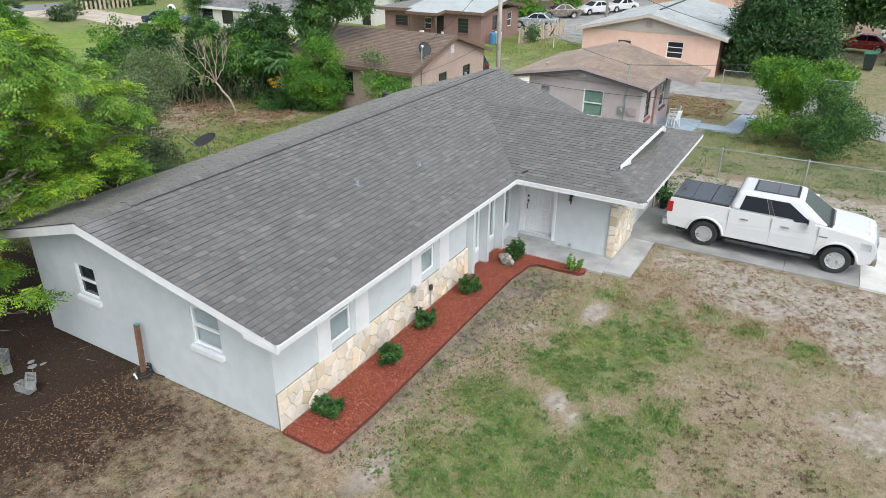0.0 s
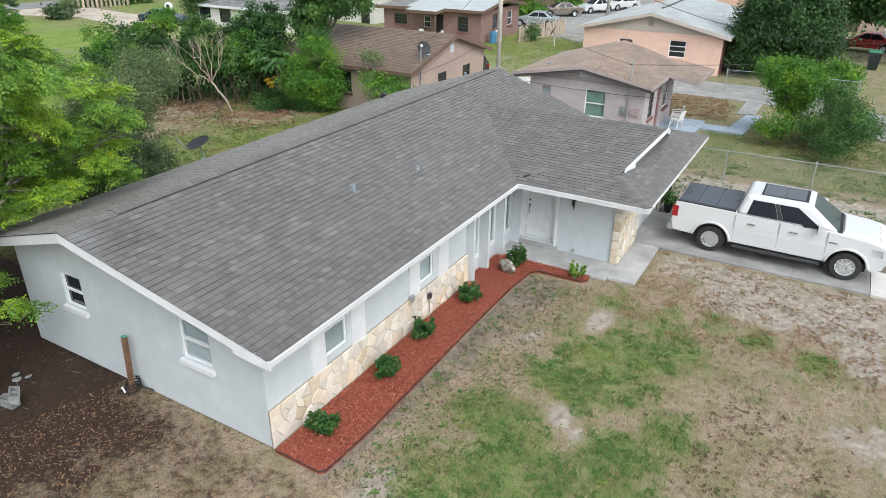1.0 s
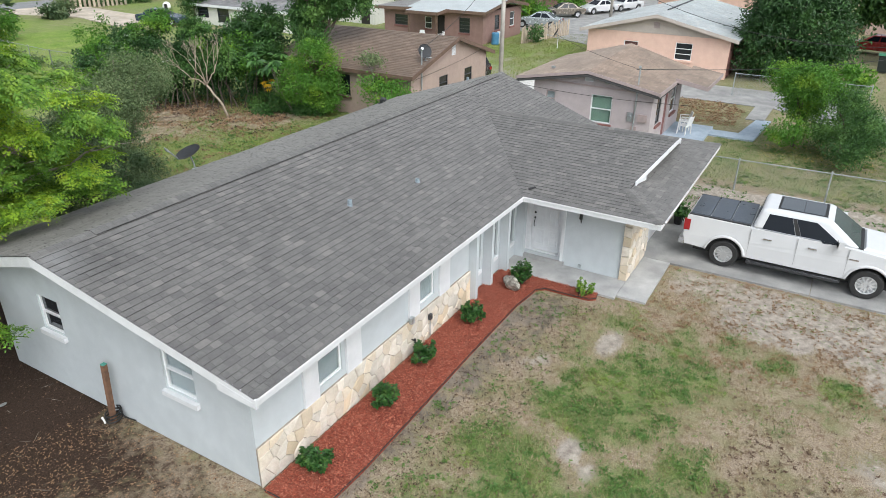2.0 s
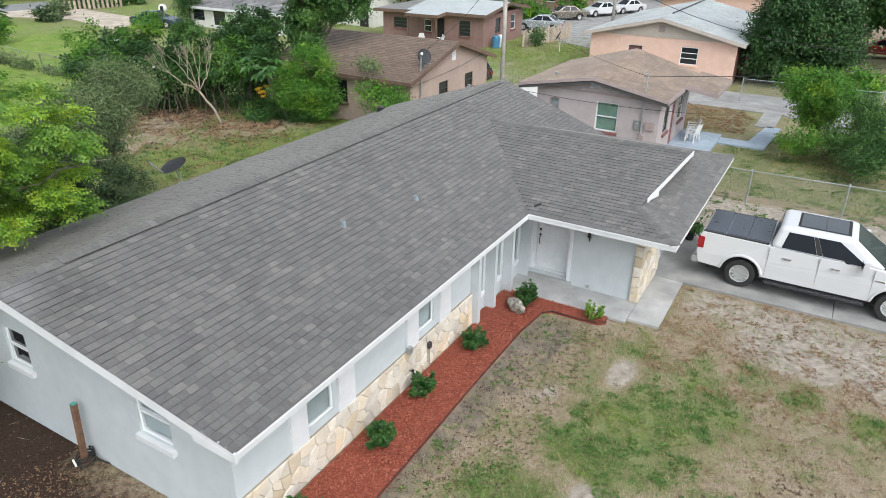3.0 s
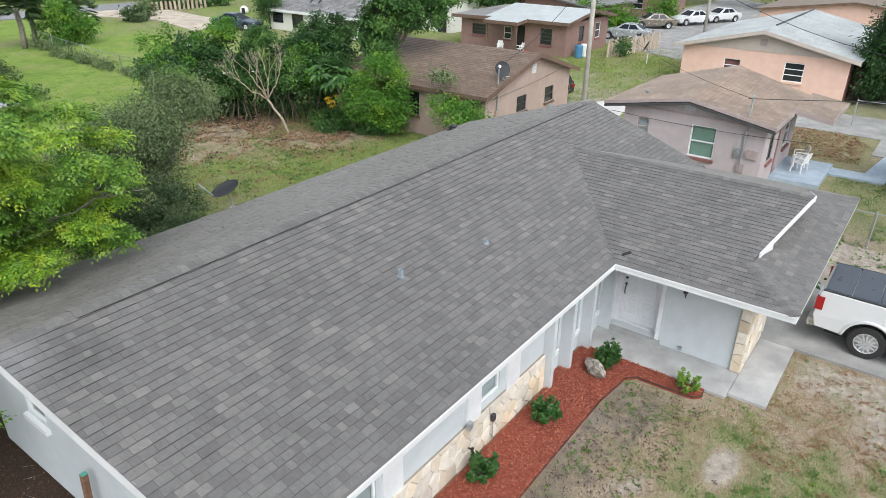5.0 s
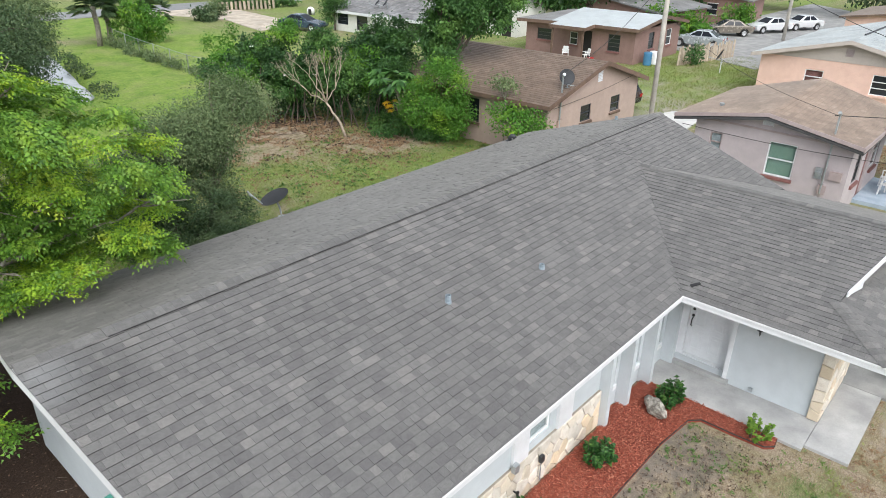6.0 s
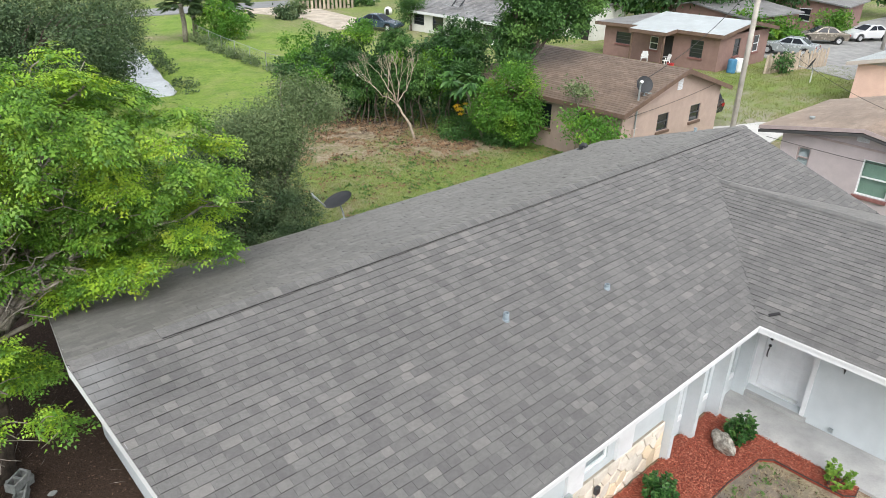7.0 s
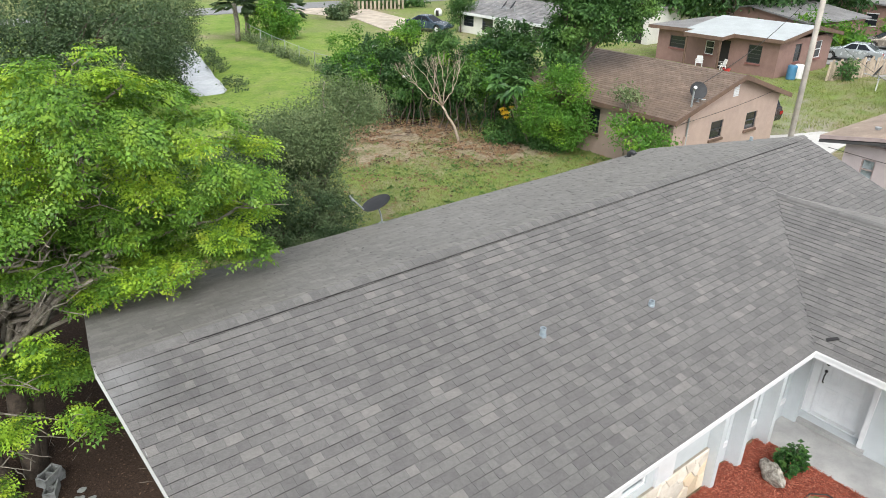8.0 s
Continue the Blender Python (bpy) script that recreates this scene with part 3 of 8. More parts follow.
def zones(x, y):
    dx, dy = plan_shift(x, y)
    x, y = x - dx, y - dy
    n1, n2 = fbm(x, y, 0.45, 3), fbm(x, y, 1.7, 11)
    front = step(-y, -0.2, 0.6) * step(-x, -17.5, -16.5) * step(x, -25, -20)
    n3 = fbm(x, y, 4.5, 17)
    green = front * np.clip(blob(x, y, GREEN) * .95 + .10 + (n1 - .5) * .4 * step(-y, 1.5, 3.5) + (n2 - .5) * .6 + (n3 - .5) * 1.1 - blob(x, y, BARE) * .6 - .04, 0, 1) * step(-y, 1.2, 2.2)
    sand = front * np.clip(blob(x, y, BARE) + .25 * step(x, 7, 11) + (n3 - .5) * .8 + (n2 - .5) * .7, 0, 1)
    strip = step(-y, 1.0, 1.3) * (1 - step(-y + 0.13 * (8 - x), 2.1, 3.0)) * step(x, -1.2, .2) * (1 - step(x, 9, 10))
    sand = np.maximum(sand, strip * np.clip(.22 + .55 * n2 + (n3 - .5) * .7, 0, .75))
    near_drive = step(x, 10.3, 12) * (1 - step(x, 12.6, 13.2)) * step(-y, 4, 4.6)
    sand = np.maximum(sand, near_drive * 0.65)
    brown = front * blob(x, y, BROWN)
    # bare soil and litter beside the gable wall, under the tree
    soil = step(-x, -1.2, 1.0) * np.clip(step(y + 0.55 * x, -2.6, 2.2) + (n2 - .5) * .3, 0, 1) * step(y + 0.55 * x, -3, -1) * (1 - step(y, 15, 19)) * step(x, -30, -8)
    soil = np.minimum(soil * (.34 + .8 * step(y + .2 * x, 1.0, 5.0)) + step(-x, -.6, .6) * step(y, -5.5, -2) * (1 - step(y, 2, 4)) * np.clip(.26 + (n2 - .5) * .35 + (n3 - .5) * .4, 0, .5) * step(x, -12, -6), 1.0)
    # blob below the crown paints the tree's shade over the soil
    soil = np.maximum(soil, blob(x, y, [(-2, 9, 6, 6, 1.7)]) * step(y, 2.2, 5))
    soil = np.maximum(soil, strip * np.clip(.44 + (n3 - .5) * .5, 0, .58))
    soil = np.maximum(soil, 0.55 * blob(x, y, [(-3.5, -1.5, 2.5, 2.0, 1.0)]))
    soil = np.maximum(soil, brown * np.clip((n3 - .45) * 2.2 + (n2 - .5) * 1.4, 0, .6))
    # the back yard and the field
    back = step(y, 7, 9) * step(x, -6, 2)
    green = np.maximum(green, back * np.clip(.1 + 1.0 * n1 + (n2 - .5) * .7 + (n3 - .5) * .5, 0, 1))
    litter = blob(x, y, [(17.5, 22.8, 3.6, 3.0, 1.0), (19.5, 18, 2.6, 2.6, .9), (15.0, 21.0, 2.0, 3.0, .7)])
    sand = np.maximum(sand, blob(x, y, [(12.6, 18.3, 1.2, .8, .8), (10.3, 13.0, 1.0, .6, .6)]))
    green = green * (1 - litter * np.clip(1.3 - n3 * .9, 0, 1))
    soil = np.maximum(soil, litter * np.clip((n3 - .25) * 1.2 + (n2 - .5) * .8, 0, .5))
    # darkened ground along the thicket and below the oak paints in their shade
    soil = np.maximum(soil, blob(x, y, [(19.5, 24.8, 2.4, 2.2, 1.1), (21.8, 21.2, 1.5, 2.6, 1.1), (17.4, 26.6, 2.2, 1.5, 1.1), (6.0, 11.6, 1.8, 1.6, .8)]))
    field = np.maximum(step(y - 0.35 * x, 20, 25) * (1 - step(x, 30, 40)), step(y, 30, 34) * (1 - step(x - .3 * y, 14, 20)))
    field = field * (1 - step(y, 70, 76)) * (1 - blob(x, y, [(26, 57, 7, 2.5, 1), (43, 56, 5, 9, 1)]))
    verge = step(y, 66, 72)
    green = np.maximum(green, verge * 0.6)
    # the neighbours' yard
    right = step(x, 17.0, 18.0) * (1 - step(y, 6, 9))
    green = np.maximum(green, right * (0.15 + 0.6 * n1) * step(x, 21, 22.5))
    sand = np.maximum(sand, right * (1 - step(x, 20.6, 21.6)) * 0.75 * (0.5 + n2))
    farr = step(x, 40, 43) * (1 - step(y, 20, 24))
    green = np.maximum(green, farr * np.clip(.1 + .5 * n1 + (n2 - .5) * .8, 0, 1))
    path = np.exp(-((y - 11.5 - .1 * (x - 40)) / 1.9) ** 2) * step(x, 31, 34) * (1 - step(x, 44, 50)) * np.clip(.5 + (n2 - .4) * 1.5 + (n3 - .5), 0, 1)
    sand = np.maximum(sand, path)
    sand = np.maximum(sand, blob(x, y, [(35.6, 11.9, 3.2, 1.5, 1.2), (38.5, 13.6, 2.6, 1.3, 1.1), (42.0, 15.2, 3.2, 1.4, .9), (33.5, 10.6, 2.0, 1.6, 1.1)]) * np.clip(1.2 - n3 * .5, 0, 1))
    green = green * (1 - blob(x, y, [(35.6, 11.9, 3.2, 1.5, 1.0), (38.5, 13.6, 2.6, 1.3, .9)]))
    field = np.maximum(field, back * (1 - litter) * np.clip(.2 + .5 * n1 + (n3 - .5) * .6, 0, .6) * step(x, 2, 5))
    field = np.maximum(field, farr * np.clip((n1 - .3) * .9, 0, .4) * step(y, 10, 13))
    return green, sand, soil, field


def axis_lines(lo, hi, fine, far):
    mid = list(np.arange(lo, hi + 1e-6, fine))
    out, s = [], fine
    x = hi
    while x < far:
        s *= 1.08
        x += s
        out.append(x)
    low, s, x = [], fine, lo
    while x > -far:
        s *= 1.08
        x -= s
        low.append(x)
    return np.array(low[::-1] + mid + out)


gx, gy = axis_lines(-11, 30, 0.19, 600), axis_lines(-15, 34, 0.19, 600)
X, Y = np.meshgrid(gx, gy, indexing='ij')
relief = (fbm(X, Y, 0.35, 21) - 0.5) * 0.10 + (fbm(X, Y, 2.5, 31, 3) - 0.5) * 0.035 * (1 - step(np.hypot(X - 8, Y - 5), 24, 31))
flat = np.maximum(step(-np.hypot(X - 9, Y - 2), -26, -20) * ((X > -0.4) & (X < 19) & (Y > -5.2) & (Y < 8)), ((X > 9.8) & (X < 17.8) & (Y < -2)) * 1.0)
# a canal runs through the field
bed = np.exp(-((X - 12.0 - 0.22 * (Y - 36)) / 1.25) ** 4) * step(Y, 35.0, 36.2)
Z = -0.035 + relief * (1 - flat) * step(np.hypot(X - 4, Y), -1, 4) - .6 * bed
nx, ny = len(gx), len(gy)
idx = np.arange(nx * ny).reshape(nx, ny)
faces = np.stack([idx[:-1, :-1], idx[1:, :-1], idx[1:, 1:], idx[:-1, 1:]], -1).reshape(-1, 4)
ground = bulk("ground", np.stack([X, Y, Z], -1), faces, ground_material(), smooth=True)
tagged(ground, "patchy lawn of green and dry grass with bare sandy soil", "ground", kind="structure")
zone = np.stack(zones(X, Y), -1).reshape(-1, 4).astype(np.float32)
att = ground.data.attributes.new("zone", 'FLOAT_COLOR', 'POINT')
att.data.foreach_set("color", zone.ravel())


def flat_piece(name, pts, z, thick, mat, label, category, kind="structure", bevel=0.012):
    s = Shape().slab([(x, y, z) for x, y in pts], thick)
    if bevel:
        s.bevel(bevel)
    return tagged(part(name, s, mat), label, category, kind=kind)


def ground_z(x, y):
    i = int(np.clip(np.searchsorted(gx, x), 1, nx - 1))
    j = int(np.clip(np.searchsorted(gy, y), 1, ny - 1))
    return float(Z[i, j])


# concrete: porch, apron and driveway slabs with open joints
porch = thing("pavement", "pale grey concrete porch, apron and driveway slabs", "concrete paving", kind="structure")
for a, b, c, d, mt in ((9.9, 11.02, -3.38, 0.05, "concrete_porch"), (10.07, 12.83, -4.18, -3.39, "concrete_porch"), (11.03, 12.83, -3.383, -3.2, "concrete_porch"), (12.84, 17.1, -7.95, -3.2, "concrete"),
                       (12.84, 17.1, -9.93, -7.965, "concrete"), (12.84, 17.1, -24.0, -9.945, "concrete_new")):
    part("slab", Shape().box(a, b, c, d, -0.12, 0.03).bevel(.005, 1), M[mt], porch)
canal_y = [35.8, 36.3, 37.2, 38.5, 41.0, 46.0, 54.0, 62.0]
canal_w = [.15, .75, 1.15, 1.25, 1.3, 1.35, 1.35, 1.35]
shore = [(13.9 + .22 * (y - 35.8) + .25 * math.sin(y * .55) + w, y, -.26) for y, w in zip(canal_y, canal_w)]
shore += [(13.9 + .22 * (y - 35.8) + .25 * math.sin(y * .55) - w, y, -.26) for y, w in list(zip(canal_y, canal_w))[::-1]]
tagged(part("water", Shape().slab(shore, .05), M["water"]),
       "still canal water coloured pale for the white sky's reflection", "water", kind="structure")
flat_piece("road", [(-150, 73.5), (250, 73.5), (250, 79.5), (-150, 79.5)], 0.03, .1, M["asphalt"], "grey asphalt road with grass verges", "road", bevel=0)
flat_piece("road_side", [(36.5, 73.4), (47.0, 73.4), (45.5, 62), (44.5, 54.0), (38.5, 53.0), (40.5, 62)], 0.02, .1, M["dirt"], "pale sandy drive off the road", "drive", bevel=0)
flat_piece("road_right", [(54, 12.2), (95, 9), (110, 24), (60, 23.8)], 0.02, .1, M["concrete"], "pale concrete parking street", "road", bevel=0)
flat_piece("driveway", [(31.2, 8.4), (34.6, 8.8), (36.5, 9.6), (35.4, 10.6), (33.6, 11.2), (31.6, 12.2)], 0.02, .1, M["concrete_new"], "pale concrete drive between the houses", "drive", bevel=0)
flat_piece("walkway", [(28.7, -1.9), (29.7, -2.0), (29.7, -3.6), (32.9, -4.0), (32.9, -4.7), (28.7, -4.4)], 0.03, .1, M["blue_walk"],
           "pale blue painted concrete walk", "walkway")
flat_piece("walkway_side", [(33.0, -3.5), (38.0, -3.6), (38.0, -4.5), (33.0, -4.4)], 0.03, .1, M["concrete"], "plain concrete garden walk", "walkway")
flat_piece("road_front", [(36.0, 3), (40.5, 3), (40.5, -6.0), (35.2, -12), (30.5, -20), (26.5, -20), (31.0, -10.5), (36.0, -4.6)], 0.012, .1, M["concrete"],
           "worn pale concrete drive", "drive", bevel=0)

# ---- the house ----
EX0, EX1 = -0.34, 17.45         # rakes at the front eave
PX0, PX1 = -0.78, 17.98         # rakes at the ridge, which reach further out
BX0, BX1 = -0.20, 17.5          # rakes at the back eave
EY, EZ = -0.53, 2.43            # front eave
RY, RZ = 4.115, 3.905           # ridge
BY, BZ = 8.69, 2.45             # back eave
WX0, WX1, WY = 9.87, 17.82, -4.29  # wing eaves
WR, WZ = 14.1, 3.46             # wing ridge
FS = (RZ - EZ) / (RY - EY)
YJ = EY + (WZ - EZ) / FS
VZ = WZ - (EX1 - WR) * (WZ - EZ) / (WX1 - WR)
VY = EY + (VZ - EZ) / FS        # where the right valley meets the rake
house = thing("house", "pale grey single-storey house with dark grey shingle roof", "house")

# walls with their openings
wall_f = Shape()
front = lambda u, n, z: (u, n, z)
WIN_F = [(1.69, 2.44, 1.05, 2.28), (5.32, 6.02, 1.05, 2.28)]
wall_cells(wall_f, 0.0, 7.8, 0.0, 2.42, WIN_F, front, 0.2)
part("wall", wall_f, M["wall"], house, "painted front wall")
REC = [(8.20, 8.60, .55, 2.28), (9.16, 9.63, .55, 2.28), (10.2, 10.74, .55, 2.28)]
wall_r = Shape()
wall_cells(wall_r, 7.8, 11.02, 0.0, 2.42, REC, lambda u, n, z: (u, 0.06 + n, z), 0.2)
part("wall", wall_r, M["wall"], house, "recessed wall between fins")
wall_g = Shape()
gable = lambda u, n, z: (n, u, z)
WIN_G = [(1.36, 2.17, 1.33, 2.26), (5.21, 5.90, 1.44, 2.24)]
wall_cells(wall_g, 0.202, 7.5, 0.0, 2.50, WIN_G, gable, 0.2)
part("wall", wall_g, M["wall"], house, "block gable wall")
part("wall", Shape().box(0.202, 17.1, 7.3, 7.5, 0, 2.42), M["wall"], house)
part("wall", Shape().box(16.9, 17.1, 0.0, 7.3, 0, 2.42), M["wall"], house)
wall_w = Shape()
door_side = lambda u, n, z: (11.02 + n, u, z)
wall_cells(wall_w, -3.3, 0.06, 0.0, 2.42, [(-1.36, -0.14, 0.14, 2.25)], door_side, 0.36)
part("wall", wall_w, M["wall"], house, "porch wall beside the door")
part("wall", Shape().box(16.9, 17.1, -3.3, 0.0, 0, 2.42), M["wall"], house)
wall_c = Shape()
wall_cells(wall_c, 11.38, 16.9, 0.0, 2.42, [(12.95, 15.75, 0.0, 2.15)], lambda u, n, z: (u, -3.3 + n, z), 0.2)
part("wall", wall_c, M["wall"], house, "front of the garage wing")
gd = Shape()
for k in range(4):
    gd.box(12.95, 15.75, -3.2, -3.15, .03 + k * .53, .03 + k * .53 + .515)
part("garage_door", gd.bevel(.01), M["trim"], house, "white sectional garage door")

# gable boards above the block wall
g = Shape()
g.hull([(-.025, .05, 2.50), (-.025, 7.6, 2.50), (-.025, RY, RZ - .15)], [(0.18, .05, 2.50), (0.18, 7.6, 2.50), (.18, RY, RZ - .15)])
part("gable", g, M["wall"], house, "smooth board gable")
g = Shape()
g.hull([(16.95, .05, 2.43), (16.95, 7.3, 2.43), (16.95, RY, RZ - .15)], [(17.1, .05, 2.43), (17.1, 7.3, 2.43), (17.1, RY, RZ - .15)])
part("gable", g, M["wall"], house, "smooth board gable")

# windows
for a, b, c, d in WIN_F:
    window(house, front, a, b, c, d, M["white_vinyl"], M["blind"], None, 0.07)
for a, b, c, d in WIN_G[:1]:
    window(house, gable, a, b, c, d, M["white_vinyl"], M["blind"], M["trim"], 0.1)
for a, b, c, d in WIN_G[1:]:
    window(house, gable, a, b, c, d, M["white_vinyl"], None, M["trim"], 0.1)
for a, b, c, d in REC:
    window(house, lambda u, n, z: (u, .06 + n, z), a, b, c, d, M["galv"], None, M["trim"], 0.1, sill_out=.03)
# flat white pilasters beside the front windows
for a, b in ((1.26, 1.675), (2.55, 3.03), (4.86, 5.30), (6.23, 6.71)):
    part("pilaster", Shape().box(a, b, -0.06, -0.003, 0.86, 2.42).bevel(.008), M["trim"], house, "flat white pilaster")
# deep fins beside the narrow windows
for u in (7.81, 8.72, 9.76, 10.88):
    part("fin", Shape().box(u, u + .135, -0.22, 0.056, 0.0, 2.42).bevel(.008), M["wall"], house, "deep upright wall fin")

# front door in its deep reveal, frame and step
part("door_frame", Shape().box(11.27, 11.40, -1.36, -1.20, .14, 2.25).box(11.27, 11.40, -.28, -.14, .14, 2.25).box(11.27, 11.40, -1.20, -.28, 2.17, 2.25)
     .box(11.25, 11.40, -1.20, -.28, .142, .175), M["trim"], house, "white door casing")
for y0, y1 in ((-1.44, -1.352), (-.148, -.06)):
    part("casing", Shape().box(10.995, 11.3, y0, y1, .14, 2.25).bevel(.006), M["trim"], house, "white board lining the door reveal")
DP = []
door = Shape().box(11.36, 11.405, -1.195, -.285, .18, 2.165)
for y0, y1 in ((-1.11, -.79), (-.69, -.37)):
    for z0, z1 in ((.32, .85), (.95, 1.62), (1.72, 2.05)):
        rim_, mid_ = .045, .085
        lp = Shape()
        rings = [[lp.v((xx, yy, zz)) for yy, zz in ((y0 + q, z0 + q), (y1 - q, z0 + q), (y1 - q, z1 - q), (y0 + q, z1 - q))] for xx, q in ((11.3595, 0), (11.352, .012), (11.352, rim_), (11.358, rim_ + .01), (11.358, mid_), (11.350, mid_ + .02))]
        for ra, rb_ in zip(rings, rings[1:]):
            for k in range(4):
                lp.bm.faces.new((ra[k], ra[(k + 1) % 4], rb_[(k + 1) % 4], rb_[k]))
        lp.bm.faces.new(rings[-1])
        DP.append(lp)
front_door = part("door", door, M["trim"], house, "white six-panel front door")
for dp in DP:
    part("door_panel", dp, M["trim"], front_door)
part("deadbolt", Shape().lathe([(.034, 0), (.034, .02), (.02, .035)], 12, ((11.36, -.36, 1.36), (-1, 0, 0))), M["black_iron"], front_door, "black deadbolt")
hd = Shape()
hd.lathe([(.034, 0), (.034, .02), (.02, .035)], 12, ((11.36, -.36, 1.19), (-1, 0, 0)))
hd.tube([(11.35, -.36, 1.14), (11.30, -.36, 1.10), (11.295, -.36, .96), (11.35, -.36, .91)], .014, 6)
part("handle", hd, M["black_iron"], front_door, "black lever handle")
part("door_step", Shape().box(10.93, 11.27, -1.50, -.145, .03, .138).bevel(.015), M["concrete_porch"], house, "low concrete door step")
LX, LY, LZ = 10.90, -1.91, 1.72
lan = Shape()
lan.box(LX + .10, LX + .117, LY - .04, LY + .04, LZ + .02, LZ + .2)
lan.tube([(LX + .11, LY, LZ + .14), (LX + .04, LY, LZ + .2), (LX, LY, LZ + .15)], .01, 6)
lan.lathe([(.02, -.03), (.062, .0), (.05, .02), (.04, .15), (.055, .16), (.015, .21)], 8, ((LX, LY, LZ - .06), (0, 0, 1)))
lan.tube([(LX, LY, LZ - .08), (LX + .01, LY, LZ - .13), (LX + .06, LY, LZ - .22), (LX + .1, LY, LZ - .12)], .011, 6)
part("lantern", lan, M["black_iron"], house, "black wall lantern")
part("outlet", Shape().box(10.97, 11.017, -2.03, -1.94, .10, .18).bevel(.008), M["galv"], house, "small outlet box")

# stone facing: each stone a block of its own on a mortar bed
def clip_poly(poly, px, py, nx_, ny_):
    out = []
    for i, (ax, ay) in enumerate(poly):
        bx, by = poly[(i + 1) % len(poly)]
        da, db = (ax - px) * nx_ + (ay - py) * ny_, (bx - px) * nx_ + (by - py) * ny_
        if da <= 0:
            out.append((ax, ay))
        if da * db < 0:
            t = da / (da - db)
            out.append((ax + (bx - ax) * t, ay + (by - ay) * t))
    return out


def stones(parent, place, u0, u1, z0, z1, cu, cz, rng, proud=0.045, joint=0.014):
    pts = []
    for i in range(max(1, round((u1 - u0) / cu))):
        for j in range(max(1, round((z1 - z0) / cz))):
            nu, nz = max(1, round((u1 - u0) / cu)), max(1, round((z1 - z0) / cz))
            off = .5 * (i % 2) * (z1 - z0) / nz
            pts.append((u0 + (i + .5 + rng.uniform(-.38, .38)) * (u1 - u0) / nu,
                        z0 + ((j + .5 + rng.uniform(-.38, .38)) * (z1 - z0) / nz + off) % (z1 - z0)))
    for k, (a, b) in enumerate(pts):
        poly = [(u0, z0), (u1, z0), (u1, z1), (u0, z1)]
        for q, (c, d) in enumerate(pts):
            if q != k and abs(c - a) < 3 * cu:
                poly = clip_poly(poly, (a + c) / 2, (b + d) / 2, c - a, d - b)
                if len(poly) < 3:
                    break
        if len(poly) < 3:
            continue
        mx, mz = sum(p[0] for p in poly) / len(poly), sum(p[1] for p in poly) / len(poly)
        pull = []
        for (pu, pz) in poly:
            r = math.hypot(pu - mx, pz - mz)
            if r < joint * 2:
                pull = []
                break
            f = 1 - joint / r * rng.uniform(.6, 1.4)
            pull.append((mx + (pu - mx) * f, mz + (pz - mz) * f))
        if len(pull) < 3:
            continue
        h = proud * rng.uniform(.5, 1.1)
        s = Shape()
        s.hull([place(u, -.001, z) for u, z in pull], [place(u, -h * .65, z) for u, z in pull])
        inner = [(mx + (u - mx) * .90, mz + (z - mz) * .90) for u, z in pull]
        a_ring = [s.v(place(u, -h * .65, z)) for u, z in pull]
        b_ring = [s.v(place(u, -h * rng.uniform(.9, 1.15), z)) for u, z in inner]
        for i in range(len(pull)):
            j = (i + 1) % len(pull)
            s.bm.faces.new((a_ring[i], a_ring[j], b_ring[j], b_ring[i]))
        s.bm.faces.new(b_ring)
        part("stone", s, M["stone"], parent)


rng = random.Random(5)
bed1 = part("stone_facing", Shape().box(-.012, 7.8, -.05, -.002, 0.0, .88), M["mortar"], house, "cream and tan irregular stone wainscot")
stones(bed1, lambda u, n, z: (u, -.05 + n, z), -.03, 7.8, 0.0, .895, .235, .27, rng, .034, .009)
bed2 = part("stone_facing", Shape().box(11.02, 12.9, -3.355, -3.303, 0.03, 2.42), M["mortar"], house, "cream stone facing on the garage wing")
stones(bed2, lambda u, n, z: (u, -3.355 + n, z), 10.99, 12.93, .03, 2.42, .36, .24, rng)
bed3 = part("stone_facing", Shape().box(10.98, 11.017, -3.355, -3.17, 0.03, 2.42), M["mortar"], house, "cream stone corner")
stones(bed3, lambda u, n, z: (10.98 + n, -u, z), 3.15, 3.39, .03, 2.42, .26, .27, rng)
bed4 = part("stone_facing", Shape().box(15.8, 17.1, -3.355, -3.303, 0.03, 2.42), M["mortar"], house, "cream stone facing on the garage wing")
stones(bed4, lambda u, n, z: (u, -3.355 + n, z), 15.77, 17.12, .03, 2.42, .42, .27, rng)

# ---- roof ----
def fz(y):
    return EZ + (y - EY) * FS


def wz(x):
    return EZ + (x - WX0) * (WZ - EZ) / (WR - WX0)


HIPX, HIPY = 11.06, -3.1
GBX, GBY, GRY = 11.45, -3.13, -3.62   # the gablet rake's foot and its reach at the ridge
HX2 = WX1 - (HIPX - WX0)
HIPZ = wz(HIPX)
SLOPES = {"front": [(EX0, EY, EZ), (WX0, EY, EZ), (WR, YJ, WZ), (WR, RY, RZ), (PX0, RY, RZ)],
          "front_far": [(WR, YJ, WZ), (EX1, VY, VZ), (PX1, RY, RZ), (WR, RY, RZ)],
          "back": [(PX0, RY, RZ), (PX1, RY, RZ), (BX1, BY, BZ), (BX0, BY, BZ)],
          "wing": [(WX0, EY, EZ), (WX0, WY, EZ), (HIPX, HIPY, HIPZ), (GBX, GBY, wz(GBX)), (WR, GRY, WZ), (WR, YJ, WZ)],
          "wing_far": [(HX2, HIPY, HIPZ), (WX1, WY, EZ), (WX1, EY, EZ), (EX1, VY, VZ), (WR, YJ, WZ), (WR, GRY, WZ)],
          "hip": [(WX0, WY, EZ), (WX1, WY, EZ), (HX2, HIPY, HIPZ), (HIPX, HIPY, HIPZ)]}
decks = Shape()
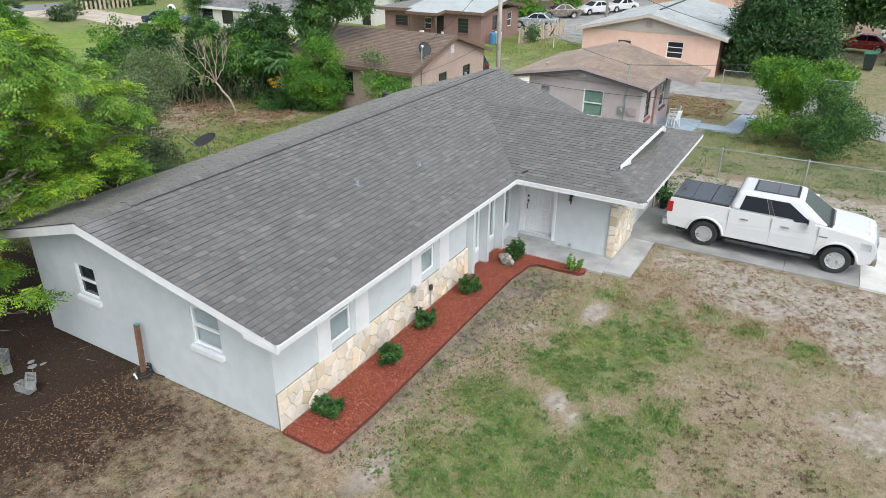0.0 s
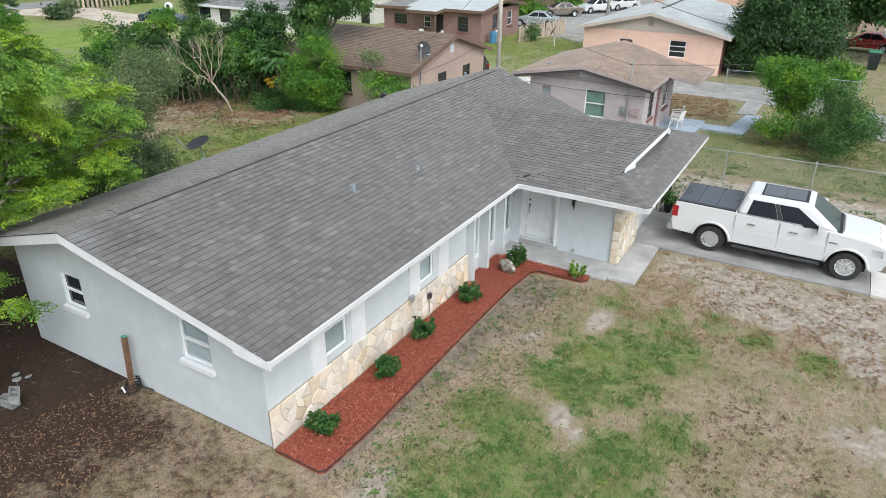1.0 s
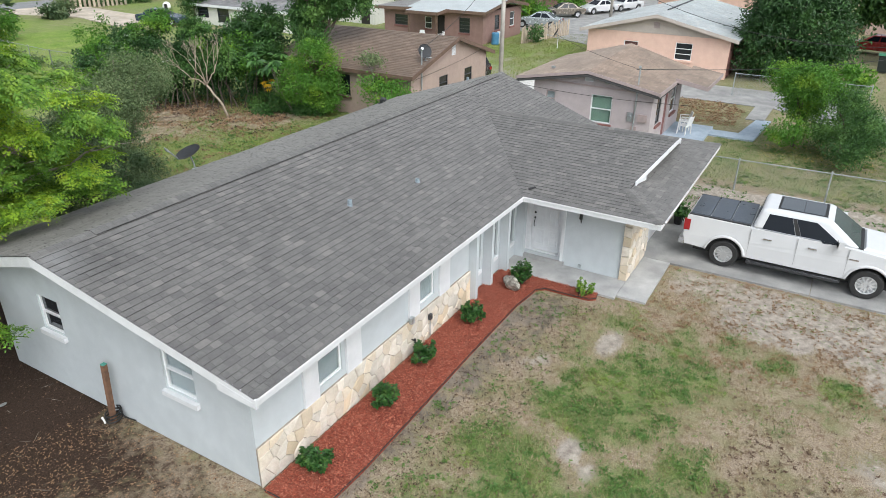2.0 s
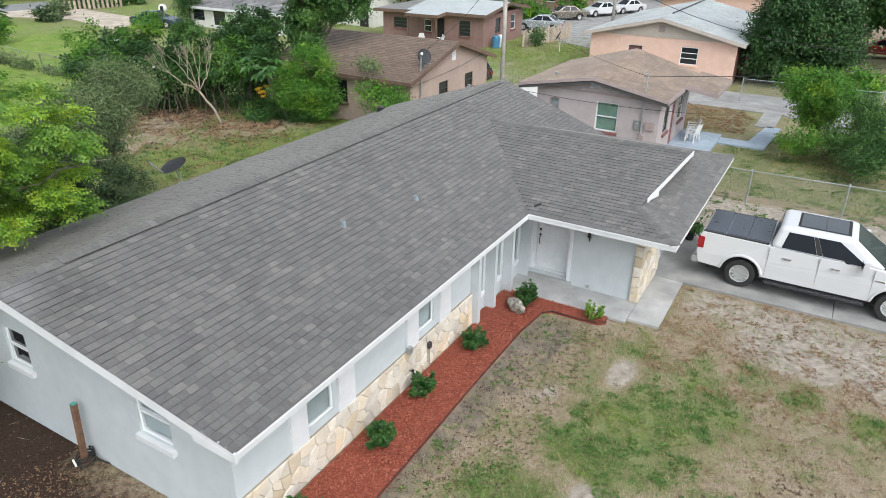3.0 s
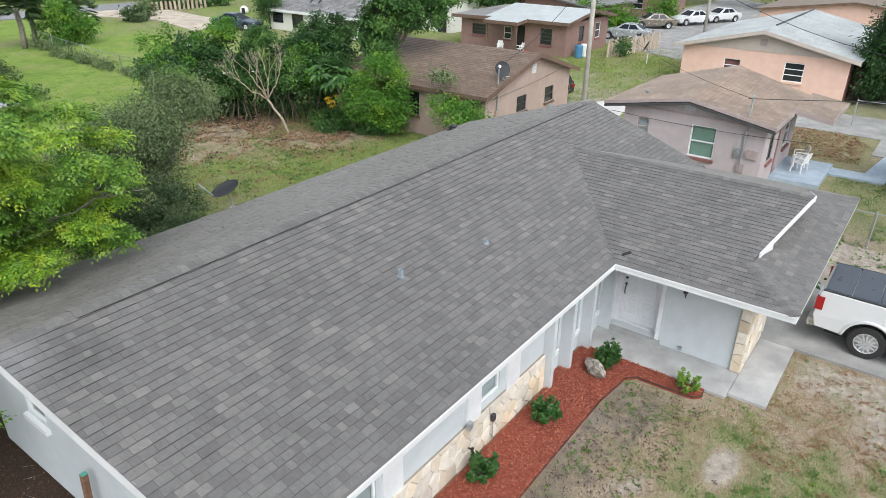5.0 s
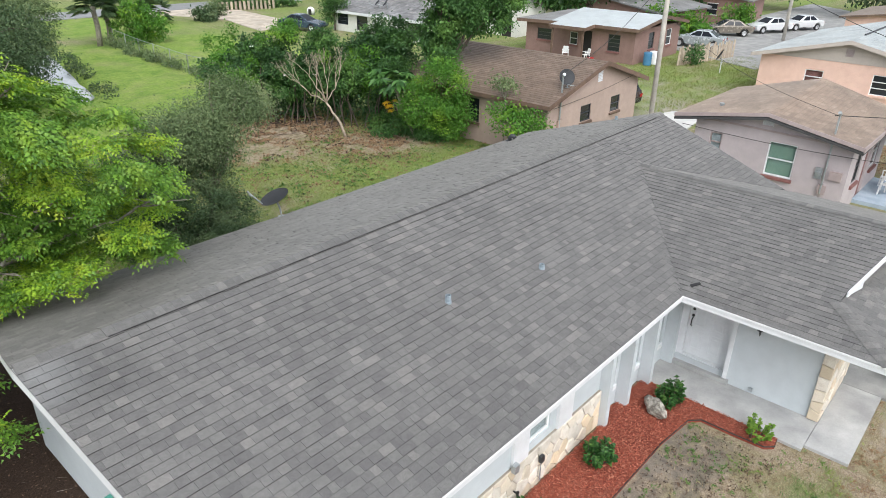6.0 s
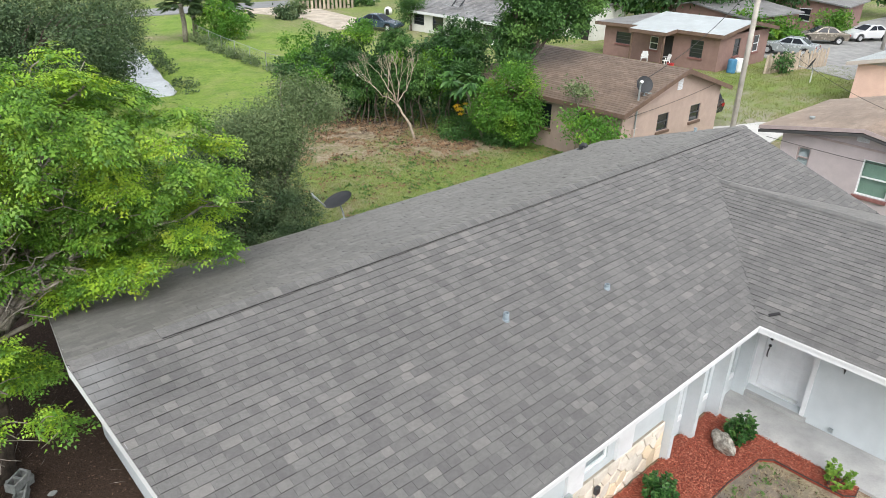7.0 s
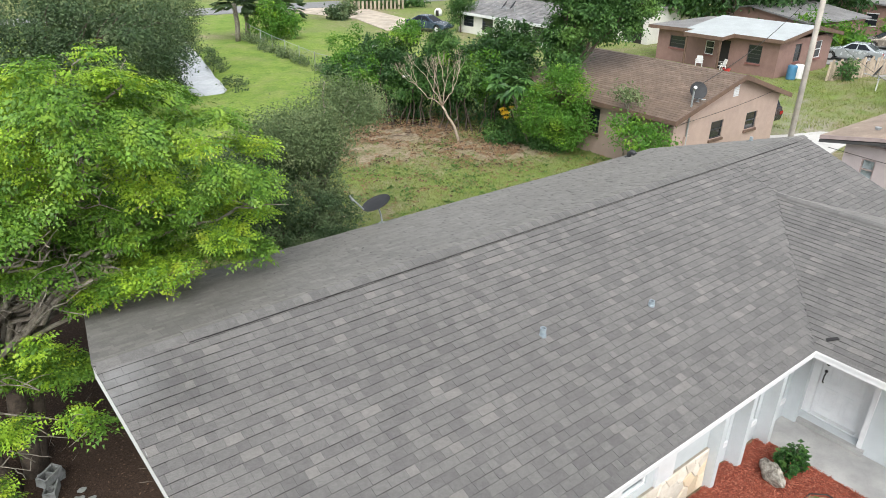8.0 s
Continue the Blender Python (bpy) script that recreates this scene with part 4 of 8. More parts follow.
for nm_, pts_ in SLOPES.items():
    decks.slab([(x, y, z - (.012 if nm_ == "back" else 0)) for x, y, z in pts_], .1)
roof = part("roof", decks, M["felt"], house, "dark grey asphalt shingle roof")

# fascia boards
fa = Shape()
fa.box(EX0 + .002, WX0 - .01, EY - .03, EY - .002, EZ - .17, EZ - .012)
fa.box(WX0 - .03, WX0 - .002, WY, EY - .03, EZ - .17, EZ - .012)
fa.box(WX0 - .03, WX1 + .03, WY - .03, WY - .002, EZ - .17, EZ - .012)
fa.box(WX1 + .002, WX1 + .03, WY, EY, EZ - .17, EZ - .012)
part("fascia", fa, M["trim"], house, "white fascia board and drip edge")
part("fascia", Shape().box(BX0, BX1, BY + .002, BY + .03, BZ - .18, BZ - .03), M["trim"], house, "white back fascia board")
# a metal drip edge stands out over the boards
dr = Shape()
dr.box(EX0 - .01, WX0 - .045, EY - .055, EY - .031, EZ - .05, EZ - .016)
dr.box(WX0 - .055, WX0 - .031, WY, EY - .055, EZ - .05, EZ - .016)
part("drip_edge", dr, M["white_vinyl"], house, "white metal drip edge")
rk = Shape()


def rake_board(s, a, b, out, drop=.2, thick=.03):
    """A board under a sloping roof edge from a to b, standing off towards out."""
    o = Vector(out) * thick
    a, b = Vector(a) - Vector((0, 0, .004)), Vector(b) - Vector((0, 0, .004))
    dn = Vector((0, 0, -drop))
    s.hull([a, b, b + dn, a + dn], [a + o, b + o, b + dn + o, a + dn + o])


rake_board(rk, (EX0, EY - .03, EZ), (PX0, RY, RZ), (-1, 0, 0))
yr_ = EY + .72
xr_, zr_ = EX0 + (PX0 - EX0) * .72 / (RY - EY), fz(yr_)
rk.hull([(EX0 - .034, EY - .03, EZ - .2), (xr_ - .034, yr_, zr_ - .29), (xr_ - .034, yr_, zr_ - .1), (EX0 - .034, EY - .03, EZ - .1)],
        [(EX0 + .03, EY - .03, EZ - .2), (xr_ + .03, yr_, zr_ - .29), (xr_ + .03, yr_, zr_ - .1), (EX0 + .03, EY - .03, EZ - .1)])
rk.box(EX0 - .045, EX0 + .02, EY - .058, EY - .002, EZ - .19, EZ - .006)
part("rake_board", rk, M["trim"], house, "white rake board with a boxed eave return")
for a, b, o in (((PX0, RY, RZ - .02), (BX0, BY, BZ - .02), -1), ((EX1, VY, VZ - .04), (PX1, RY, RZ - .04), 1), ((PX1, RY, RZ - .04), (BX1, BY, BZ - .04), 1)):
    rk = Shape()
    rake_board(rk, a, b, (o, 0, 0))
    part("rake_board", rk, M["trim"], house, "white rake board")
# soffits close the eaves from below
so = Shape()
so.box(EX0, WX0, EY, -.002, EZ - .16, EZ - .13)
so.box(WX0, 11.018, WY, -.002, EZ - .16, EZ - .13)
so.box(11.02, WX1, WY, -3.36, EZ - .16, EZ - .13)
part("soffit", so, M["trim"], house, "white soffit boards")
# gablet in the wing's end
gb = Shape()
gb.hull([(HIPX, HIPY, HIPZ - .04), (HX2, HIPY, HIPZ - .04), (WR, HIPY, WZ - .1)],
        [(HIPX, HIPY + .1, HIPZ - .04), (HX2, HIPY + .1, HIPZ - .04), (WR, HIPY + .1, WZ - .1)])
part("gablet", gb, M["trim"], house, "white gablet end")
rb = Shape()
rake_board(rb, (GBX, GBY - .01, wz(GBX) + .02), (WR, GRY - .01, WZ + .02), (0, -1, 0), .12)
tx_, tf_ = GBX + .62, .62 / (WR - GBX)
ty_, tz_ = GBY + (GRY - GBY) * tf_, wz(GBX + .62)
rb.hull([(GBX, GBY - .044, wz(GBX) - .06), (tx_, ty_ - .044, tz_ - .24), (tx_ - .06, ty_ - .044, tz_ - .02)], [(GBX, GBY - .012, wz(GBX) - .06), (tx_, ty_ - .012, tz_ - .24), (tx_ - .06, ty_ - .012, tz_ - .02)])
part("rake_board", rb, M["trim"], house, "white gablet rake board with a cut foot")
rb = Shape()
rake_board(rb, (HX2, HIPY - .1, HIPZ + .02), (WR, GRY - .01, WZ + .02), (0, -1, 0), .17)
part("rake_board", rb, M["trim"], house, "white gablet rake board")


def tab_range(poly, v):
    us = []
    for (a, b), (c, d) in zip(poly, poly[1:] + poly[:1]):
        if (b - v) * (d - v) <= 0 and b != d:
            us.append(a + (c - a) * (v - b) / (d - b))
    return (min(us), max(us)) if len(us) > 1 else None


WIDTHS = [.13, .16, .19, .23, .28]
LIFTS = (.011, .013, .015, .019)
EXPO = .147
JOINT = .0045


def shingle_tabs(o, ud, vd, poly, rng, keep=None, sides=False, flat_=1.0):
    """Courses of tabs on a slope; poly in metres along the eave and up the slope. Returns joined vertices and faces, and the kept tabs."""
    o, ud, vd = Vector(o), Vector(ud).normalized(), Vector(vd).normalized()
    n = ud.cross(vd)
    if n.z < 0:
        n = -n
    vmax = max(p[1] for p in poly)
    verts, faces, kept = [], [], []
    v = min(p[1] for p in poly) - .02
    while v < vmax - .01:
        lo, hi = tab_range(poly, max(v, .001)), tab_range(poly, min(v + EXPO, vmax - .001))
        if lo and hi:
            u = min(lo[0], hi[0]) - rng.uniform(0, .3)
            end = max(lo[1], hi[1])
            while u < end:
                wd = rng.choice(WIDTHS)
                a0, b0 = max(u, lo[0]), min(u + wd - JOINT, lo[1])
                a1, b1 = max(u, hi[0]), min(u + wd - JOINT, hi[1])
                h = rng.choice(LIFTS)
                hl = h * flat_
                if b0 - a0 > .01 or b1 - a1 > .01:
                    b0, b1 = max(b0, a0 + .001), max(b1, a1 + .001)
                    if keep and keep(u, v) and a0 == u and b0 == u + wd - JOINT and a1 == a0 and b1 == b0 and v + EXPO < vmax:
                        kept.append((wd, h, o + ud * u + vd * v))
                    else:
                        top = min(v + EXPO + .012, vmax)
                        k = len(verts)
                        verts += [o + ud * a0 + vd * v + n * hl, o + ud * b0 + vd * v + n * hl, o + ud * b1 + vd * top + n * .003, o + ud * a1 + vd * top + n * .003,
                                  o + ud * a0 + vd * v - n * .002, o + ud * b0 + vd * v - n * .002]
                        faces += [(k, k + 1, k + 2, k + 3), (k + 4, k + 5, k + 1, k)] + ([(k + 5, k + 2, k + 1), (k + 4, k, k + 3)] if sides else [])
                u += wd
        v += EXPO
    return verts, faces, kept, (ud, vd, n)


rng = random.Random(11)
all_v, all_f, all_m, picked = [], [], [], []
planes = [
    ((PX0, EY, EZ), (1, 0, 0), (0, RY - EY, RZ - EZ), [(EX0 - .038, EY, EZ), (WX0, EY, EZ), (WR, YJ, WZ), (WR, RY, RZ), (PX0 - .038, RY, RZ)],
     lambda u, v: 3.2 < u < 5.0 and 1.7 < v < 3.4),
    ((WR, EY, EZ), (1, 0, 0), (0, RY - EY, RZ - EZ), SLOPES["front_far"], None),
    ((BX1, BY, BZ), (-1, 0, 0), (0, RY - BY, RZ - BZ), [(BX1, BY, BZ), (BX0 - .038, BY, BZ), (PX0 - .038, RY, RZ), (PX1, RY, RZ)], None),
    ((WX0, YJ, EZ), (0, -1, 0), (WR - WX0, 0, WZ - EZ), SLOPES["wing"], None),
    ((WX1, WY, EZ), (0, 1, 0), (WR - WX1, 0, WZ - EZ), SLOPES["wing_far"], None),
    ((WX0, WY, EZ), (1, 0, 0), (0, HIPY - WY, HIPZ - EZ), SLOPES["hip"], None),
]
for o, ud, vd, corners, keep in planes:
    vn = Vector(vd).normalized()
    poly = [((Vector(c) - Vector(o)).dot(Vector(ud)), (Vector(c) - Vector(o)).dot(vn)) for c in corners]
    vs, fs, kept, fr = shingle_tabs(o, ud, vd, poly, rng, keep, True, .75 if ud[0] == 0 else 1.0)
    base = len(all_v)
    all_v += vs
    all_f += [tuple(i + base for i in f) for f in fs]
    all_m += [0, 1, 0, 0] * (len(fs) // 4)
    picked += [(*k, fr) for k in kept]
for a, b, n_ in (((EX0, EY), (WX0, EY), (0, -1)), ((WX0, EY), (WX0, WY), (-1, 0)), ((WX0, WY), (WX1, WY), (0, -1))):
    st = Shape().hull([(a[0], a[1], EZ - .004), (b[0], b[1], EZ - .004), (b[0] + n_[0] * .045, b[1] + n_[1] * .045, EZ - .014), (a[0] + n_[0] * .045, a[1] + n_[1] * .045, EZ - .014)],
                      [(a[0], a[1], EZ + .012), (b[0], b[1], EZ + .012), (b[0] + n_[0] * .045, b[1] + n_[1] * .045, EZ + .002), (a[0] + n_[0] * .045, a[1] + n_[1] * .045, EZ + .002)])
    part("starter_strip", st, M["shingle"], roof)
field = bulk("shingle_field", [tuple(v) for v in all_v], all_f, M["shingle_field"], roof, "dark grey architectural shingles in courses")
field["kind"] = "stuff"
field.data.materials.append(M["shingle_edge_shade"])
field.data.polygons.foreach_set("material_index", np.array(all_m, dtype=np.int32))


def tab_mesh(wd, h):
    me = bpy.data.meshes.new("shingle")
    w = wd - JOINT
    t = EXPO + .012
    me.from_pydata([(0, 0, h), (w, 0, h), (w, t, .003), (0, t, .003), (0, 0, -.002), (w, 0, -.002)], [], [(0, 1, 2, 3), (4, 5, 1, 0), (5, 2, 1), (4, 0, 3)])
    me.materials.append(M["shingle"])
    me.materials.append(M["shingle_edge_shade"])
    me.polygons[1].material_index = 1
    return me


tab_meshes = {(wd, h): tab_mesh(wd, h) for wd in WIDTHS for h in LIFTS}


def place_shingles():
    for wd, h, p, (ud, vd, n) in picked[:300]:
        ob = new("shingle", tab_meshes[(wd, h)])
        ob.parent = roof
        m = Matrix.Identity(4)
        for i in range(3):
            m[i][0], m[i][1], m[i][2], m[i][3] = ud[i], vd[i], n[i], p[i]
        ob.matrix_world = m


# ridge vent and caps
vent = Shape()
for prof in (((-.168, -.064), (-.168, -.03), (.168, -.03), (.168, -.064)), ((-.15, -.03), (-.012, .018), (.012, .018), (.15, -.03))):
    vent.hull([(.40, RY + y, RZ + z) for y, z in prof], [(17.4, RY + y, RZ + z) for y, z in prof])
part("ridge_vent", vent, M["vent_black"], roof, "black ridge vent")


def cap_mesh(half, slope, lift, length=.2):
    me = bpy.data.meshes.new("ridge_cap")
    vs, fs = [], []
    prof = [(-half, -half * slope), (-half * .5, -half * slope * .42), (0, .0), (half * .5, -half * slope * .42), (half, -half * slope)]
    for x, up in ((0, .010), (length, .003)):
        vs += [(x, a, b + up + lift) for a, b in prof]
    vs += [(0, a, b + lift - .004) for a, b in prof]
    for i in range(4):
        fs += [(i, i + 1, i + 6, i + 5), (10 + i, 11 + i, i + 1, i)]
    me.from_pydata(vs, [], fs)
    me.materials.append(M["shingle"])
    return me


def place_caps():
    for (a, b, me) in (((.38, RY, RZ), (17.5, RY, RZ), cap_mesh(.17, FS, .03)), ((PX0, RY, RZ), (.40, RY, RZ), cap_mesh(.15, FS, .012)),
                       ((17.5, RY, RZ), (PX1, RY, RZ), cap_mesh(.15, FS, .012)),
                       ((WR, GRY, WZ), (WR, YJ, WZ), cap_mesh(.15, .25, .012)),
                       ((WX0, WY, EZ), (HIPX, HIPY, HIPZ), cap_mesh(.15, .2, .014)),
                       ((WX1, WY, EZ), (HX2, HIPY, HIPZ), cap_mesh(.15, .2, .014))):
        a, b = Vector(a), Vector(b)
        d = b - a
        n_c = max(1, round(d.length / .15))
        ux = d.normalized()
        uy = Vector((0, 0, 1)).cross(ux).normalized()
        uz = ux.cross(uy)
        for k in range(n_c):
            ob = new("ridge_cap", me)
            ob.parent = roof
            p = a + d * (k / n_c)
            m = Matrix.Identity(4)
            for i in range(3):
                m[i][0], m[i][1], m[i][2], m[i][3] = ux[i], uy[i], uz[i], p[i]
            ob.matrix_world = m


# roof fittings
for x, y, h in ((5.31, 1.865, .15), (7.72, 1.525, .10)):
    z = fz(y)
    pipe_ = part("vent_pipe", Shape().lathe([(.062, -.02), (.06, .03), (.052, .035), (.052, h), (.043, h), (.043, h - .05)], 18, ((x, y, z), (0, 0, 1))), M["pipe_blue"])
    # black disc set in the mouth paints the dark inside the pipe
    part("opening", Shape().lathe([(.042, h - .05), (.042, h - .04)], 16, ((x, y, z), (0, 0, 1))), M["vent_black"], pipe_, "black disc for the dark of the pipe mouth")
    tagged(pipe_, "short pale metal vent pipe standing on shingles", "vent pipe")
bz = lambda y: RZ - (y - RY) * (RZ - BZ) / (BY - RY)
GX, GY, GZ = 15.75, 8.3, bz(8.3)
boot = Shape().tube([(GX, GY, GZ - .02), (GX, GY, GZ + .12), (GX + .01, GY - .06, GZ + .18), (GX + .03, GY - .14, GZ + .18), (GX + .04, GY - .19, GZ + .12)], [.075, .075, .085, .08, .075], 12)
boot.lathe([(.14, 0), (.13, .012), (.085, .025)], 16, ((GX, GY, GZ + .004), (0, 0, 1)))
tagged(part("vent_hood", boot, M["dark_trim"], None, smooth=True), "dark gooseneck roof vent on the back slope", "roof vent")
tagged(part("vent_stub", Shape().lathe([(.05, 0), (.05, .13), (.04, .13)], 12, ((17.6, 5.4, bz(5.4)), (0, 0, 1))), M["pipe_blue"]), "small pale vent stub near the ridge", "vent pipe")
fl = Shape().hull([(10.13, -.60, EZ + .07), (10.18, -.55, EZ + .085), (10.33, -.68, EZ + .125), (10.30, -.73, EZ + .118)], [(10.13, -.60, EZ + .085), (10.18, -.55, EZ + .10), (10.33, -.68, EZ + .145), (10.30, -.73, EZ + .135)])
part("flashing", fl, M["vent_black"], roof, "black valley flashing")


def satellite_dish(name, base, face, size, label, arm=True):
    t = thing(name, label, "satellite dish")
    base, f = Vector(base), Vector(face).normalized()
    top = base + Vector((-.08, .06, .45 * size))
    part("mast", Shape().tube([base, base + Vector((0, .05, .2 * size)), top], .022 * size, 8).lathe([(.1 * size, 0), (.1 * size, .015)], 12, (base, (0, 0, 1))), M["galv"], t, "bent steel mast")
    prof = [(.001, -.06 * size)] + [(r * size, (-.06 + .5 * r * r) * size) for r in (.1, .2, .3, .37)] + [(.375 * size, .012 * size), (.36 * size, .0), (.2 * size, -.02 * size), (.001, -.04 * size)]
    part("reflector", Shape().lathe(prof, 28, (top + f * .1 * size, f)), M["dish"], t, "dark oval reflector", smooth=True)
    side = f.cross(Vector((0, 0, 1))).normalized()
    foot = (f * f.z - Vector((0, 0, 1))).normalized()
    low = top + f * .1 * size + foot * .33 * size
    lnb = low + (f * .44 + foot * .16) * size
    part("arm", Shape().tube([top, low - f * .04 * size, lnb], .02 * size, 6), M["galv"], t)
    part("receiver", Shape().tube([lnb - side * .09 * size, lnb + side * .09 * size], .022 * size, 8).tube([lnb - side * .05 * size, lnb - side * .05 * size - f * .09 * size], .024 * size, 8).tube([lnb + side * .05 * size, lnb + side * .05 * size - f * .09 * size], .024 * size, 8), M["galv"], t, "receiver head")
    return t


satellite_dish("satellite_dish", (6.58, 8.60, bz(8.60)), (-.36, .12, .92), 1.0, "dark grey satellite dish on the back roof slope")


# ---- front bed ----
def inside(px, py, poly):
    hit = False
    for (ax, ay), (bx, by) in zip(poly, poly[1:] + poly[:1]):
        if (ay > py) != (by > py) and px < (bx - ax) * (py - ay) / (by - ay) + ax:
            hit = not hit
    return hit


BED = [(-.05, -.12), (-.07, -1.18), (.02, -1.29), (1.3, -1.35), (3.6, -1.32), (5.6, -1.28), (8.2, -1.28), (9.2, -1.38), (9.42, -1.58), (9.43, -2.2), (9.47, -2.82), (9.62, -2.97),
       (9.88, -2.93), (9.89, -1.5), (9.89, -.02), (7.9, .04), (7.85, -.12)]
bed = Shape()
top = [(x, y, .03) for x, y in BED]
from mathutils.geometry import tessellate_polygon
up_v = [bed.v(p) for p in top]
dn_v = [bed.v((p[0], p[1], -.1)) for p in top]
for tri_ in tessellate_polygon([[Vector(p) for p in top]]):
    bed.bm.faces.new([up_v[i] for i in tri_])
for i in range(len(top)):
    j = (i + 1) % len(top)
    bed.bm.faces.new((up_v[i], up_v[j], dn_v[j], dn_v[i]))
mulch = thing("mulch_bed", "bed of red wood mulch with black plastic edging", "mulch bed", kind="structure")
part("mulch", bed, M["mulch"], mulch)
edge_path = [(x, y, .03) for x, y in BED[:13]]
e = Shape()
for (a, b) in zip(edge_path, edge_path[1:]):
    va, vb = Vector(a), Vector(b)
    n_e = max(1, int((vb - va).length / .35))
    e.tube([va.lerp(vb, k / n_e) + Vector((0, 0, .012 * noise.noise(va.lerp(vb, k / n_e) * 3))) for k in range(n_e + 1)], .012, 6)
part("edging", e, M["edging"], mulch, "black plastic edging strip")


def scatter(name, n, region, size, thick, mat, parent, seed, z0=.045, aspect=(.18, .35), zfun=None):
    """Small flat chips strewn over a region, each a thin tilted sliver."""
    r = np.random.RandomState(seed)
    pts = []
    xs = [p[0] for p in region]
    ys = [p[1] for p in region]
    while len(pts) < n:
        x, y = r.uniform(min(xs), max(xs)), r.uniform(min(ys), max(ys))
        if inside(x, y, region):
            pts.append((x, y))
    P = np.array(pts)
    a = r.uniform(0, math.tau, n)
    L = size * r.uniform(.5, 1.5, n)
    W = L * r.uniform(aspect[0], aspect[1], n)
    d = np.stack([np.cos(a), np.sin(a), r.uniform(-.35, .35, n)], -1) * L[:, None] / 2
    s = np.stack([-np.sin(a), np.cos(a), r.uniform(-.4, .4, n)], -1) * W[:, None] / 2
    z = np.full(n, z0) if zfun is None else np.array([zfun(x, y) for x, y in pts]) + z0
    c = np.stack([P[:, 0], P[:, 1], z + r.uniform(0, thick, n)], -1)
    V = np.stack([c - d, c + s, c + d, c - s], 1).reshape(-1, 3)
    F = np.arange(4 * n).reshape(-1, 4)
    return bulk(name, V, F, mat, parent)


tagged(scatter("wood_chips", 24000, BED, .058, .03, M["chips"], mulch, 3), "red wood chips", kind="stuff")


# ---- leaves and plants ----
def leaf_quads(P, D, U, L, W, fold=.25):
    """Pointed leaves at P, along D, with face normal near U: four corners each, folded a little along the rib."""
    S = np.cross(D, U)
    S /= np.linalg.norm(S, axis=1, keepdims=True) + 1e-9
    N = np.cross(S, D)
    L, W = np.asarray(L)[:, None], np.asarray(W)[:, None]
    mid = P + D * L * .45
    V = np.stack([P, mid + S * W + N * W * fold, P + D * L - N * L * .12, mid - S * W + N * W * fold], 1)
    return V.reshape(-1, 3)


def unit(v):
    return v / (np.linalg.norm(v, axis=1, keepdims=True) + 1e-9)


def crown_points(r, lobes, n, shell=.55, gap_seed=None):
    """Points in the outer part of a union of ellipsoids (x, y, z, rx, ry, rz), with their outward direction."""
    lobes = np.array(lobes, float)
    wt = lobes[:, 3] * lobes[:, 4] + lobes[:, 3] * lobes[:, 5]
    k = r.choice(len(lobes), n, p=wt / wt.sum())
    d = unit(r.normal(size=(n, 3)))
    rad = r.uniform(shell, 1.0, n) ** .6
    P = lobes[k, :3] + d * lobes[k, 3:] * rad[:, None]
    out = unit(d / lobes[k, 3:])
    keep = np.ones(n, bool)
    for lb in lobes:
        q = ((P - lb[:3]) / lb[3:]) ** 2
        keep &= ~(q.sum(1) < shell * shell * .8)
    if gap_seed is not None:
        g = value_noise(P[:, 0] + P[:, 2] * 1.7, P[:, 1] - P[:, 2] * 1.3, 1.1, gap_seed)
        keep &= g > .28
    return P[keep], out[keep]


def simple_foliage(name, lobes, n, size, mat, parent, seed, shell=.5, cluster=26, spread=.35, width=.3, up=.4, label=""):
    """A crown of small leaves in loose clusters."""
    r = np.random.RandomState(seed)
    C, O = crown_points(r, lobes, max(4, n // cluster), shell, seed)
    k = r.randint(0, len(C), n)
    P = C[k] + r.normal(size=(n, 3)) * spread * np.array([1, 1, .7])
    D = unit(O[k] * .7 + r.normal(size=(n, 3)) * .6 + np.array([0, 0, -.25]))
    U = unit(O[k] * .6 + np.array([0, 0, up + .35]) + r.normal(size=(n, 3)) * .32)
    L = size * r.uniform(.6, 1.3, n)
    V = leaf_quads(P, D, U, L, L * width)
    return bulk(name, V, np.arange(4 * n).reshape(-1, 4), mat, parent, label)


def pinnate_at(name, P, D, N, length, mat, parent, seed, pairs=5, label=""):
    """Feathered leaves at given places and directions, drooping towards their tips."""
    r = np.random.RandomState(seed)
    n = len(P)
    U = unit(N + r.normal(size=(n, 3)) * .45)
    S = unit(np.cross(D, U))
    L = length * r.uniform(.65, 1.3, n)
    out = []
    down = np.array([0, 0, 1.0])

    def leaflet(base, d, ll, wide):
        d = unit(d)
        side = unit(np.cross(d, U)) * (ll * wide)[:, None]
        mid_ = base + d * (ll * .3)[:, None]
        out.append(np.stack([mid_ - side, mid_ + side, base + d * ll[:, None] - down * (ll * .12)[:, None]], 1))
    for i in range(pairs + 1):
        f = .15 + .85 * i / pairs
        base = P + D * (L * f)[:, None] - down * (L * .16 * f * f)[:, None]
        ll = L * (.42 - .16 * abs(f - .5))
        if i == pairs:
            leaflet(base, D - down * .5, ll, .2)
        else:
            for sgn in (-1, 1):
                leaflet(base, D * .6 + S * sgn - down * .25, ll, .30)
    V = np.concatenate(out, 0).reshape(-1, 3)
    return bulk(name, V, np.arange(len(V)).reshape(-1, 3), mat, parent, label)


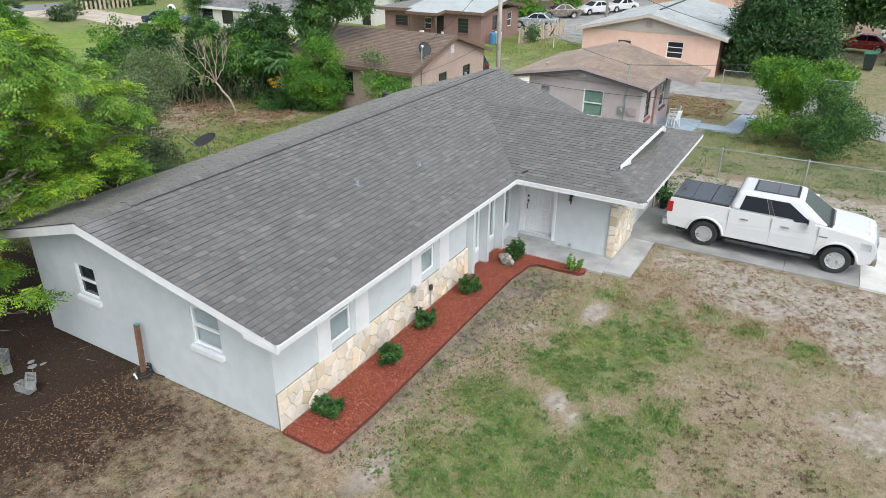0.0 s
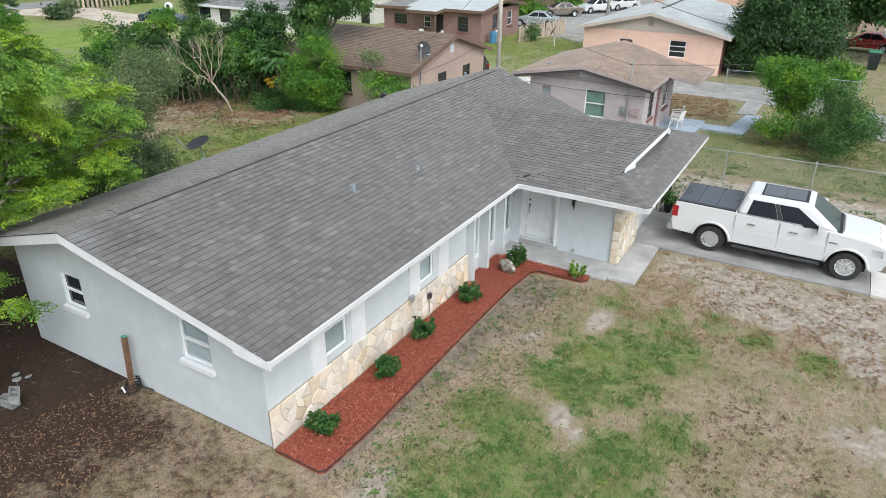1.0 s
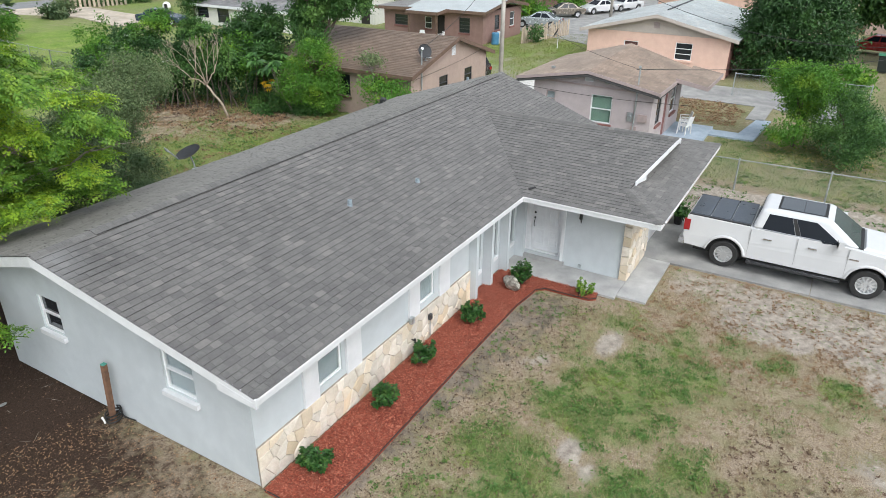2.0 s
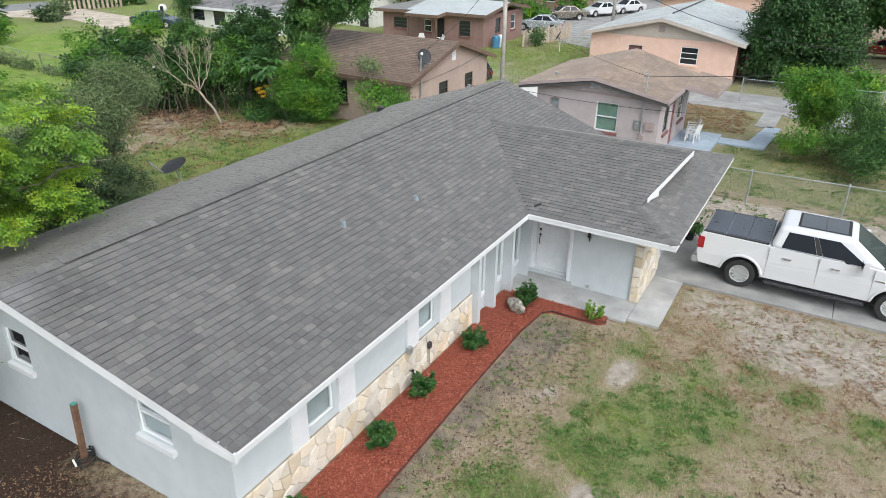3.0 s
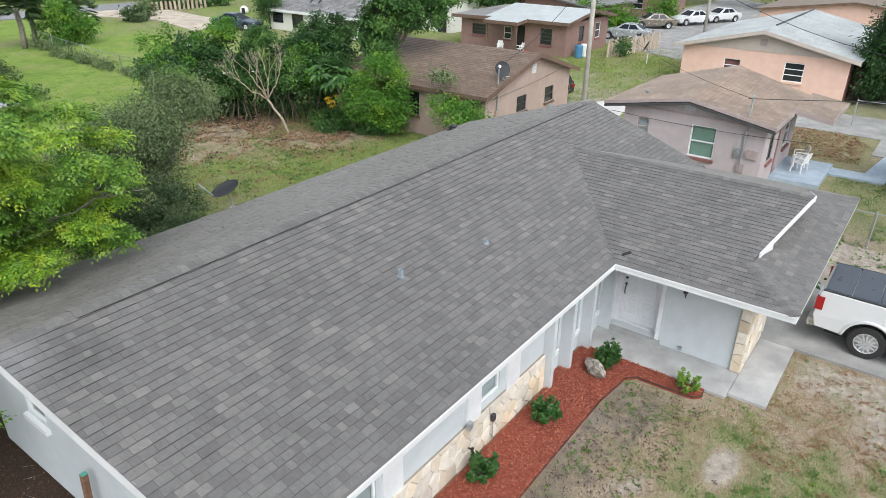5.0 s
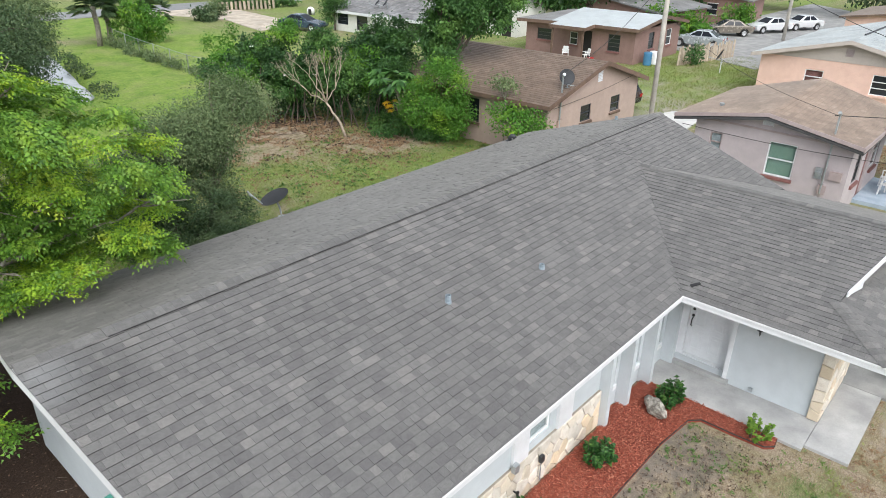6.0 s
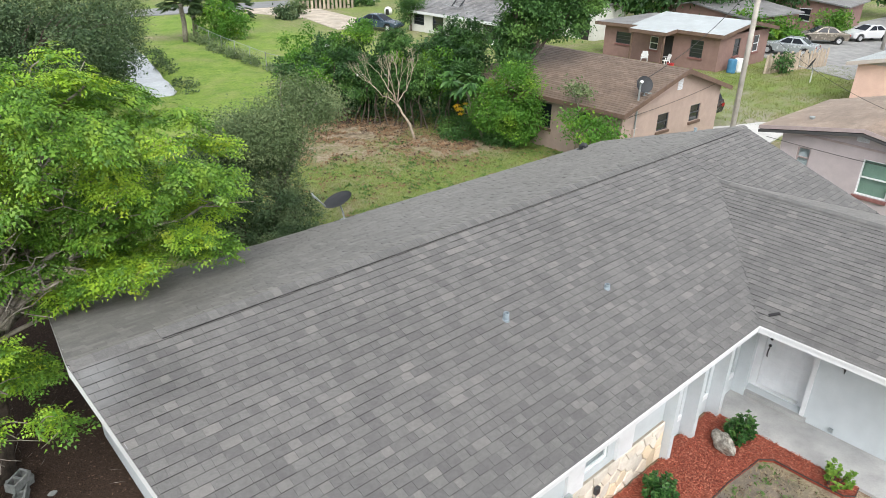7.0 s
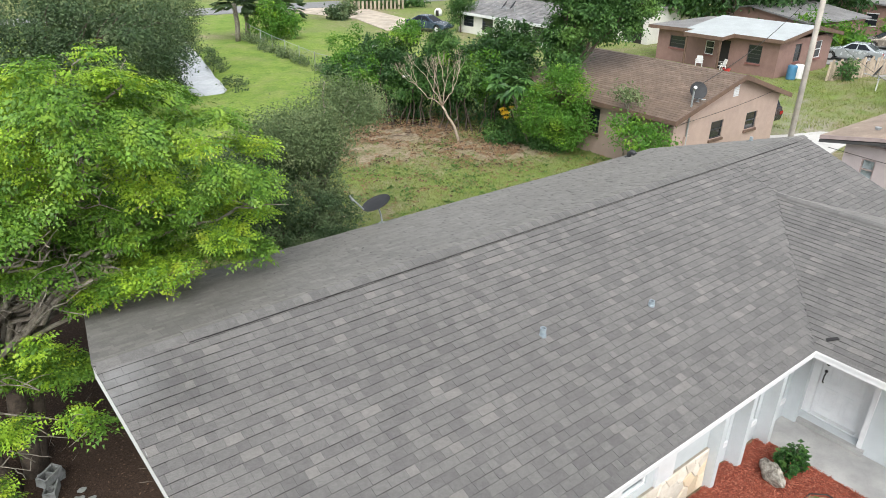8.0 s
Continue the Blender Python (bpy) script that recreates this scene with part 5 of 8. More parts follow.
def limb(s, a, b, r0, r1, rng_, wob=.12, n=6, seg=7):
    a, b = Vector(a), Vector(b)
    d = b - a
    pts = []
    for i in range(n + 1):
        t = i / n
        j = Vector((rng_.uniform(-1, 1), rng_.uniform(-1, 1), rng_.uniform(-1, 1))) * wob * d.length * .25 * math.sin(math.pi * t)
        pts.append(a + d * t + j + Vector((0, 0, d.length * .1 * math.sin(math.pi * t))))
    s.tube(pts, [r0 + (r1 - r0) * i / n for i in range(n + 1)], seg)
    return pts


def tree(name, base, lobes, n, size, leaf_mat, bark_mat, label, seed, trunk_r=.15, fork=1.0, category="tree", limbs=7, **kw):
    t = thing(name, label, category)
    rg = random.Random(seed)
    s = Shape()
    base = Vector(base)
    mid = Vector((sum(l[0] for l in lobes) / len(lobes), sum(l[1] for l in lobes) / len(lobes), 0))
    f = Vector((base.x + (mid.x - base.x) * .3, base.y + (mid.y - base.y) * .3, base.z + fork))
    limb(s, base - Vector((0, 0, .1)), f, trunk_r, trunk_r * .75, rg, .1)
    for i in range(limbs):
        lb = lobes[i % len(lobes)]
        a = rg.uniform(0, math.tau)
        e_ = Vector((lb[0] + math.cos(a) * lb[3] * .7, lb[1] + math.sin(a) * lb[4] * .7, lb[2] + lb[5] * rg.uniform(-.2, .6)))
        pts = limb(s, f, e_, trunk_r * .5, trunk_r * .12, rg, .2)
        for j in (3, 4):
            q = pts[j]
            e2 = q + (e_ - f).normalized() * rg.uniform(.4, 1.0) * lb[3] * .5 + Vector((rg.uniform(-.5, .5), rg.uniform(-.5, .5), rg.uniform(0, .6))) * lb[3] * .5
            limb(s, q, e2, trunk_r * .2, trunk_r * .06, rg, .2, 4, 5)
    part("trunk", s, bark_mat, t, "branching trunk", smooth=True)
    simple_foliage("crown", lobes, n, size, leaf_mat, t, seed, **kw)
    return t


def shrub(name, x, y, rad, h, n, size, mat, label, seed, group="", z0=.03, category="shrub"):
    t = thing(name, label, category, group)
    rg = random.Random(seed)
    s = Shape()
    P, D, L = [], [], []
    sprigs = max(9, n // 34)
    for i in range(sprigs):
        a, lean = i * 2.399 + rg.uniform(-.4, .4), rg.uniform(.1, 1.0)
        tip = Vector((x + math.cos(a) * rad * lean, y + math.sin(a) * rad * lean, z0 + h * rg.uniform(.55, 1.05) * (1.05 - .35 * lean * lean)))
        foot, bend = Vector((x + math.cos(a) * .04, y + math.sin(a) * .04, z0 - .03)), Vector((math.cos(a), math.sin(a), 0)) * rad * lean * .2
        pts = [foot.lerp(tip, q) + bend * math.sin(math.pi * q) for q in (0, .35, .7, 1)]
        s.tube(pts, [.013, .010, .007, .003], 5)
        for q in range(max(4, n // sprigs)):
            f = rg.uniform(.3, 1.0) ** .7
            c = foot.lerp(tip, f) + bend * math.sin(math.pi * f)
            b = rg.uniform(0, math.tau)
            P.append((c.x, c.y, max(c.z, z0 + .02)))
            D.append((math.cos(b) + math.cos(a) * .4, math.sin(b) + math.sin(a) * .4, rg.uniform(-.25, .7)))
            L.append(size * rg.uniform(.55, 1.2) * (1.15 - .35 * f))
    part("stems", s, M["bark_dark"], t)
    P, D, L = np.array(P), unit(np.array(D)), np.array(L)
    U = unit(np.array([0, 0, 1.0]) + np.random.RandomState(seed).normal(size=P.shape) * .35)
    bulk("leaves", leaf_quads(P, D, U, L, L * .34), np.arange(4 * len(P)).reshape(-1, 4), mat, t)
    return t


for i, (x, y) in enumerate(((.80, -.60), (3.0, -.63), (4.74, -.52), (6.84, -.62), (9.30, -.86))):
    shrub("shrub", x, y, (.33, .31, .35, .33, .38)[i], (.50, .54, .52, .55, .74)[i], 760, .115, M["shrub_leaf"], "small dark green leafy shrub in red mulch", 40 + i, "shrubs along the front bed")
shrub("shrub", 9.56, -2.55, .36, .52, 380, .10, M["lime_leaf"], "sparse yellow-green shrub at the end of the mulch bed", 60, "shrubs along the front bed")

# pitted rock
rk_bm = Shape()
bmesh.ops.create_icosphere(rk_bm.bm, subdivisions=4, radius=1.0)
for v in rk_bm.bm.verts:
    c = v.co.copy()
    d = 1 + .28 * noise.noise(c * 1.3) + .16 * noise.noise(c * 3.1 + Vector((4, 1, 2))) + .07 * noise.noise(c * 7)
    hole = max(0, .45 - (c - Vector((-.2, -.6, .75))).length)
    c = c * (d - hole * .9)
    v.co = Vector((8.92 + c.x * .17 + c.y * .09, -.78 + c.y * .27, .2 + c.z * .2))
tagged(part("rock", rk_bm, M["rock"], None, smooth=True), "pitted pale limestone rock lying on red mulch", "rock")

# fittings on the front wall
ob_ = thing("meter_box", "small grey electrical box on the wall", "electrical box")
part("box", Shape().box(4.80, 4.92, -.15, -.062, .86, 1.02).bevel(.008), M["galv"], ob_)
tap = thing("hose_tap", "grey outdoor socket and hose tap on the stone", "tap")
part("socket", Shape().box(5.60, 5.70, -.16, -.095, .56, .70).bevel(.01), M["dark_trim"], tap)
part("pipe", Shape().tube([(5.65, -.12, .57), (5.65, -.12, .1)], .012, 6), M["galv"], tap)
part("valve", Shape().tube([(4.86, -.1, .42), (4.86, -.2, .42), (4.86, -.22, .34)], .016, 6).lathe([(.03, 0), (.03, .012)], 10, ((4.86, -.19, .45), (0, 0, 1))), M["vent_black"], tap)

# post beside the gable wall
post = thing("post", "leaning weathered wooden post beside the gable wall", "post")
part("shaft", Shape(pose(-.22, 3.82, 0, 2, 2, 8)).box(-.045, .045, -.045, .045, -.1, 1.36).bevel(.006), M["wood_post"], post)
part("top", Shape(pose(-.22, 3.82, 0, 2, 2, 8)).box(-.047, .047, -.047, .047, 1.361, 1.375), surface("teal_end", (.08, .3, .24), (.1, .36, .28), .8), post, "teal painted end")
hose = thing("hose", "black hose coiled at the foot of the post", "hose")
pts = [(-.2 + .17 * math.cos(k * .5) * (1 + .1 * math.sin(k)), 3.8 + .15 * math.sin(k * .5), .02 + .006 * k) for k in range(40)]
part("coil", Shape().tube(pts + [(-.1, 3.6, .1), (.0, 3.4, .02)], .016, 6), M["vent_black"], hose)
part("end", Shape().tube([(-.32, 4.05, .03), (-.36, 3.95, .12), (-.38, 3.85, .03)], .02, 6), M["white_plastic"], hose, "white pipe end")

# concrete blocks under the tree
def concrete_block(m, name="concrete_block"):
    s = Shape()
    s.box(-.2, .2, -.1, -.07, 0, .19).box(-.2, .2, .07, .1, 0, .19)
    for x0 in (-.2, -.015, .17):
        s.box(x0, x0 + .03, -.07, .07, 0, .19)
    ob = part(name, s, M["block"])
    ob.matrix_world = m
    return tagged(ob, "loose grey hollow concrete block on dark soil", "concrete block", "concrete blocks under the tree")


for m in (pose(-1.62, 6.75, -.02, 0, 0, 70), pose(-1.58, 7.1, -.02, 0, 12, 20), pose(-1.85, 5.6, .0, 0, 0, 100), pose(-1.6, 6.92, .17, 8, 0, 40), pose(-1.82, 5.45, .19, 20, 0, 60)):
    concrete_block(m)
for i, (x, y, c) in enumerate(((-1.3, 6.3, .08), (-1.2, 6.5, .06), (-1.1, 6.2, .06))):
    s = Shape()
    bmesh.ops.create_icosphere(s.bm, subdivisions=2, radius=c)
    for v in s.bm.verts:
        v.co = Vector((v.co.x * 1.3 + x, v.co.y + y, v.co.z * .35 + .02)) * 1 + Vector((0, 0, 0))
        v.co += Vector((1, 1, .3)) * (noise.noise(v.co * 9) * c * .5)
    tagged(part("rubble", s, M["block"]), "broken piece of pale concrete on soil", "rubble", "rubble on the bare soil")

# leaf litter, twigs and grass
tagged(scatter("leaf_litter", 15000, [(-9, -2.2), (-.6, -.4), (.0, .3), (.35, 7.0), (-.5, 15), (-9, 15)], .045, .015, M["litter"], None, 8, .0, (.3, .6), ground_z),
       "dead leaves and twigs strewn over dark soil", "leaf litter", kind="stuff")
tagged(scatter("brown_litter", 16000, [(-9, -3.4), (-1.2, -2.6), (.1, -1.3), (-.1, .0), (.0, 4.4), (-2.5, 5.0), (-9, 5.0)], .05, .015, M["dry_leaf"], None, 13, .0, (.2, .5), ground_z),
       "brown leaves and bark scraps over the bare soil", "leaf litter", kind="stuff")
tagged(scatter("twigs", 420, [(-9, -2.5), (-.6, -.8), (.0, .3), (.35, 7.0), (-.5, 13), (-9, 13)], .3, .02, M["bark"], None, 9, .01, (.02, .05), ground_z),
       "thin dry twigs on the soil", "twigs", kind="stuff")


def grass(name, n, box, mask, size, mat, label, seed):
    r = np.random.RandomState(seed)
    x, y = r.uniform(box[0], box[1], n), r.uniform(box[2], box[3], n)
    keep = mask(x, y, r.uniform(0, 1, n))
    x, y = x[keep], y[keep]
    n = len(x)
    ii, jj = np.clip(np.searchsorted(gx, x), 1, nx - 1), np.clip(np.searchsorted(gy, y), 1, ny - 1)
    z = Z[ii, jj]
    a = r.uniform(0, math.tau, n)
    h = size * r.uniform(.4, 1.4, n)
    lean = r.uniform(.2, 1.4, n)
    p = np.stack([x, y, z - .004], -1)
    w = np.stack([np.cos(a + 1.57), np.sin(a + 1.57), np.zeros(n)], -1) * (h * .13)[:, None]
    tip = p + np.stack([np.cos(a) * h * lean, np.sin(a) * h * lean, h], -1)
    V = np.stack([p - w, p + w, tip], 1).reshape(-1, 3)
    return tagged(bulk(name, V, np.arange(3 * n).reshape(-1, 3), mat), label, "grass", kind="stuff")


def clear_of(x, y):
    return ~(((x > -.3) & (x < 11.3) & (y > -1.35)) | ((x > 9.3) & (y > -3.1)) | ((x > 10) & (y > -4.15)) | (x > 12.8))


def lawn_mask(x, y, u):
    g, s, d, f = zones(x, y)
    return (u < (g - .25) * 1.5) & clear_of(x, y) & (fbm(x, y, 3.0, 5) > .42)


def straw_mask(x, y, u):
    g, s, d, f = zones(x, y)
    return (u < (.85 - s) * .9) & clear_of(x, y) & (d < .8) & (fbm(x, y, 2.2, 9) > .4)


grass("grass", 330000, (-6, 13, -13, -1.3), lawn_mask, .055, M["grass_blade"], "short green grass blades in patches", 14)
grass("dry_grass", 260000, (-8, 13, -13, -1.3), straw_mask, .045, M["straw_blade"], "dry brown grass between the green patches", 15)
grass("back_grass", 200000, (2, 22, 8.5, 26), lambda x, y, u: (zones(x, y)[0] > .3) & (u < .8), .06, M["yard_blade"], "mown back yard grass", 16)
grass("far_grass", 60000, (33, 55, 7, 24), lambda x, y, u: (fbm(x, y, 1.2, 71) > .36) & (u < .85), .10, M["yard_blade"], "rough grass between the neighbours' houses", 22)
grass("side_grass", 50000, (17.5, 31, -13, -2.8), lambda x, y, u: (zones(x, y)[0] > .28) & (u < .75) & ~((x > 28) & (y > -4.6)), .07, M["grass_blade"], "thin side yard grass", 17)


def weed_mask(x, y, u):
    g, s, d, f = zones(x, y)
    return (u < (g - .35) * 1.6) & clear_of(x, y) & (fbm(x, y, 5.0, 61) > .56)


def weeds(name, n, box, mask, size, per, mat, label, seed):
    """Low rosettes of small leaves, flat on the ground."""
    r = np.random.RandomState(seed)
    x, y = r.uniform(box[0], box[1], n), r.uniform(box[2], box[3], n)
    keep = mask(x, y, r.uniform(0, 1, n))
    x, y = np.repeat(x[keep], per), np.repeat(y[keep], per)
    n = len(x)
    x, y = x + r.normal(size=n) * size * .5, y + r.normal(size=n) * size * .5
    z = Z[np.clip(np.searchsorted(gx, x), 1, nx - 1), np.clip(np.searchsorted(gy, y), 1, ny - 1)]
    a, e = r.uniform(0, math.tau, n), r.uniform(.05, .8, n)
    D = np.stack([np.cos(a) * np.cos(e), np.sin(a) * np.cos(e), np.sin(e)], -1)
    L = size * r.uniform(.6, 1.2, n)
    V = leaf_quads(np.stack([x, y, z + r.uniform(0, .03, n)], -1), D, unit(np.array([0, 0, 1.0]) + r.normal(size=(n, 3)) * .3), L, L * .32)
    return tagged(bulk(name, V, np.arange(4 * n).reshape(-1, 4), mat), label, "weeds", kind="stuff")


weeds("lawn_weeds", 30000, (-4, 12, -12, -1.4), weed_mask, .06, 6, M["weed_leaf"], "low leafy weeds among the lawn grass", 18)
weeds("dead_tufts", 16000, (-2, 12, -12, -1.4), lambda x, y, u: (u < .55 * blob(x, y, BROWN) + .03) & clear_of(x, y) & (fbm(x, y, 2.2, 62) > .5), .045, 7, M["dead_tuft"], "dead dark brown grass tufts", 19)
weeds("dry_tufts", 16000, (8, 12.8, -12, -4.2), lambda x, y, u: (u < .3) & clear_of(x, y) & (fbm(x, y, 2.6, 64) > .5), .035, 8, M["dry_leaf"], "dry brown tufts on the sandy ground by the drive", 21)
def drift_mask(x, y, u):
    return (u < blob(x, y, [(17.5, 22.8, 3.6, 3.0, 1.0), (19.5, 18.0, 2.8, 2.8, .9), (15.0, 21.0, 2.4, 3.0, .6), (14, 17, 3, 3, .15)])) & (fbm(x, y, 1.1, 68) > .42)


weeds("dark_yard_litter", 3500, (11, 23, 13, 27), drift_mask, .10, 4, M["litter"], "dark rotted leaves along the thicket", 27)
weeds("yard_litter", 9000, (11, 23, 13, 27), drift_mask, .10, 4, M["dry_leaf"], "brown leaf litter along the thicket", 28)
weeds("yard_weeds", 9000, (3, 22, 8.5, 25), lambda x, y, u: (u < .5) & (fbm(x, y, 1.6, 65) > .5) & (zones(x, y)[0] > .25), .11, 5, M["weed_leaf"], "low green weeds in the mown back yard", 23)
weeds("yard_tufts", 5000, (3, 22, 8.5, 25), lambda x, y, u: (u < .5) & (fbm(x, y, 1.9, 66) > .52), .09, 4, M["dry_leaf"], "dry brown tufts in the back yard", 24)
weeds("side_tufts", 3500, (17.8, 31, -12.5, -2.8), lambda x, y, u: (u < .6) & (fbm(x, y, 1.4, 67) > .5) & ~((x > 28) & (y > -4.8)), .10, 5, M["weed_leaf"], "green tufts in the sandy side yard", 25)
weeds("walk_tufts", 1500, (29.6, 35.0, -3.2, .4), lambda x, y, u: (u < .6) & (y > -3.2 + .5 * (x - 33.5)) & (x > 29.9), .10, 4, M["dry_leaf"], "dry grass beside the blue walk", 31)
weeds("fallen_leaves", 900, (25.5, 30.5, -9.5, -4.9), lambda x, y, u: u < .8, .08, 2, M["fallen_leaf"], "fallen yellow leaves under the citrus tree", 26)
weeds("lawn_sprigs", 9000, (-3, 12.6, -12, -1.6), lambda x, y, u: (u < .35) & clear_of(x, y) & (fbm(x, y, 1.3, 69) > .48), .045, 4, M["grass_blade"], "scattered green sprigs in the thin lawn", 29)
weeds("strip_litter", 2600, (-.2, 9.6, -3.2, -1.35), lambda x, y, u: (u < .7) & clear_of(x, y), .035, 3, M["litter"], "dark scraps on the bare strip beside the mulch", 30)
weeds("strip_tufts", 1500, (0, 9.5, -3.2, -1.4), lambda x, y, u: (u < .35) & clear_of(x, y) & (fbm(x, y, 3.0, 63) > .5), .05, 8, M["weed_leaf"], "sparse green tufts beside the mulch bed", 20)


# ---- the pickup truck ----
def wheel(parent, x, y, r_, w, side, spokes=12):
    """A tyre with its rim; side is the outer side's sign."""
    ax = ((x, y - side * w / 2, r_), (0, side, 0))
    ty = part("tyre", Shape().lathe([(r_ * .62, 0), (r_ * .93, 0), (r_, w * .15), (r_, w * .85), (r_ * .93, w), (r_ * .64, w), (r_ * .6, w * .8), (r_ * .6, w * .2)], 28, ax), M["rubber"], parent, "black tyre", smooth=False)
    rim = Shape().lathe([(r_ * .61, w * .3), (r_ * .645, w * .98), (r_ * .58, w * .95), (r_ * .55, w * .6)], 28, ax)
    for k in range(spokes):
        a = k * math.tau / spokes
        c, s_ = math.cos(a), math.sin(a)
        o = Vector((x, y + side * w * .38, r_))
        u, t = Vector((c, 0, s_)), Vector((-s_, 0, c))
        rim.hull([o + u * r_ * .1 - t * .022, o + u * r_ * .1 + t * .022, o + u * r_ * .58 + t * .015, o + u * r_ * .58 - t * .015],
                 [p + Vector((0, side * .03, 0)) for p in (o + u * r_ * .1 - t * .022, o + u * r_ * .1 + t * .022, o + u * r_ * .58 + t * .015, o + u * r_ * .58 - t * .015)])
    rim.lathe([(r_ * .16, w * .85), (r_ * .14, w * .96), (r_ * .05, w * .98)], 14, ax)
    part("rim", rim, M["alloy"], ty, "bright spoked rim")
    part("hub_well", Shape().lathe([(r_ * .55, w * .5), (r_ * .55, w * .58)], 20, ax), M["vent_black"], ty)
    return ty


def arch_profile(pts, arches, zb):
    """A side outline, its bottom edge running forwards with wheel arches cut in."""
    low = []
    for cx, cz, r_ in arches:
        for k in range(11):
            a = math.pi - math.pi * k / 10
            low.append((cx + math.cos(a) * r_, max(zb, cz + math.sin(a) * r_)))
    return low + pts


def side_body(name, outline, half, mat, parent, label, bevel=.05, taper=.0):
    s = Shape()
    s.hull([(x, -half + taper * max(0, z - .9), z) for x, z in outline], [(x, half - taper * max(0, z - .9), z) for x, z in outline])
    ob = part(name, s, mat, parent, label)
    md = ob.modifiers.new("edge", 'BEVEL')
    md.width, md.segments, md.limit_method, md.angle_limit = bevel, 3, 'ANGLE', radians(40)
    for p in ob.data.polygons:
        p.use_smooth = False
    return ob


def pane_on(name, a, b, c, d, off, mat, parent, label=""):
    """A thin plate on the corners a, b, c, d, lifted by off along its normal."""
    A, B, C, D = map(Vector, (a, b, c, d))
    n = (B - A).cross(D - A).normalized() * off
    return part(name, Shape().hull([A - n * .5, B - n * .5, C - n * .5, D - n * .5], [A + n, B + n, C + n, D + n]), mat, parent, label)


def pickup(m):
    t = thing("pickup_truck", "white crew-cab pickup truck with charcoal bed cover parked on concrete", "pickup truck")
    RW, FW, R = -1.69, 1.99, .41
    out = arch_profile([(2.62, .42), (2.86, .52), (2.93, .75), (2.92, 1.0), (2.84, 1.14), (2.66, 1.21), (2.3, 1.27), (1.62, 1.33), (1.4, 1.36), (-1.08, 1.38), (-1.1, 1.40), (-2.80, 1.42), (-2.86, 1.38), (-2.90, .80), (-2.82, .50)],
                       [(RW, R, .52), (FW, R, .52)], .46)
    body = side_body("body", out, 1.0, M["car_white"], t, "white painted body", .06, .10)
    # cab
    lo = [(-1.10, -.965, 1.36), (1.66, -.945, 1.33), (1.66, .945, 1.33), (-1.10, .965, 1.36)]
    hi = [(-.94, -.76, 1.955), (.80, -.74, 1.955), (.80, .74, 1.955), (-.94, .76, 1.955)]
    cab = part("cab", Shape().hull(lo, hi), M["car_white"], t, "white cab with tinted glass")
    md = cab.modifiers.new("edge", 'BEVEL')
    md.width, md.segments = .13, 5
    L = [Vector(p) for p in lo]
    H = [Vector(p) for p in hi]

    def on(i, j, u, v):
        return L[i].lerp(L[j], u).lerp(H[i].lerp(H[j], u), v)
    for i, j, f in ((0, 1, 1), (3, 2, -1)):
        for nm, u0, u1, w0, w1, v0, v1, mt in (("side_window", .10, .42, .13, .43, .10, .80, "car_glass"), ("side_window", .475, .845, .485, .75, .10, .80, "car_glass"),
                                               ("pillar", .424, .472, .434, .482, .10, .80, "vent_black"), ("quarter_glass", .66, .875, .66, .845, .0, .097, "car_glass")):
            q = [on(i, j, u0, v0), on(i, j, u1, v0), on(i, j, w1, v1), on(i, j, w0, v1)]
            pane_on(nm, *(q if f > 0 else q[::-1]), .007, M[mt], t, "tinted glass")
        q = [on(i, j, .09, .082), on(i, j, .655, .082), on(i, j, .655, .097), on(i, j, .09, .097)]
        pane_on("trim_strip", *(q if f > 0 else q[::-1]), .008, M["chrome"], t)
    pane_on("windscreen", on(1, 2, .06, .05), on(1, 2, .94, .05), on(1, 2, .92, .92), on(1, 2, .08, .92), .006, surface("windscreen_glass", (.006, .022, .018), (.01, .03, .024), .06, bump=0, spec=.45), t, "green-tinted windscreen")
    pane_on("rear_window", on(3, 0, .1, .12), on(3, 0, .9, .12), on(3, 0, .88, .85), on(3, 0, .12, .85), .006, M["car_glass"], t)
    part("roof_trim", Shape().box(-.56, .70, -.56, .56, 1.935, 1.959).bevel(.01), M["vent_black"], t, "black sunroof surround")
    for x0, x1 in ((-.50, .09), (.10, .62)):
        part("sunroof", Shape().box(x0, x1, -.50, .50, 1.94, 1.966).bevel(.006), M["sun_glass"], t, "glass roof panel")
    # bed with folding cover
    for k in range(3):
        x0 = -2.80 + k * .565
        part("cover_panel", Shape().hull([(x0, -.86, 1.415), (x0 + .55, -.86, 1.415), (x0 + .55, .86, 1.415), (x0, .86, 1.415)],
                                         [(x0 + .01, -.84, 1.46), (x0 + .54, -.84, 1.46), (x0 + .54, .84, 1.46), (x0 + .01, .84, 1.46)]), M["bed_cover"], t, "charcoal folding cover panel")
    for y in (-.89, .89):
        part("bed_rail", Shape().box(-2.82, -1.12, y - .03, y + .03, 1.40, 1.45).bevel(.01), M["dark_trim"], t)
    part("hood", Shape().hull([(1.68, -.82, 1.28), (2.78, -.74, 1.12), (2.78, .74, 1.12), (1.68, .82, 1.28)], [(1.76, -.70, 1.375), (2.64, -.62, 1.265), (2.64, .62, 1.265), (1.76, .70, 1.375)]).bevel(.03, 3), M["car_white"], t)
    part("cowl", Shape().hull([(1.52, -.84, 1.32), (1.72, -.82, 1.32), (1.72, .82, 1.32), (1.52, .84, 1.32)], [(1.54, -.82, 1.366), (1.69, -.80, 1.356), (1.69, .80, 1.356), (1.54, .82, 1.366)]), M["vent_black"], t)
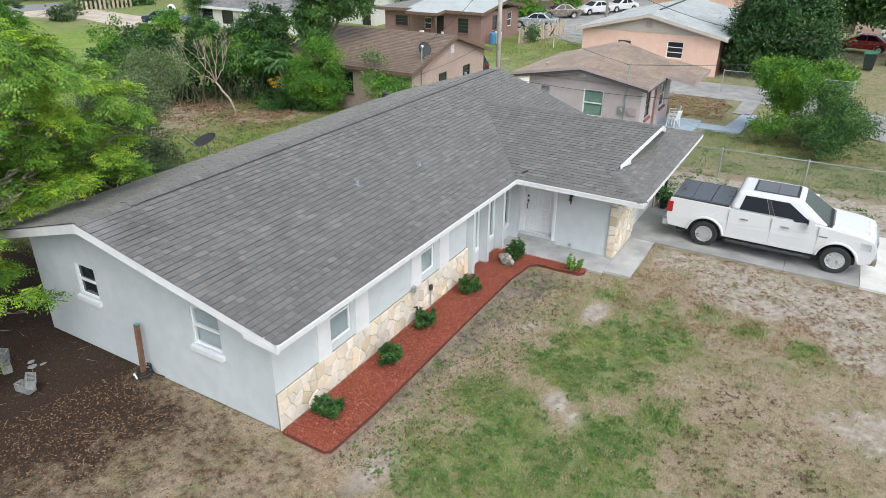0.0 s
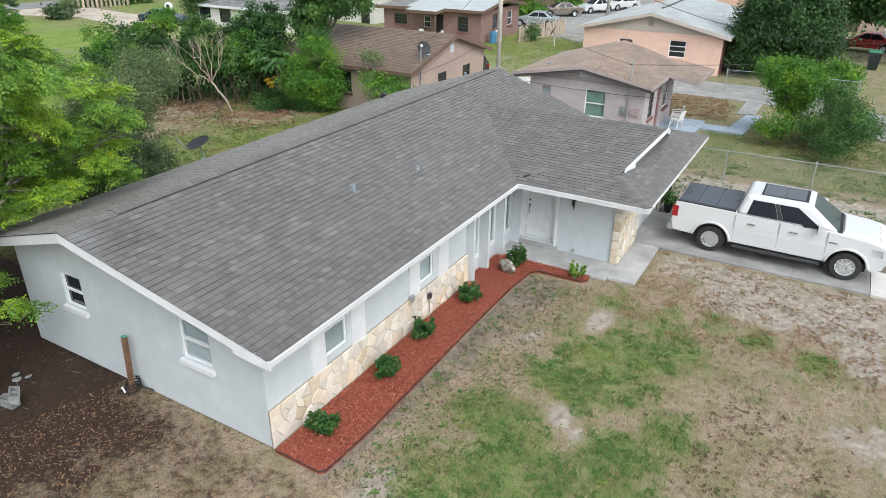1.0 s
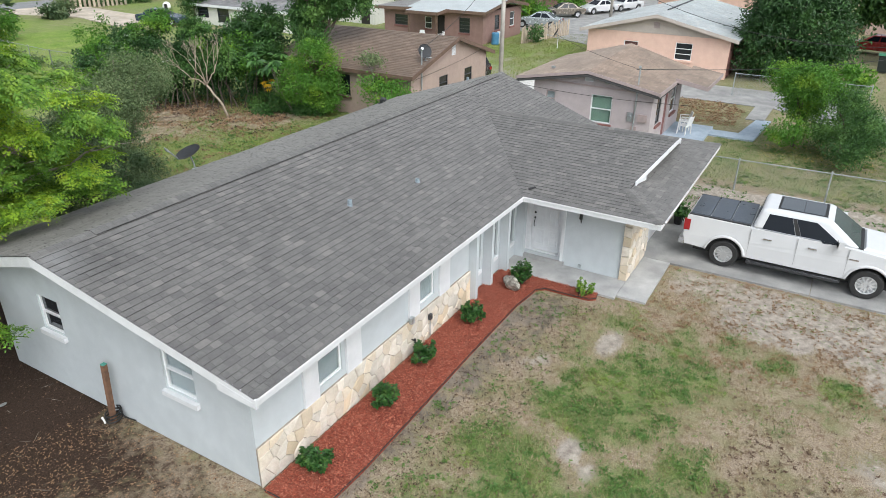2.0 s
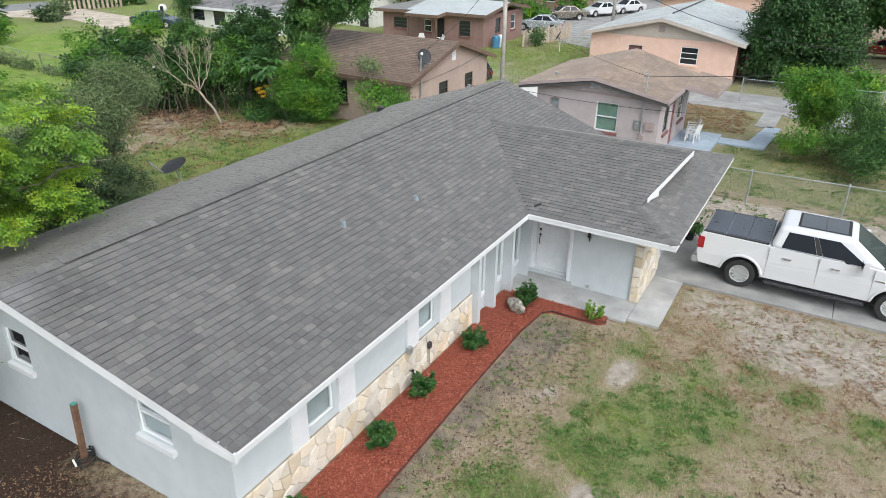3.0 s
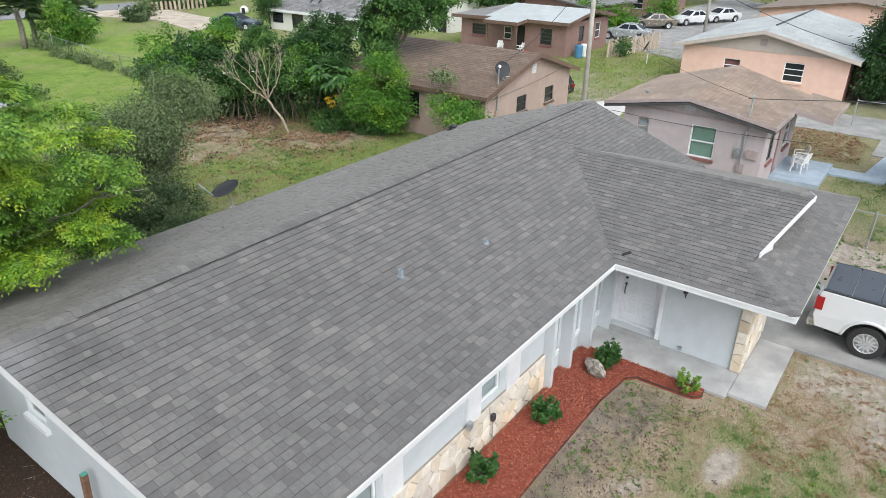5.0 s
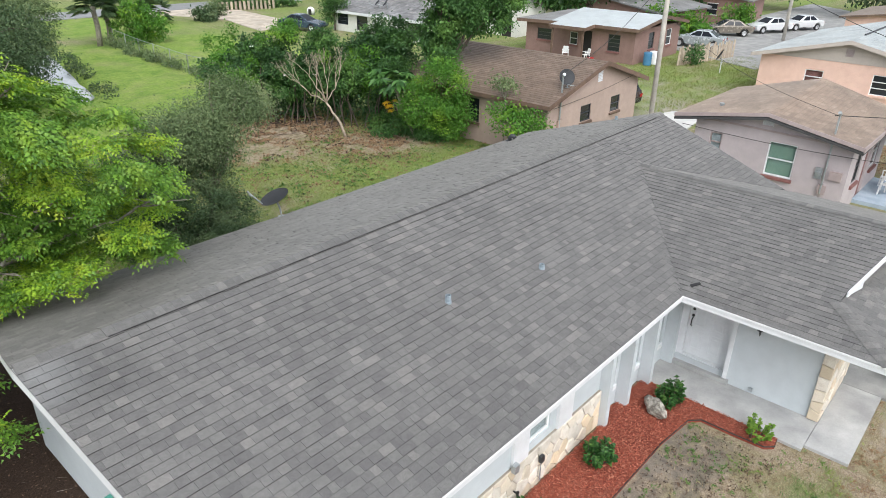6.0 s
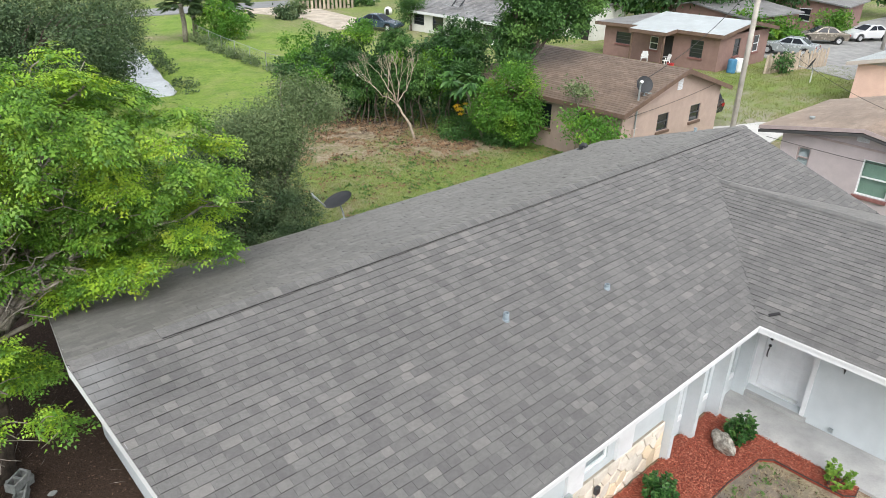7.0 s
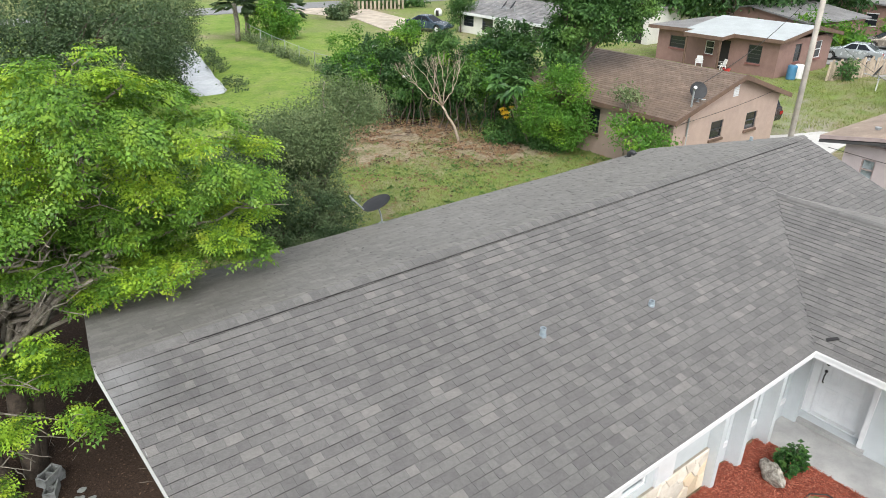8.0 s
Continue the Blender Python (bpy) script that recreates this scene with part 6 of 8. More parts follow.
    for s_ in (-1, 1):
        for cx in (RW, FW):
            arch = [(cx + math.cos(math.pi * k / 14) * .55, s_ * .985, max(.47, R + math.sin(math.pi * k / 14) * .55)) for k in range(15)]
            part("arch_flare", Shape().tube(arch, .045, 8), M["car_white"], t, "flared wheel arch", smooth=True)
        wheel(t, RW, s_ * .86, R, .27, s_)
        wheel(t, FW, s_ * .86, R, .27, s_)
        part("mirror_glass", Shape().box(1.065, 1.078, s_ * 1.08 - .1, s_ * 1.08 + .12, 1.38, 1.53), M["car_glass"], t)
        part("mirror", Shape().hull([(1.08, s_ * .95, 1.34), (1.22, s_ * .95, 1.34), (1.24, s_ * 1.24, 1.36), (1.10, s_ * 1.24, 1.36)], [(1.08, s_ * .95, 1.44), (1.20, s_ * .95, 1.44), (1.22, s_ * 1.24, 1.58), (1.10, s_ * 1.24, 1.58)]).bevel(.03, 3), M["car_white"], t, "white wing mirror")
        part("running_board", Shape().box(-1.05, 1.35, s_ * 1.0 - .09, s_ * 1.0 + .07, .34, .40).bevel(.015), M["dark_trim"], t, "black side step")
        part("step_strip", Shape().box(-1.0, 1.3, s_ * 1.05 - .02, s_ * 1.05 + .028, .385, .408), M["chrome"], t)
        part("tail_light", Shape().box(-2.915, -2.74, s_ * .95 - .055, s_ * .95 + .052, .95, 1.28).bevel(.03, 3), M["red_lens"], t, "red tail light")
        part("headlight", Shape().hull([(2.60, s_ * .72, .90), (2.86, s_ * .70, .88), (2.80, s_ * .99, .88), (2.52, s_ * 1.0, .90)], [(2.58, s_ * .72, 1.10), (2.84, s_ * .70, 1.06), (2.78, s_ * .985, 1.08), (2.50, s_ * .99, 1.10)]).bevel(.015), M["clear_lens"], t, "clear headlight")
        for x in (-.62, .52):
            part("door_handle", Shape().box(x - .11, x + .11, s_ * 1.0 - .03, s_ * 1.0 + .02, 1.13, 1.16).bevel(.008), M["chrome"], t)
        part("badge", Shape().box(1.44, 1.66, s_ * .985 - .01, s_ * .985 + .022, 1.04, 1.08).bevel(.006), M["chrome"], t, "small bright side badge")
        part("lens_bar", Shape().box(-2.918, -2.78, s_ * .95 - .05, s_ * .95 + .056, 1.09, 1.15).bevel(.01), M["clear_lens"], t, "pale reversing lamp")
        part("wheel_well", Shape().box(RW - .48, RW + .48, s_ * .72 - .12, s_ * .72 + .12, .48, .92), M["vent_black"], t, "dark wheel well")
        for x in (-1.08, .14, 1.40):
            part("door_gap", Shape().box(x - .003, x + .003, s_ * .985 - .02, s_ * .985 + .0165, .55, 1.34), M["seam"], t)
    gr = Shape()
    for k in range(4):
        gr.box(2.90, 2.965, -.62, .62, .72 + k * .09, .765 + k * .09)
    part("grille", gr, M["chrome"], t, "chrome grille bars")
    part("front_bumper", Shape().box(2.78, 3.0, -.95, .95, .46, .66).bevel(.04, 3), M["chrome"], t)
    part("rear_bumper", Shape().box(-3.0, -2.84, -.96, .96, .46, .66).bevel(.03, 3), M["chrome"], t)
    part("exhaust", Shape().tube([(-2.7, -.6, .4), (-2.9, -.72, .38)], .035, 8), M["chrome"], t)
    part("underbody", Shape().box(-2.6, 2.5, -.7, .7, .26, .5), M["vent_black"], t)
    t.matrix_world = m
    return t


pickup(pose(14.36, -7.21, .03, 0, 0, -90))

# plant pot by the garage
pot = thing("potted_plant", "dark pot with a green plant beside the garage stone", "potted plant")
part("pot", Shape().lathe([(.12, 0), (.17, .3), (.15, .3), (.13, .26)], 16, ((15.95, -3.68, .03), (0, 0, 1))), M["vent_black"], pot)
simple_foliage("leaves", [(15.95, -3.68, .5, .28, .28, .25)], 260, .16, M["shrub_leaf"], pot, 77, .2, 5, .08)
tagged(part("post_iron", Shape().box(16.98, 17.07, -3.5, -3.41, .0, EZ - .16), M["vent_black"]), "thin black porch post holding the eave", "post")


HERE = set(bpy.data.objects)


# ---- chain-link fences ----
def chain_fence(name, pts, h, label, posts=True, mesh=.09):
    t = thing(name, label, "fence")
    wire = []
    for a, b in zip(pts, pts[1:]):
        a, b = Vector((*a, 0)), Vector((*b, 0))
        d = b - a
        n_p = max(1, round(d.length / 3.0))
        for k in range(n_p + 1):
            p = a + d * (k / n_p)
            part("post", Shape().tube([p + Vector((0, 0, -.1)), p + Vector((0, 0, h + .03))], .03, 8).lathe([(.036, 0), (.03, .03), (.01, .05)], 8, (p + Vector((0, 0, h + .03)), (0, 0, 1))), M["galv"], t)
        part("top_rail", Shape().tube([a + Vector((0, 0, h)), b + Vector((0, 0, h))], .016, 8), M["galv"], t)
        u = d.normalized()
        k = -h
        while k < d.length:
            for s_ in (1, -1):
                x0, x1, z0, z1 = k, k + h, (0 if s_ > 0 else h), (h if s_ > 0 else 0)
                if x0 < 0:
                    z0, x0 = z0 + (z1 - z0) * (-x0 / h), 0
                if x1 > d.length:
                    z1, x1 = z0 + (z1 - z0) * ((d.length - x0) / (x1 - x0)), d.length
                wire.append((a + u * x0 + Vector((0, 0, z0 + .03)), a + u * x1 + Vector((0, 0, z1 + .03)), s_))
            k += mesh
    V, F = [], []
    for p, q, s_ in wire:
        o = Vector((0, 0, .0022))
        n_ = (q - p).cross(Vector((0, 0, 1))).normalized() * .002 * s_
        k = len(V)
        V += [p - o, p + o, q + o, q - o]
        F.append((k, k + 1, k + 2, k + 3))
    bulk("wire_mesh", [tuple(v) for v in V], F, M["galv"], t, "woven wire mesh")["kind"] = "stuff"
    return t


chain_fence("chain_link_fence", [(20.8, -1.6), (21.1, -10.9)], 1.2, "galvanised chain-link fence between the yards")
gate = chain_fence("chain_link_fence", [(21.1, -11.0), (27.5, -10.9), (34.0, -10.6)], 1.9, "tall galvanised chain-link fence along the side")
chain_fence("chain_link_fence", [(22.6, 33.0), (22.2, 38.5), (23.0, 47.0), (24.0, 53.5)], 1.2, "weathered chain-link fence across the green field")
bank = thing("bank_weeds", "rank weeds along the canal banks", "weeds", kind="stuff")
simple_foliage("leaves", [(13.9 + .22 * (k * 1.1 - .6) + side_ * 1.65 + .25 * math.sin(k * 2.1), 35.4 + k * 1.1, -.05 + .15 * math.sin(k * 1.3 + side_), .5, .65, .3 + .1 * math.cos(k)) for k in range(15) for side_ in (-1, 1)], 5200, .15, M["oak_leaf"], bank, 59, .1, 30, .2)
weeds_run = thing("fence_weeds", "tall dull green weeds along the field fence", "weeds", kind="stuff")
simple_foliage("leaves", [(22.4 + .012 * k * k * .16 - .12 * math.sin(k * .8), 33.2 + k * .85, .25 + .12 * math.sin(k * 1.7), .42, .6, .38) for k in range(24)], 5000, .16, M["oak_grey"], weeds_run, 58, .1, 30, .2)
chain_fence("chain_link_fence", [(38.5, -2.0), (38.8, -9.0)], 1.3, "chain-link fence beside the salmon house")


# ---- neighbouring houses ----
def strip_roof(name, a, b, c, d, mat, parent, label, expo=.17, thick=.1, sink=.0):
    """A roof slope with its eave from a to b and its ridge from d to c, laid in stepped courses that are cut into tabs."""
    A, B, C, D = map(Vector, (a, b, c, d))
    sl = part(name, Shape().slab([p - Vector((0, 0, sink)) for p in (A, B, C, D)], thick), M["felt"], parent, label)
    up = (D - A)
    n_c = max(3, int(up.length / expo))
    n = (B - A).cross(D - A).normalized()
    if n.z < 0:
        n = -n
    r = random.Random(int(abs(A.x * 7 + A.y * 13) * 10))
    V, F = [], []
    for k in range(n_c):
        p0, p1 = A.lerp(D, k / n_c), B.lerp(C, k / n_c)
        q0, q1 = A.lerp(D, (k + 1) / n_c), B.lerp(C, (k + 1) / n_c)
        t = 0.0
        w = (p1 - p0).length
        while t < 1:
            t2 = min(1, t + r.uniform(.2, .42) / w)
            i = len(V)
            V += [p0.lerp(p1, t) + n * .016, p0.lerp(p1, t2) + n * .016, q0.lerp(q1, t2) + n * .004, q0.lerp(q1, t) + n * .004, p0.lerp(p1, t), p0.lerp(p1, t2)]
            F += [(i, i + 1, i + 2, i + 3), (i + 4, i + 5, i + 1, i)]
            t = t2
    bulk("shingles", [tuple(v) for v in V], F, mat, sl)["kind"] = "stuff"
    return sl


def board(parent, a, b, mat, h=.16, t=.04, name="fascia"):
    a, b = Vector(a), Vector(b)
    side = (b - a).cross(Vector((0, 0, 1))).normalized() * t / 2
    up = Vector((0, 0, .02))
    dn = Vector((0, 0, -h))
    part(name, Shape().hull([a - side + dn, b - side + dn, b + side + dn, a + side + dn], [a - side + up, b - side + up, b + side + up, a + side + up]), mat, parent)


def face_wall(parent, p0, p1, z1, mat, holes, label, thick=.18, z0=-.1):
    """A wall along p0 to p1 whose outside lies on the right of that way; returns its place function."""
    a, d = Vector((*p0, 0)), (Vector((*p1, 0)) - Vector((*p0, 0)))
    L = d.length
    u = d / L
    inward = Vector((-u.y, u.x, 0))
    place = lambda q, n, z: tuple(a + u * q + inward * n + Vector((0, 0, z)))
    s = Shape()
    wall_cells(s, 0, L, z0, z1, holes, place, thick)
    part("wall", s, mat, parent, label)
    return place, L


def louver(parent, place, u0, u1, z0, z1, mat, n0=-.02):
    s = Shape()
    for k in range(7):
        za = z0 + (z1 - z0) * k / 7
        s.hull([place(u0, n0, za), place(u1, n0, za), place(u1, n0 + .019, za), place(u0, n0 + .019, za)],
               [place(u0, n0 + .012, za + (z1 - z0) / 9), place(u1, n0 + .012, za + (z1 - z0) / 9), place(u1, n0 + .019, za + (z1 - z0) / 9), place(u0, n0 + .019, za + (z1 - z0) / 9)])
    part("vent", s, mat, parent, "louvred gable vent")


# mauve house beyond the wing
pu = thing("neighbour_house", "mauve stucco cottage with weathered tan shingle roof", "house")
PX, PXE, PYR, PYL, PRY, PRZ, PRB, PEZ = 24.3, 30.0, -0.45, 5.1, 2.42, 3.30, 3.62, 2.72
pl, L = face_wall(pu, (PX, PYL), (PX, PYR), 2.62, M["purple_wall"], [(2.80, 3.78, .98, 2.24), (.62, 1.08, 1.42, 2.16)], "mauve stucco gable wall")
window(pu, pl, 2.80, 3.78, .98, 2.24, M["white_vinyl"], M["green_blind"], M["maroon"], .1)
window(pu, pl, .62, 1.08, 1.42, 2.16, M["mauve_trim"], M["blind"], None, .1)
g = Shape()
g.hull([(PX + .002, PYL, 2.62), (PX + .002, PYR, 2.62), (PX + .002, PRY, PRZ - .12)], [(PX + .18, PYL, 2.62), (PX + .18, PYR, 2.62), (PX + .18, PRY, PRZ - .12)])
part("gable", g, M["purple_wall"], pu)
board(pu, (PX - .02, PYL, 2.66), (PX - .02, PYR, 2.56), M["mauve_trim"], .05, .03, "trim_band")
louver(pu, pl, PYL - PRY - .25, PYL - PRY + .15, 2.78, 3.02, M["trim"])
pr, L2 = face_wall(pu, (PX + .18, PYR), (PXE, PYR), 2.62, M["purple_wall"], [(.75, 1.6, .95, 2.2), (2.2, 3.05, 0, 2.1), (3.5, 4.5, .9, 2.2)], "mauve porch wall")
window(pu, pr, .75, 1.6, .95, 2.2, M["dark_trim"], None, M["maroon"], .1)
window(pu, pr, 3.5, 4.5, .9, 2.2, M["white_vinyl"], None, M["maroon"], .1)
part("door", Shape().box(26.7, 27.5, PYR + .08, PYR + .14, 0, 2.1), M["maroon"], pu, "maroon front door")
face_wall(pu, (PXE, PYR + .18), (PXE, PYL), 2.62, M["purple_wall"], [], "mauve back wall")
face_wall(pu, (PXE, PYL), (PX + .18, PYL), 2.62, M["purple_wall"], [], "mauve side wall")
X0, X1 = PX - .45, PXE + .4
strip_roof("roof_slope", (X0, PYR - .36, PEZ - .02), (X1, PYR - .36, PEZ - .02), (X1, PRY, PRB), (X0, PRY, PRZ), M["tan_roof"], pu, "weathered tan shingles", sink=.14)
strip_roof("roof_slope", (X1, PYL + .74, PEZ), (X0, PYL + .74, PEZ), (X0, PRY, PRZ), (X1, PRY, PRB), M["tan_roof"], pu, "weathered tan shingles", sink=.14)
strip_roof("porch_roof", (26.9, -2.2, 2.56), (30.6, -2.2, 2.56), (30.6, -.75, 2.8), (26.9, -.75, 2.8), M["tan_roof"], pu, "low shingled porch roof")
board(pu, (X0, PYR - .36, PEZ - .02), (X0, PRY, PRZ), M["mauve_trim"], .11)
board(pu, (X0, PYL + .74, PEZ), (X0, PRY, PRZ), M["mauve_trim"], .11)
board(pu, (X0, PYR - .36, PEZ - .02), (26.9, PYR - .36, PEZ - .02), M["mauve_trim"])
board(pu, (26.9, -2.2, 2.56), (30.6, -2.2, 2.56), M["mauve_trim"])
board(pu, (26.9, -2.2, 2.56), (26.9, -.75, 2.8), M["mauve_trim"])
part("porch_slab", Shape().box(26.4, 29.8, -2.3, PYR - .002, -.05, .12).bevel(.02), M["blue_walk"], pu, "blue-grey painted porch slab")
mb = Shape().tube([(PX - .08, .25, .75), (PX - .08, .25, 3.6)], .035, 8).tube([(PX - .08, .25, 3.6), (PX - .2, .25, 3.68)], .06, 8)
part("service_mast", mb, M["galv"], pu, "grey electric service mast")
part("meter", Shape().lathe([(.1, 0), (.1, .05), (.08, .12)], 14, ((PX - .01, .45, 1.45), (-1, 0, 0))).box(PX - .06, PX - .003, .33, .57, 1.25, 1.65), M["galv"], pu, "round electric meter")
part("breaker_box", Shape().box(PX - .1, PX - .003, -.3, .1, 1.3, 1.62).bevel(.01), M["mauve_trim"], pu)
part("breaker_box", Shape().box(PX - .1, PX - .003, .1, .36, .72, 1.06).bevel(.01), M["mauve_trim"], pu)
part("roof_pipe", Shape().lathe([(.07, 0), (.07, .25), (.1, .26), (.1, .32)], 12, ((25.3, 4.6, 2.75), (0, 0, 1))), M["galv"], pu)


def patio_chair(m, label, mat):
    t = thing("patio_chair", label, "chair", "white plastic patio chairs")
    part("seat", Shape().box(-.23, .23, -.22, .22, .40, .43).bevel(.012), mat, t)
    part("backrest", Shape().hull([(-.22, .19, .44), (.22, .19, .44), (.22, .22, .44), (-.22, .22, .44)], [(-.2, .30, .86), (.2, .30, .86), (.2, .33, .86), (-.2, .33, .86)]).bevel(.01), mat, t)
    for x in (-.21, .21):
        for y in (-.2, .2):
            part("leg", Shape().hull([(x * 1.15 - .02, y * 1.1 - .02, 0), (x * 1.15 + .02, y * 1.1 - .02, 0), (x * 1.15 + .02, y * 1.1 + .02, 0), (x * 1.15 - .02, y * 1.1 + .02, 0)],
                                     [(x - .025, y - .025, .41), (x + .025, y - .025, .41), (x + .025, y + .025, .41), (x - .025, y + .025, .41)]), mat, t)
        part("armrest", Shape().box(x * 1.15 - .03, x * 1.15 + .03, -.2, .26, .62, .65).box(x * 1.15 - .02, x * 1.15 + .02, -.2, -.16, .41, .62), mat, t)
    t.matrix_world = m
    return t


ch = patio_chair(pose(27.7, -1.35, .12, 0, 0, 160), "white plastic patio chair on the blue porch", M["white_plastic"])
copy_thing(ch, pose(28.6, -1.15, .12, 0, 0, 200))

# dusty peach house with the brown roof
ph = thing("neighbour_house", "dusty peach house with faded brown shingle roof", "house")
HX0, HX1, HY0, HY1, HRX, HRZ, HEZ = 22.95, 31.0, 11.0, 19.6, 27.14, 3.70, 2.45
hp, L = face_wall(ph, (HX0, HY0), (HX1, HY0), 2.42, M["peach_wall"], [(2.72, 3.64, 1.08, 1.84), (5.46, 6.36, 1.08, 1.84)], "dusty peach gable wall")
window(ph, hp, 2.72, 3.64, 1.08, 1.84, M["dark_trim"], None, M["brown_trim"], .1)
window(ph, hp, 5.46, 6.36, 1.08, 1.84, M["dark_trim"], None, M["brown_trim"], .1)
hl, L = face_wall(ph, (HX0, HY1), (HX0, HY0 + .18), 2.42, M["peach_wall"], [(4.2, 4.85, .9, 2.0), (6.2, 7.0, 1.3, 2.0)], "dusty peach side wall")
window(ph, hl, 4.2, 4.85, .9, 2.0, M["dark_trim"], None, M["brown_trim"], .1)
window(ph, hl, 6.2, 7.0, 1.3, 2.0, M["dark_trim"], None, None, .1)
face_wall(ph, (HX1, HY0 + .18), (HX1, HY1), 2.42, M["peach_wall"], [], "dusty peach side wall")
g = Shape()
g.hull([(HX0, HY0 + .003, 2.42), (HX1, HY0 + .003, 2.42), (HRX, HY0 + .003, HRZ - .12)], [(HX0, HY0 + .18, 2.42), (HX1, HY0 + .18, 2.42), (HRX, HY0 + .18, HRZ - .12)])
part("gable", g, M["peach_wall"], ph)
louver(ph, hp, HRX - HX0 - .2, HRX - HX0 + .2, 2.75, 3.25, M["trim"])
ya, yb = HY0 - .35, HY1 + .3
strip_roof("roof_slope", (HX0 - .45, yb, HEZ - .05), (HX0 - .45, ya, HEZ - .05), (HRX, ya, HRZ), (HRX, yb, HRZ), M["brown_roof"], ph, "faded brown shingles")
strip_roof("roof_slope", (HX1 + .45, ya, HEZ - .05), (HX1 + .45, yb, HEZ - .05), (HRX, yb, HRZ), (HRX, ya, HRZ), M["brown_roof"], ph, "faded brown shingles")
board(ph, (HX0 - .45, ya, HEZ - .05), (HRX, ya, HRZ), M["brown_trim"], .18)
board(ph, (HX1 + .45, ya, HEZ - .05), (HRX, ya, HRZ), M["brown_trim"], .18)
board(ph, (HX0 - .45, ya, HEZ - .05), (HX0 - .45, yb, HEZ - .05), M["brown_trim"])
part("service_mast", Shape().tube([(HX0 + .85, HY0 - .08, .8), (HX0 + .85, HY0 - .08, 3.5)], .04, 8).tube([(HX0 + .85, HY0 - .08, 3.5), (HX0 + .73, HY0 - .2, 3.58)], .07, 8), M["galv"], ph, "electric service mast")
part("meter", Shape().lathe([(.1, 0), (.1, .05), (.08, .12)], 14, ((HX0 + .5, HY0 - .003, 1.0), (0, -1, 0))), M["galv"], ph, "round electric meter")
part("breaker_box", Shape().box(HX0 + .75, HX0 + 1.1, HY0 - .1, HY0 - .003, 1.0, 1.55).bevel(.01), M["peach_wall"], ph)
satellite_dish("satellite_dish", (HX0 + 1.1, HY0 - .1, 2.9), (-.5, -.75, .45), .95, "grey satellite dish at the corner of the brown roof")

# brown-pink house behind
bh = thing("neighbour_house", "brown-pink stucco house with white metal porch roof", "house")
BX, B0, B1 = 47.9, 19.5, 29.2
bp, L = face_wall(bh, (BX, B1), (BX, B0), 2.45, M["brown_wall"], [(1.1, 2.5, 1.0, 1.85), (4.15, 4.85, .9, 1.85), (5.2, 6.1, 0, 2.05), (7.5, 8.5, .8, 2.0)], "brown-pink front wall")
window(bh, bp, 1.1, 2.5, 1.0, 1.85, M["dark_trim"], None, M["maroon"], .1, 2)
window(bh, bp, 4.15, 4.85, .9, 1.85, M["white_vinyl"], None, M["maroon"], .1)
window(bh, bp, 7.5, 8.5, .8, 2.0, M["dark_trim"], None, M["maroon"], .1, 3)
part("doorway", Shape().box(BX + .19, BX + .24, B1 - 6.1, B1 - 5.2, 0, 2.05), M["dark_inside"], bh, "black panel standing in for the dark of the open doorway")
br, L = face_wall(bh, (BX + .18, B0), (BX + 7.5, B0), 2.45, M["brown_wall"], [(2.0, 2.9, .9, 2.1), (5.0, 5.9, .9, 2.1)], "brown-pink side wall")
window(bh, br, 2.0, 2.9, .9, 2.1, M["dark_trim"], None, M["maroon"], .1)
window(bh, br, 5.0, 5.9, .9, 2.1, M["white_vinyl"], None, M["maroon"], .1)
face_wall(bh, (BX + 7.5, B0 + .18), (BX + 7.5, B1), 2.45, M["brown_wall"], [], "brown-pink back wall")
face_wall(bh, (BX + 7.5, B1), (BX + .18, B1), 2.45, M["brown_wall"], [], "brown-pink side wall")
part("main_roof", Shape().slab([(BX - .5, 19.05, 2.62), (BX + 4, 19.05, 3.25), (BX + 4, 26.45, 3.25), (BX - .5, 26.45, 2.62)], .14).slab([(BX + 4, 19.05, 3.25), (BX + 8, 19.05, 2.6), (BX + 8, 26.45, 2.6), (BX + 4, 26.45, 3.25)], .14), M["white_roof"], bh, "white sheet roof")
part("porch_roof", Shape().slab([(BX - 1.9, 22.65, 2.5), (BX - .5, 22.65, 2.64), (BX - .5, 25.75, 2.64), (BX - 1.9, 25.75, 2.5)], .12), M["white_roof"], bh, "white porch roof")
part("side_roof", Shape().slab([(BX - .6, 26.55, 2.58), (BX + 7.8, 26.55, 2.7), (BX + 7.8, 29.8, 2.6), (BX - .6, 29.8, 2.5)], .12), M["dark_roof"], bh, "dark flat side roof")
for a, b in (((BX - .52, 19.05, 2.6), (BX - .52, 22.65, 2.6)), ((BX - 1.92, 22.65, 2.48), (BX - 1.92, 25.75, 2.48)), ((BX - .6, 25.75, 2.56), (BX - .62, 29.8, 2.48)), ((BX - 1.9, 22.65, 2.48), (BX - .5, 22.65, 2.62)),
             ((BX - .52, 19.03, 2.6), (BX + 4, 19.03, 3.23)), ((BX + 4, 19.03, 3.23), (BX + 8, 19.03, 2.58))):
    board(bh, a, b, M["brown_trim"], .22)
for y in (22.85, 25.55):
    part("porch_post", Shape().box(BX - 1.8, BX - 1.68, y - .06, y + .06, 0, 2.38), M["brown_trim"], bh)
patio_chair(pose(BX - 1.4, 24.6, .0, 0, 0, -60), "white plastic chair under the porch roof", M["white_plastic"])
patio_chair(pose(BX - 1.2, 22.9, .0, 0, 0, -120), "white plastic chair beside the dark doorway", M["white_plastic"])
tub = thing("tub", "red plastic tub on the porch", "tub")
part("body", Shape().lathe([(.2, 0), (.28, .3), (.25, .3), (.2, .05)], 16, ((BX - 1.3, 22.4, 0), (0, 0, 1))), M["red_plastic"], tub)
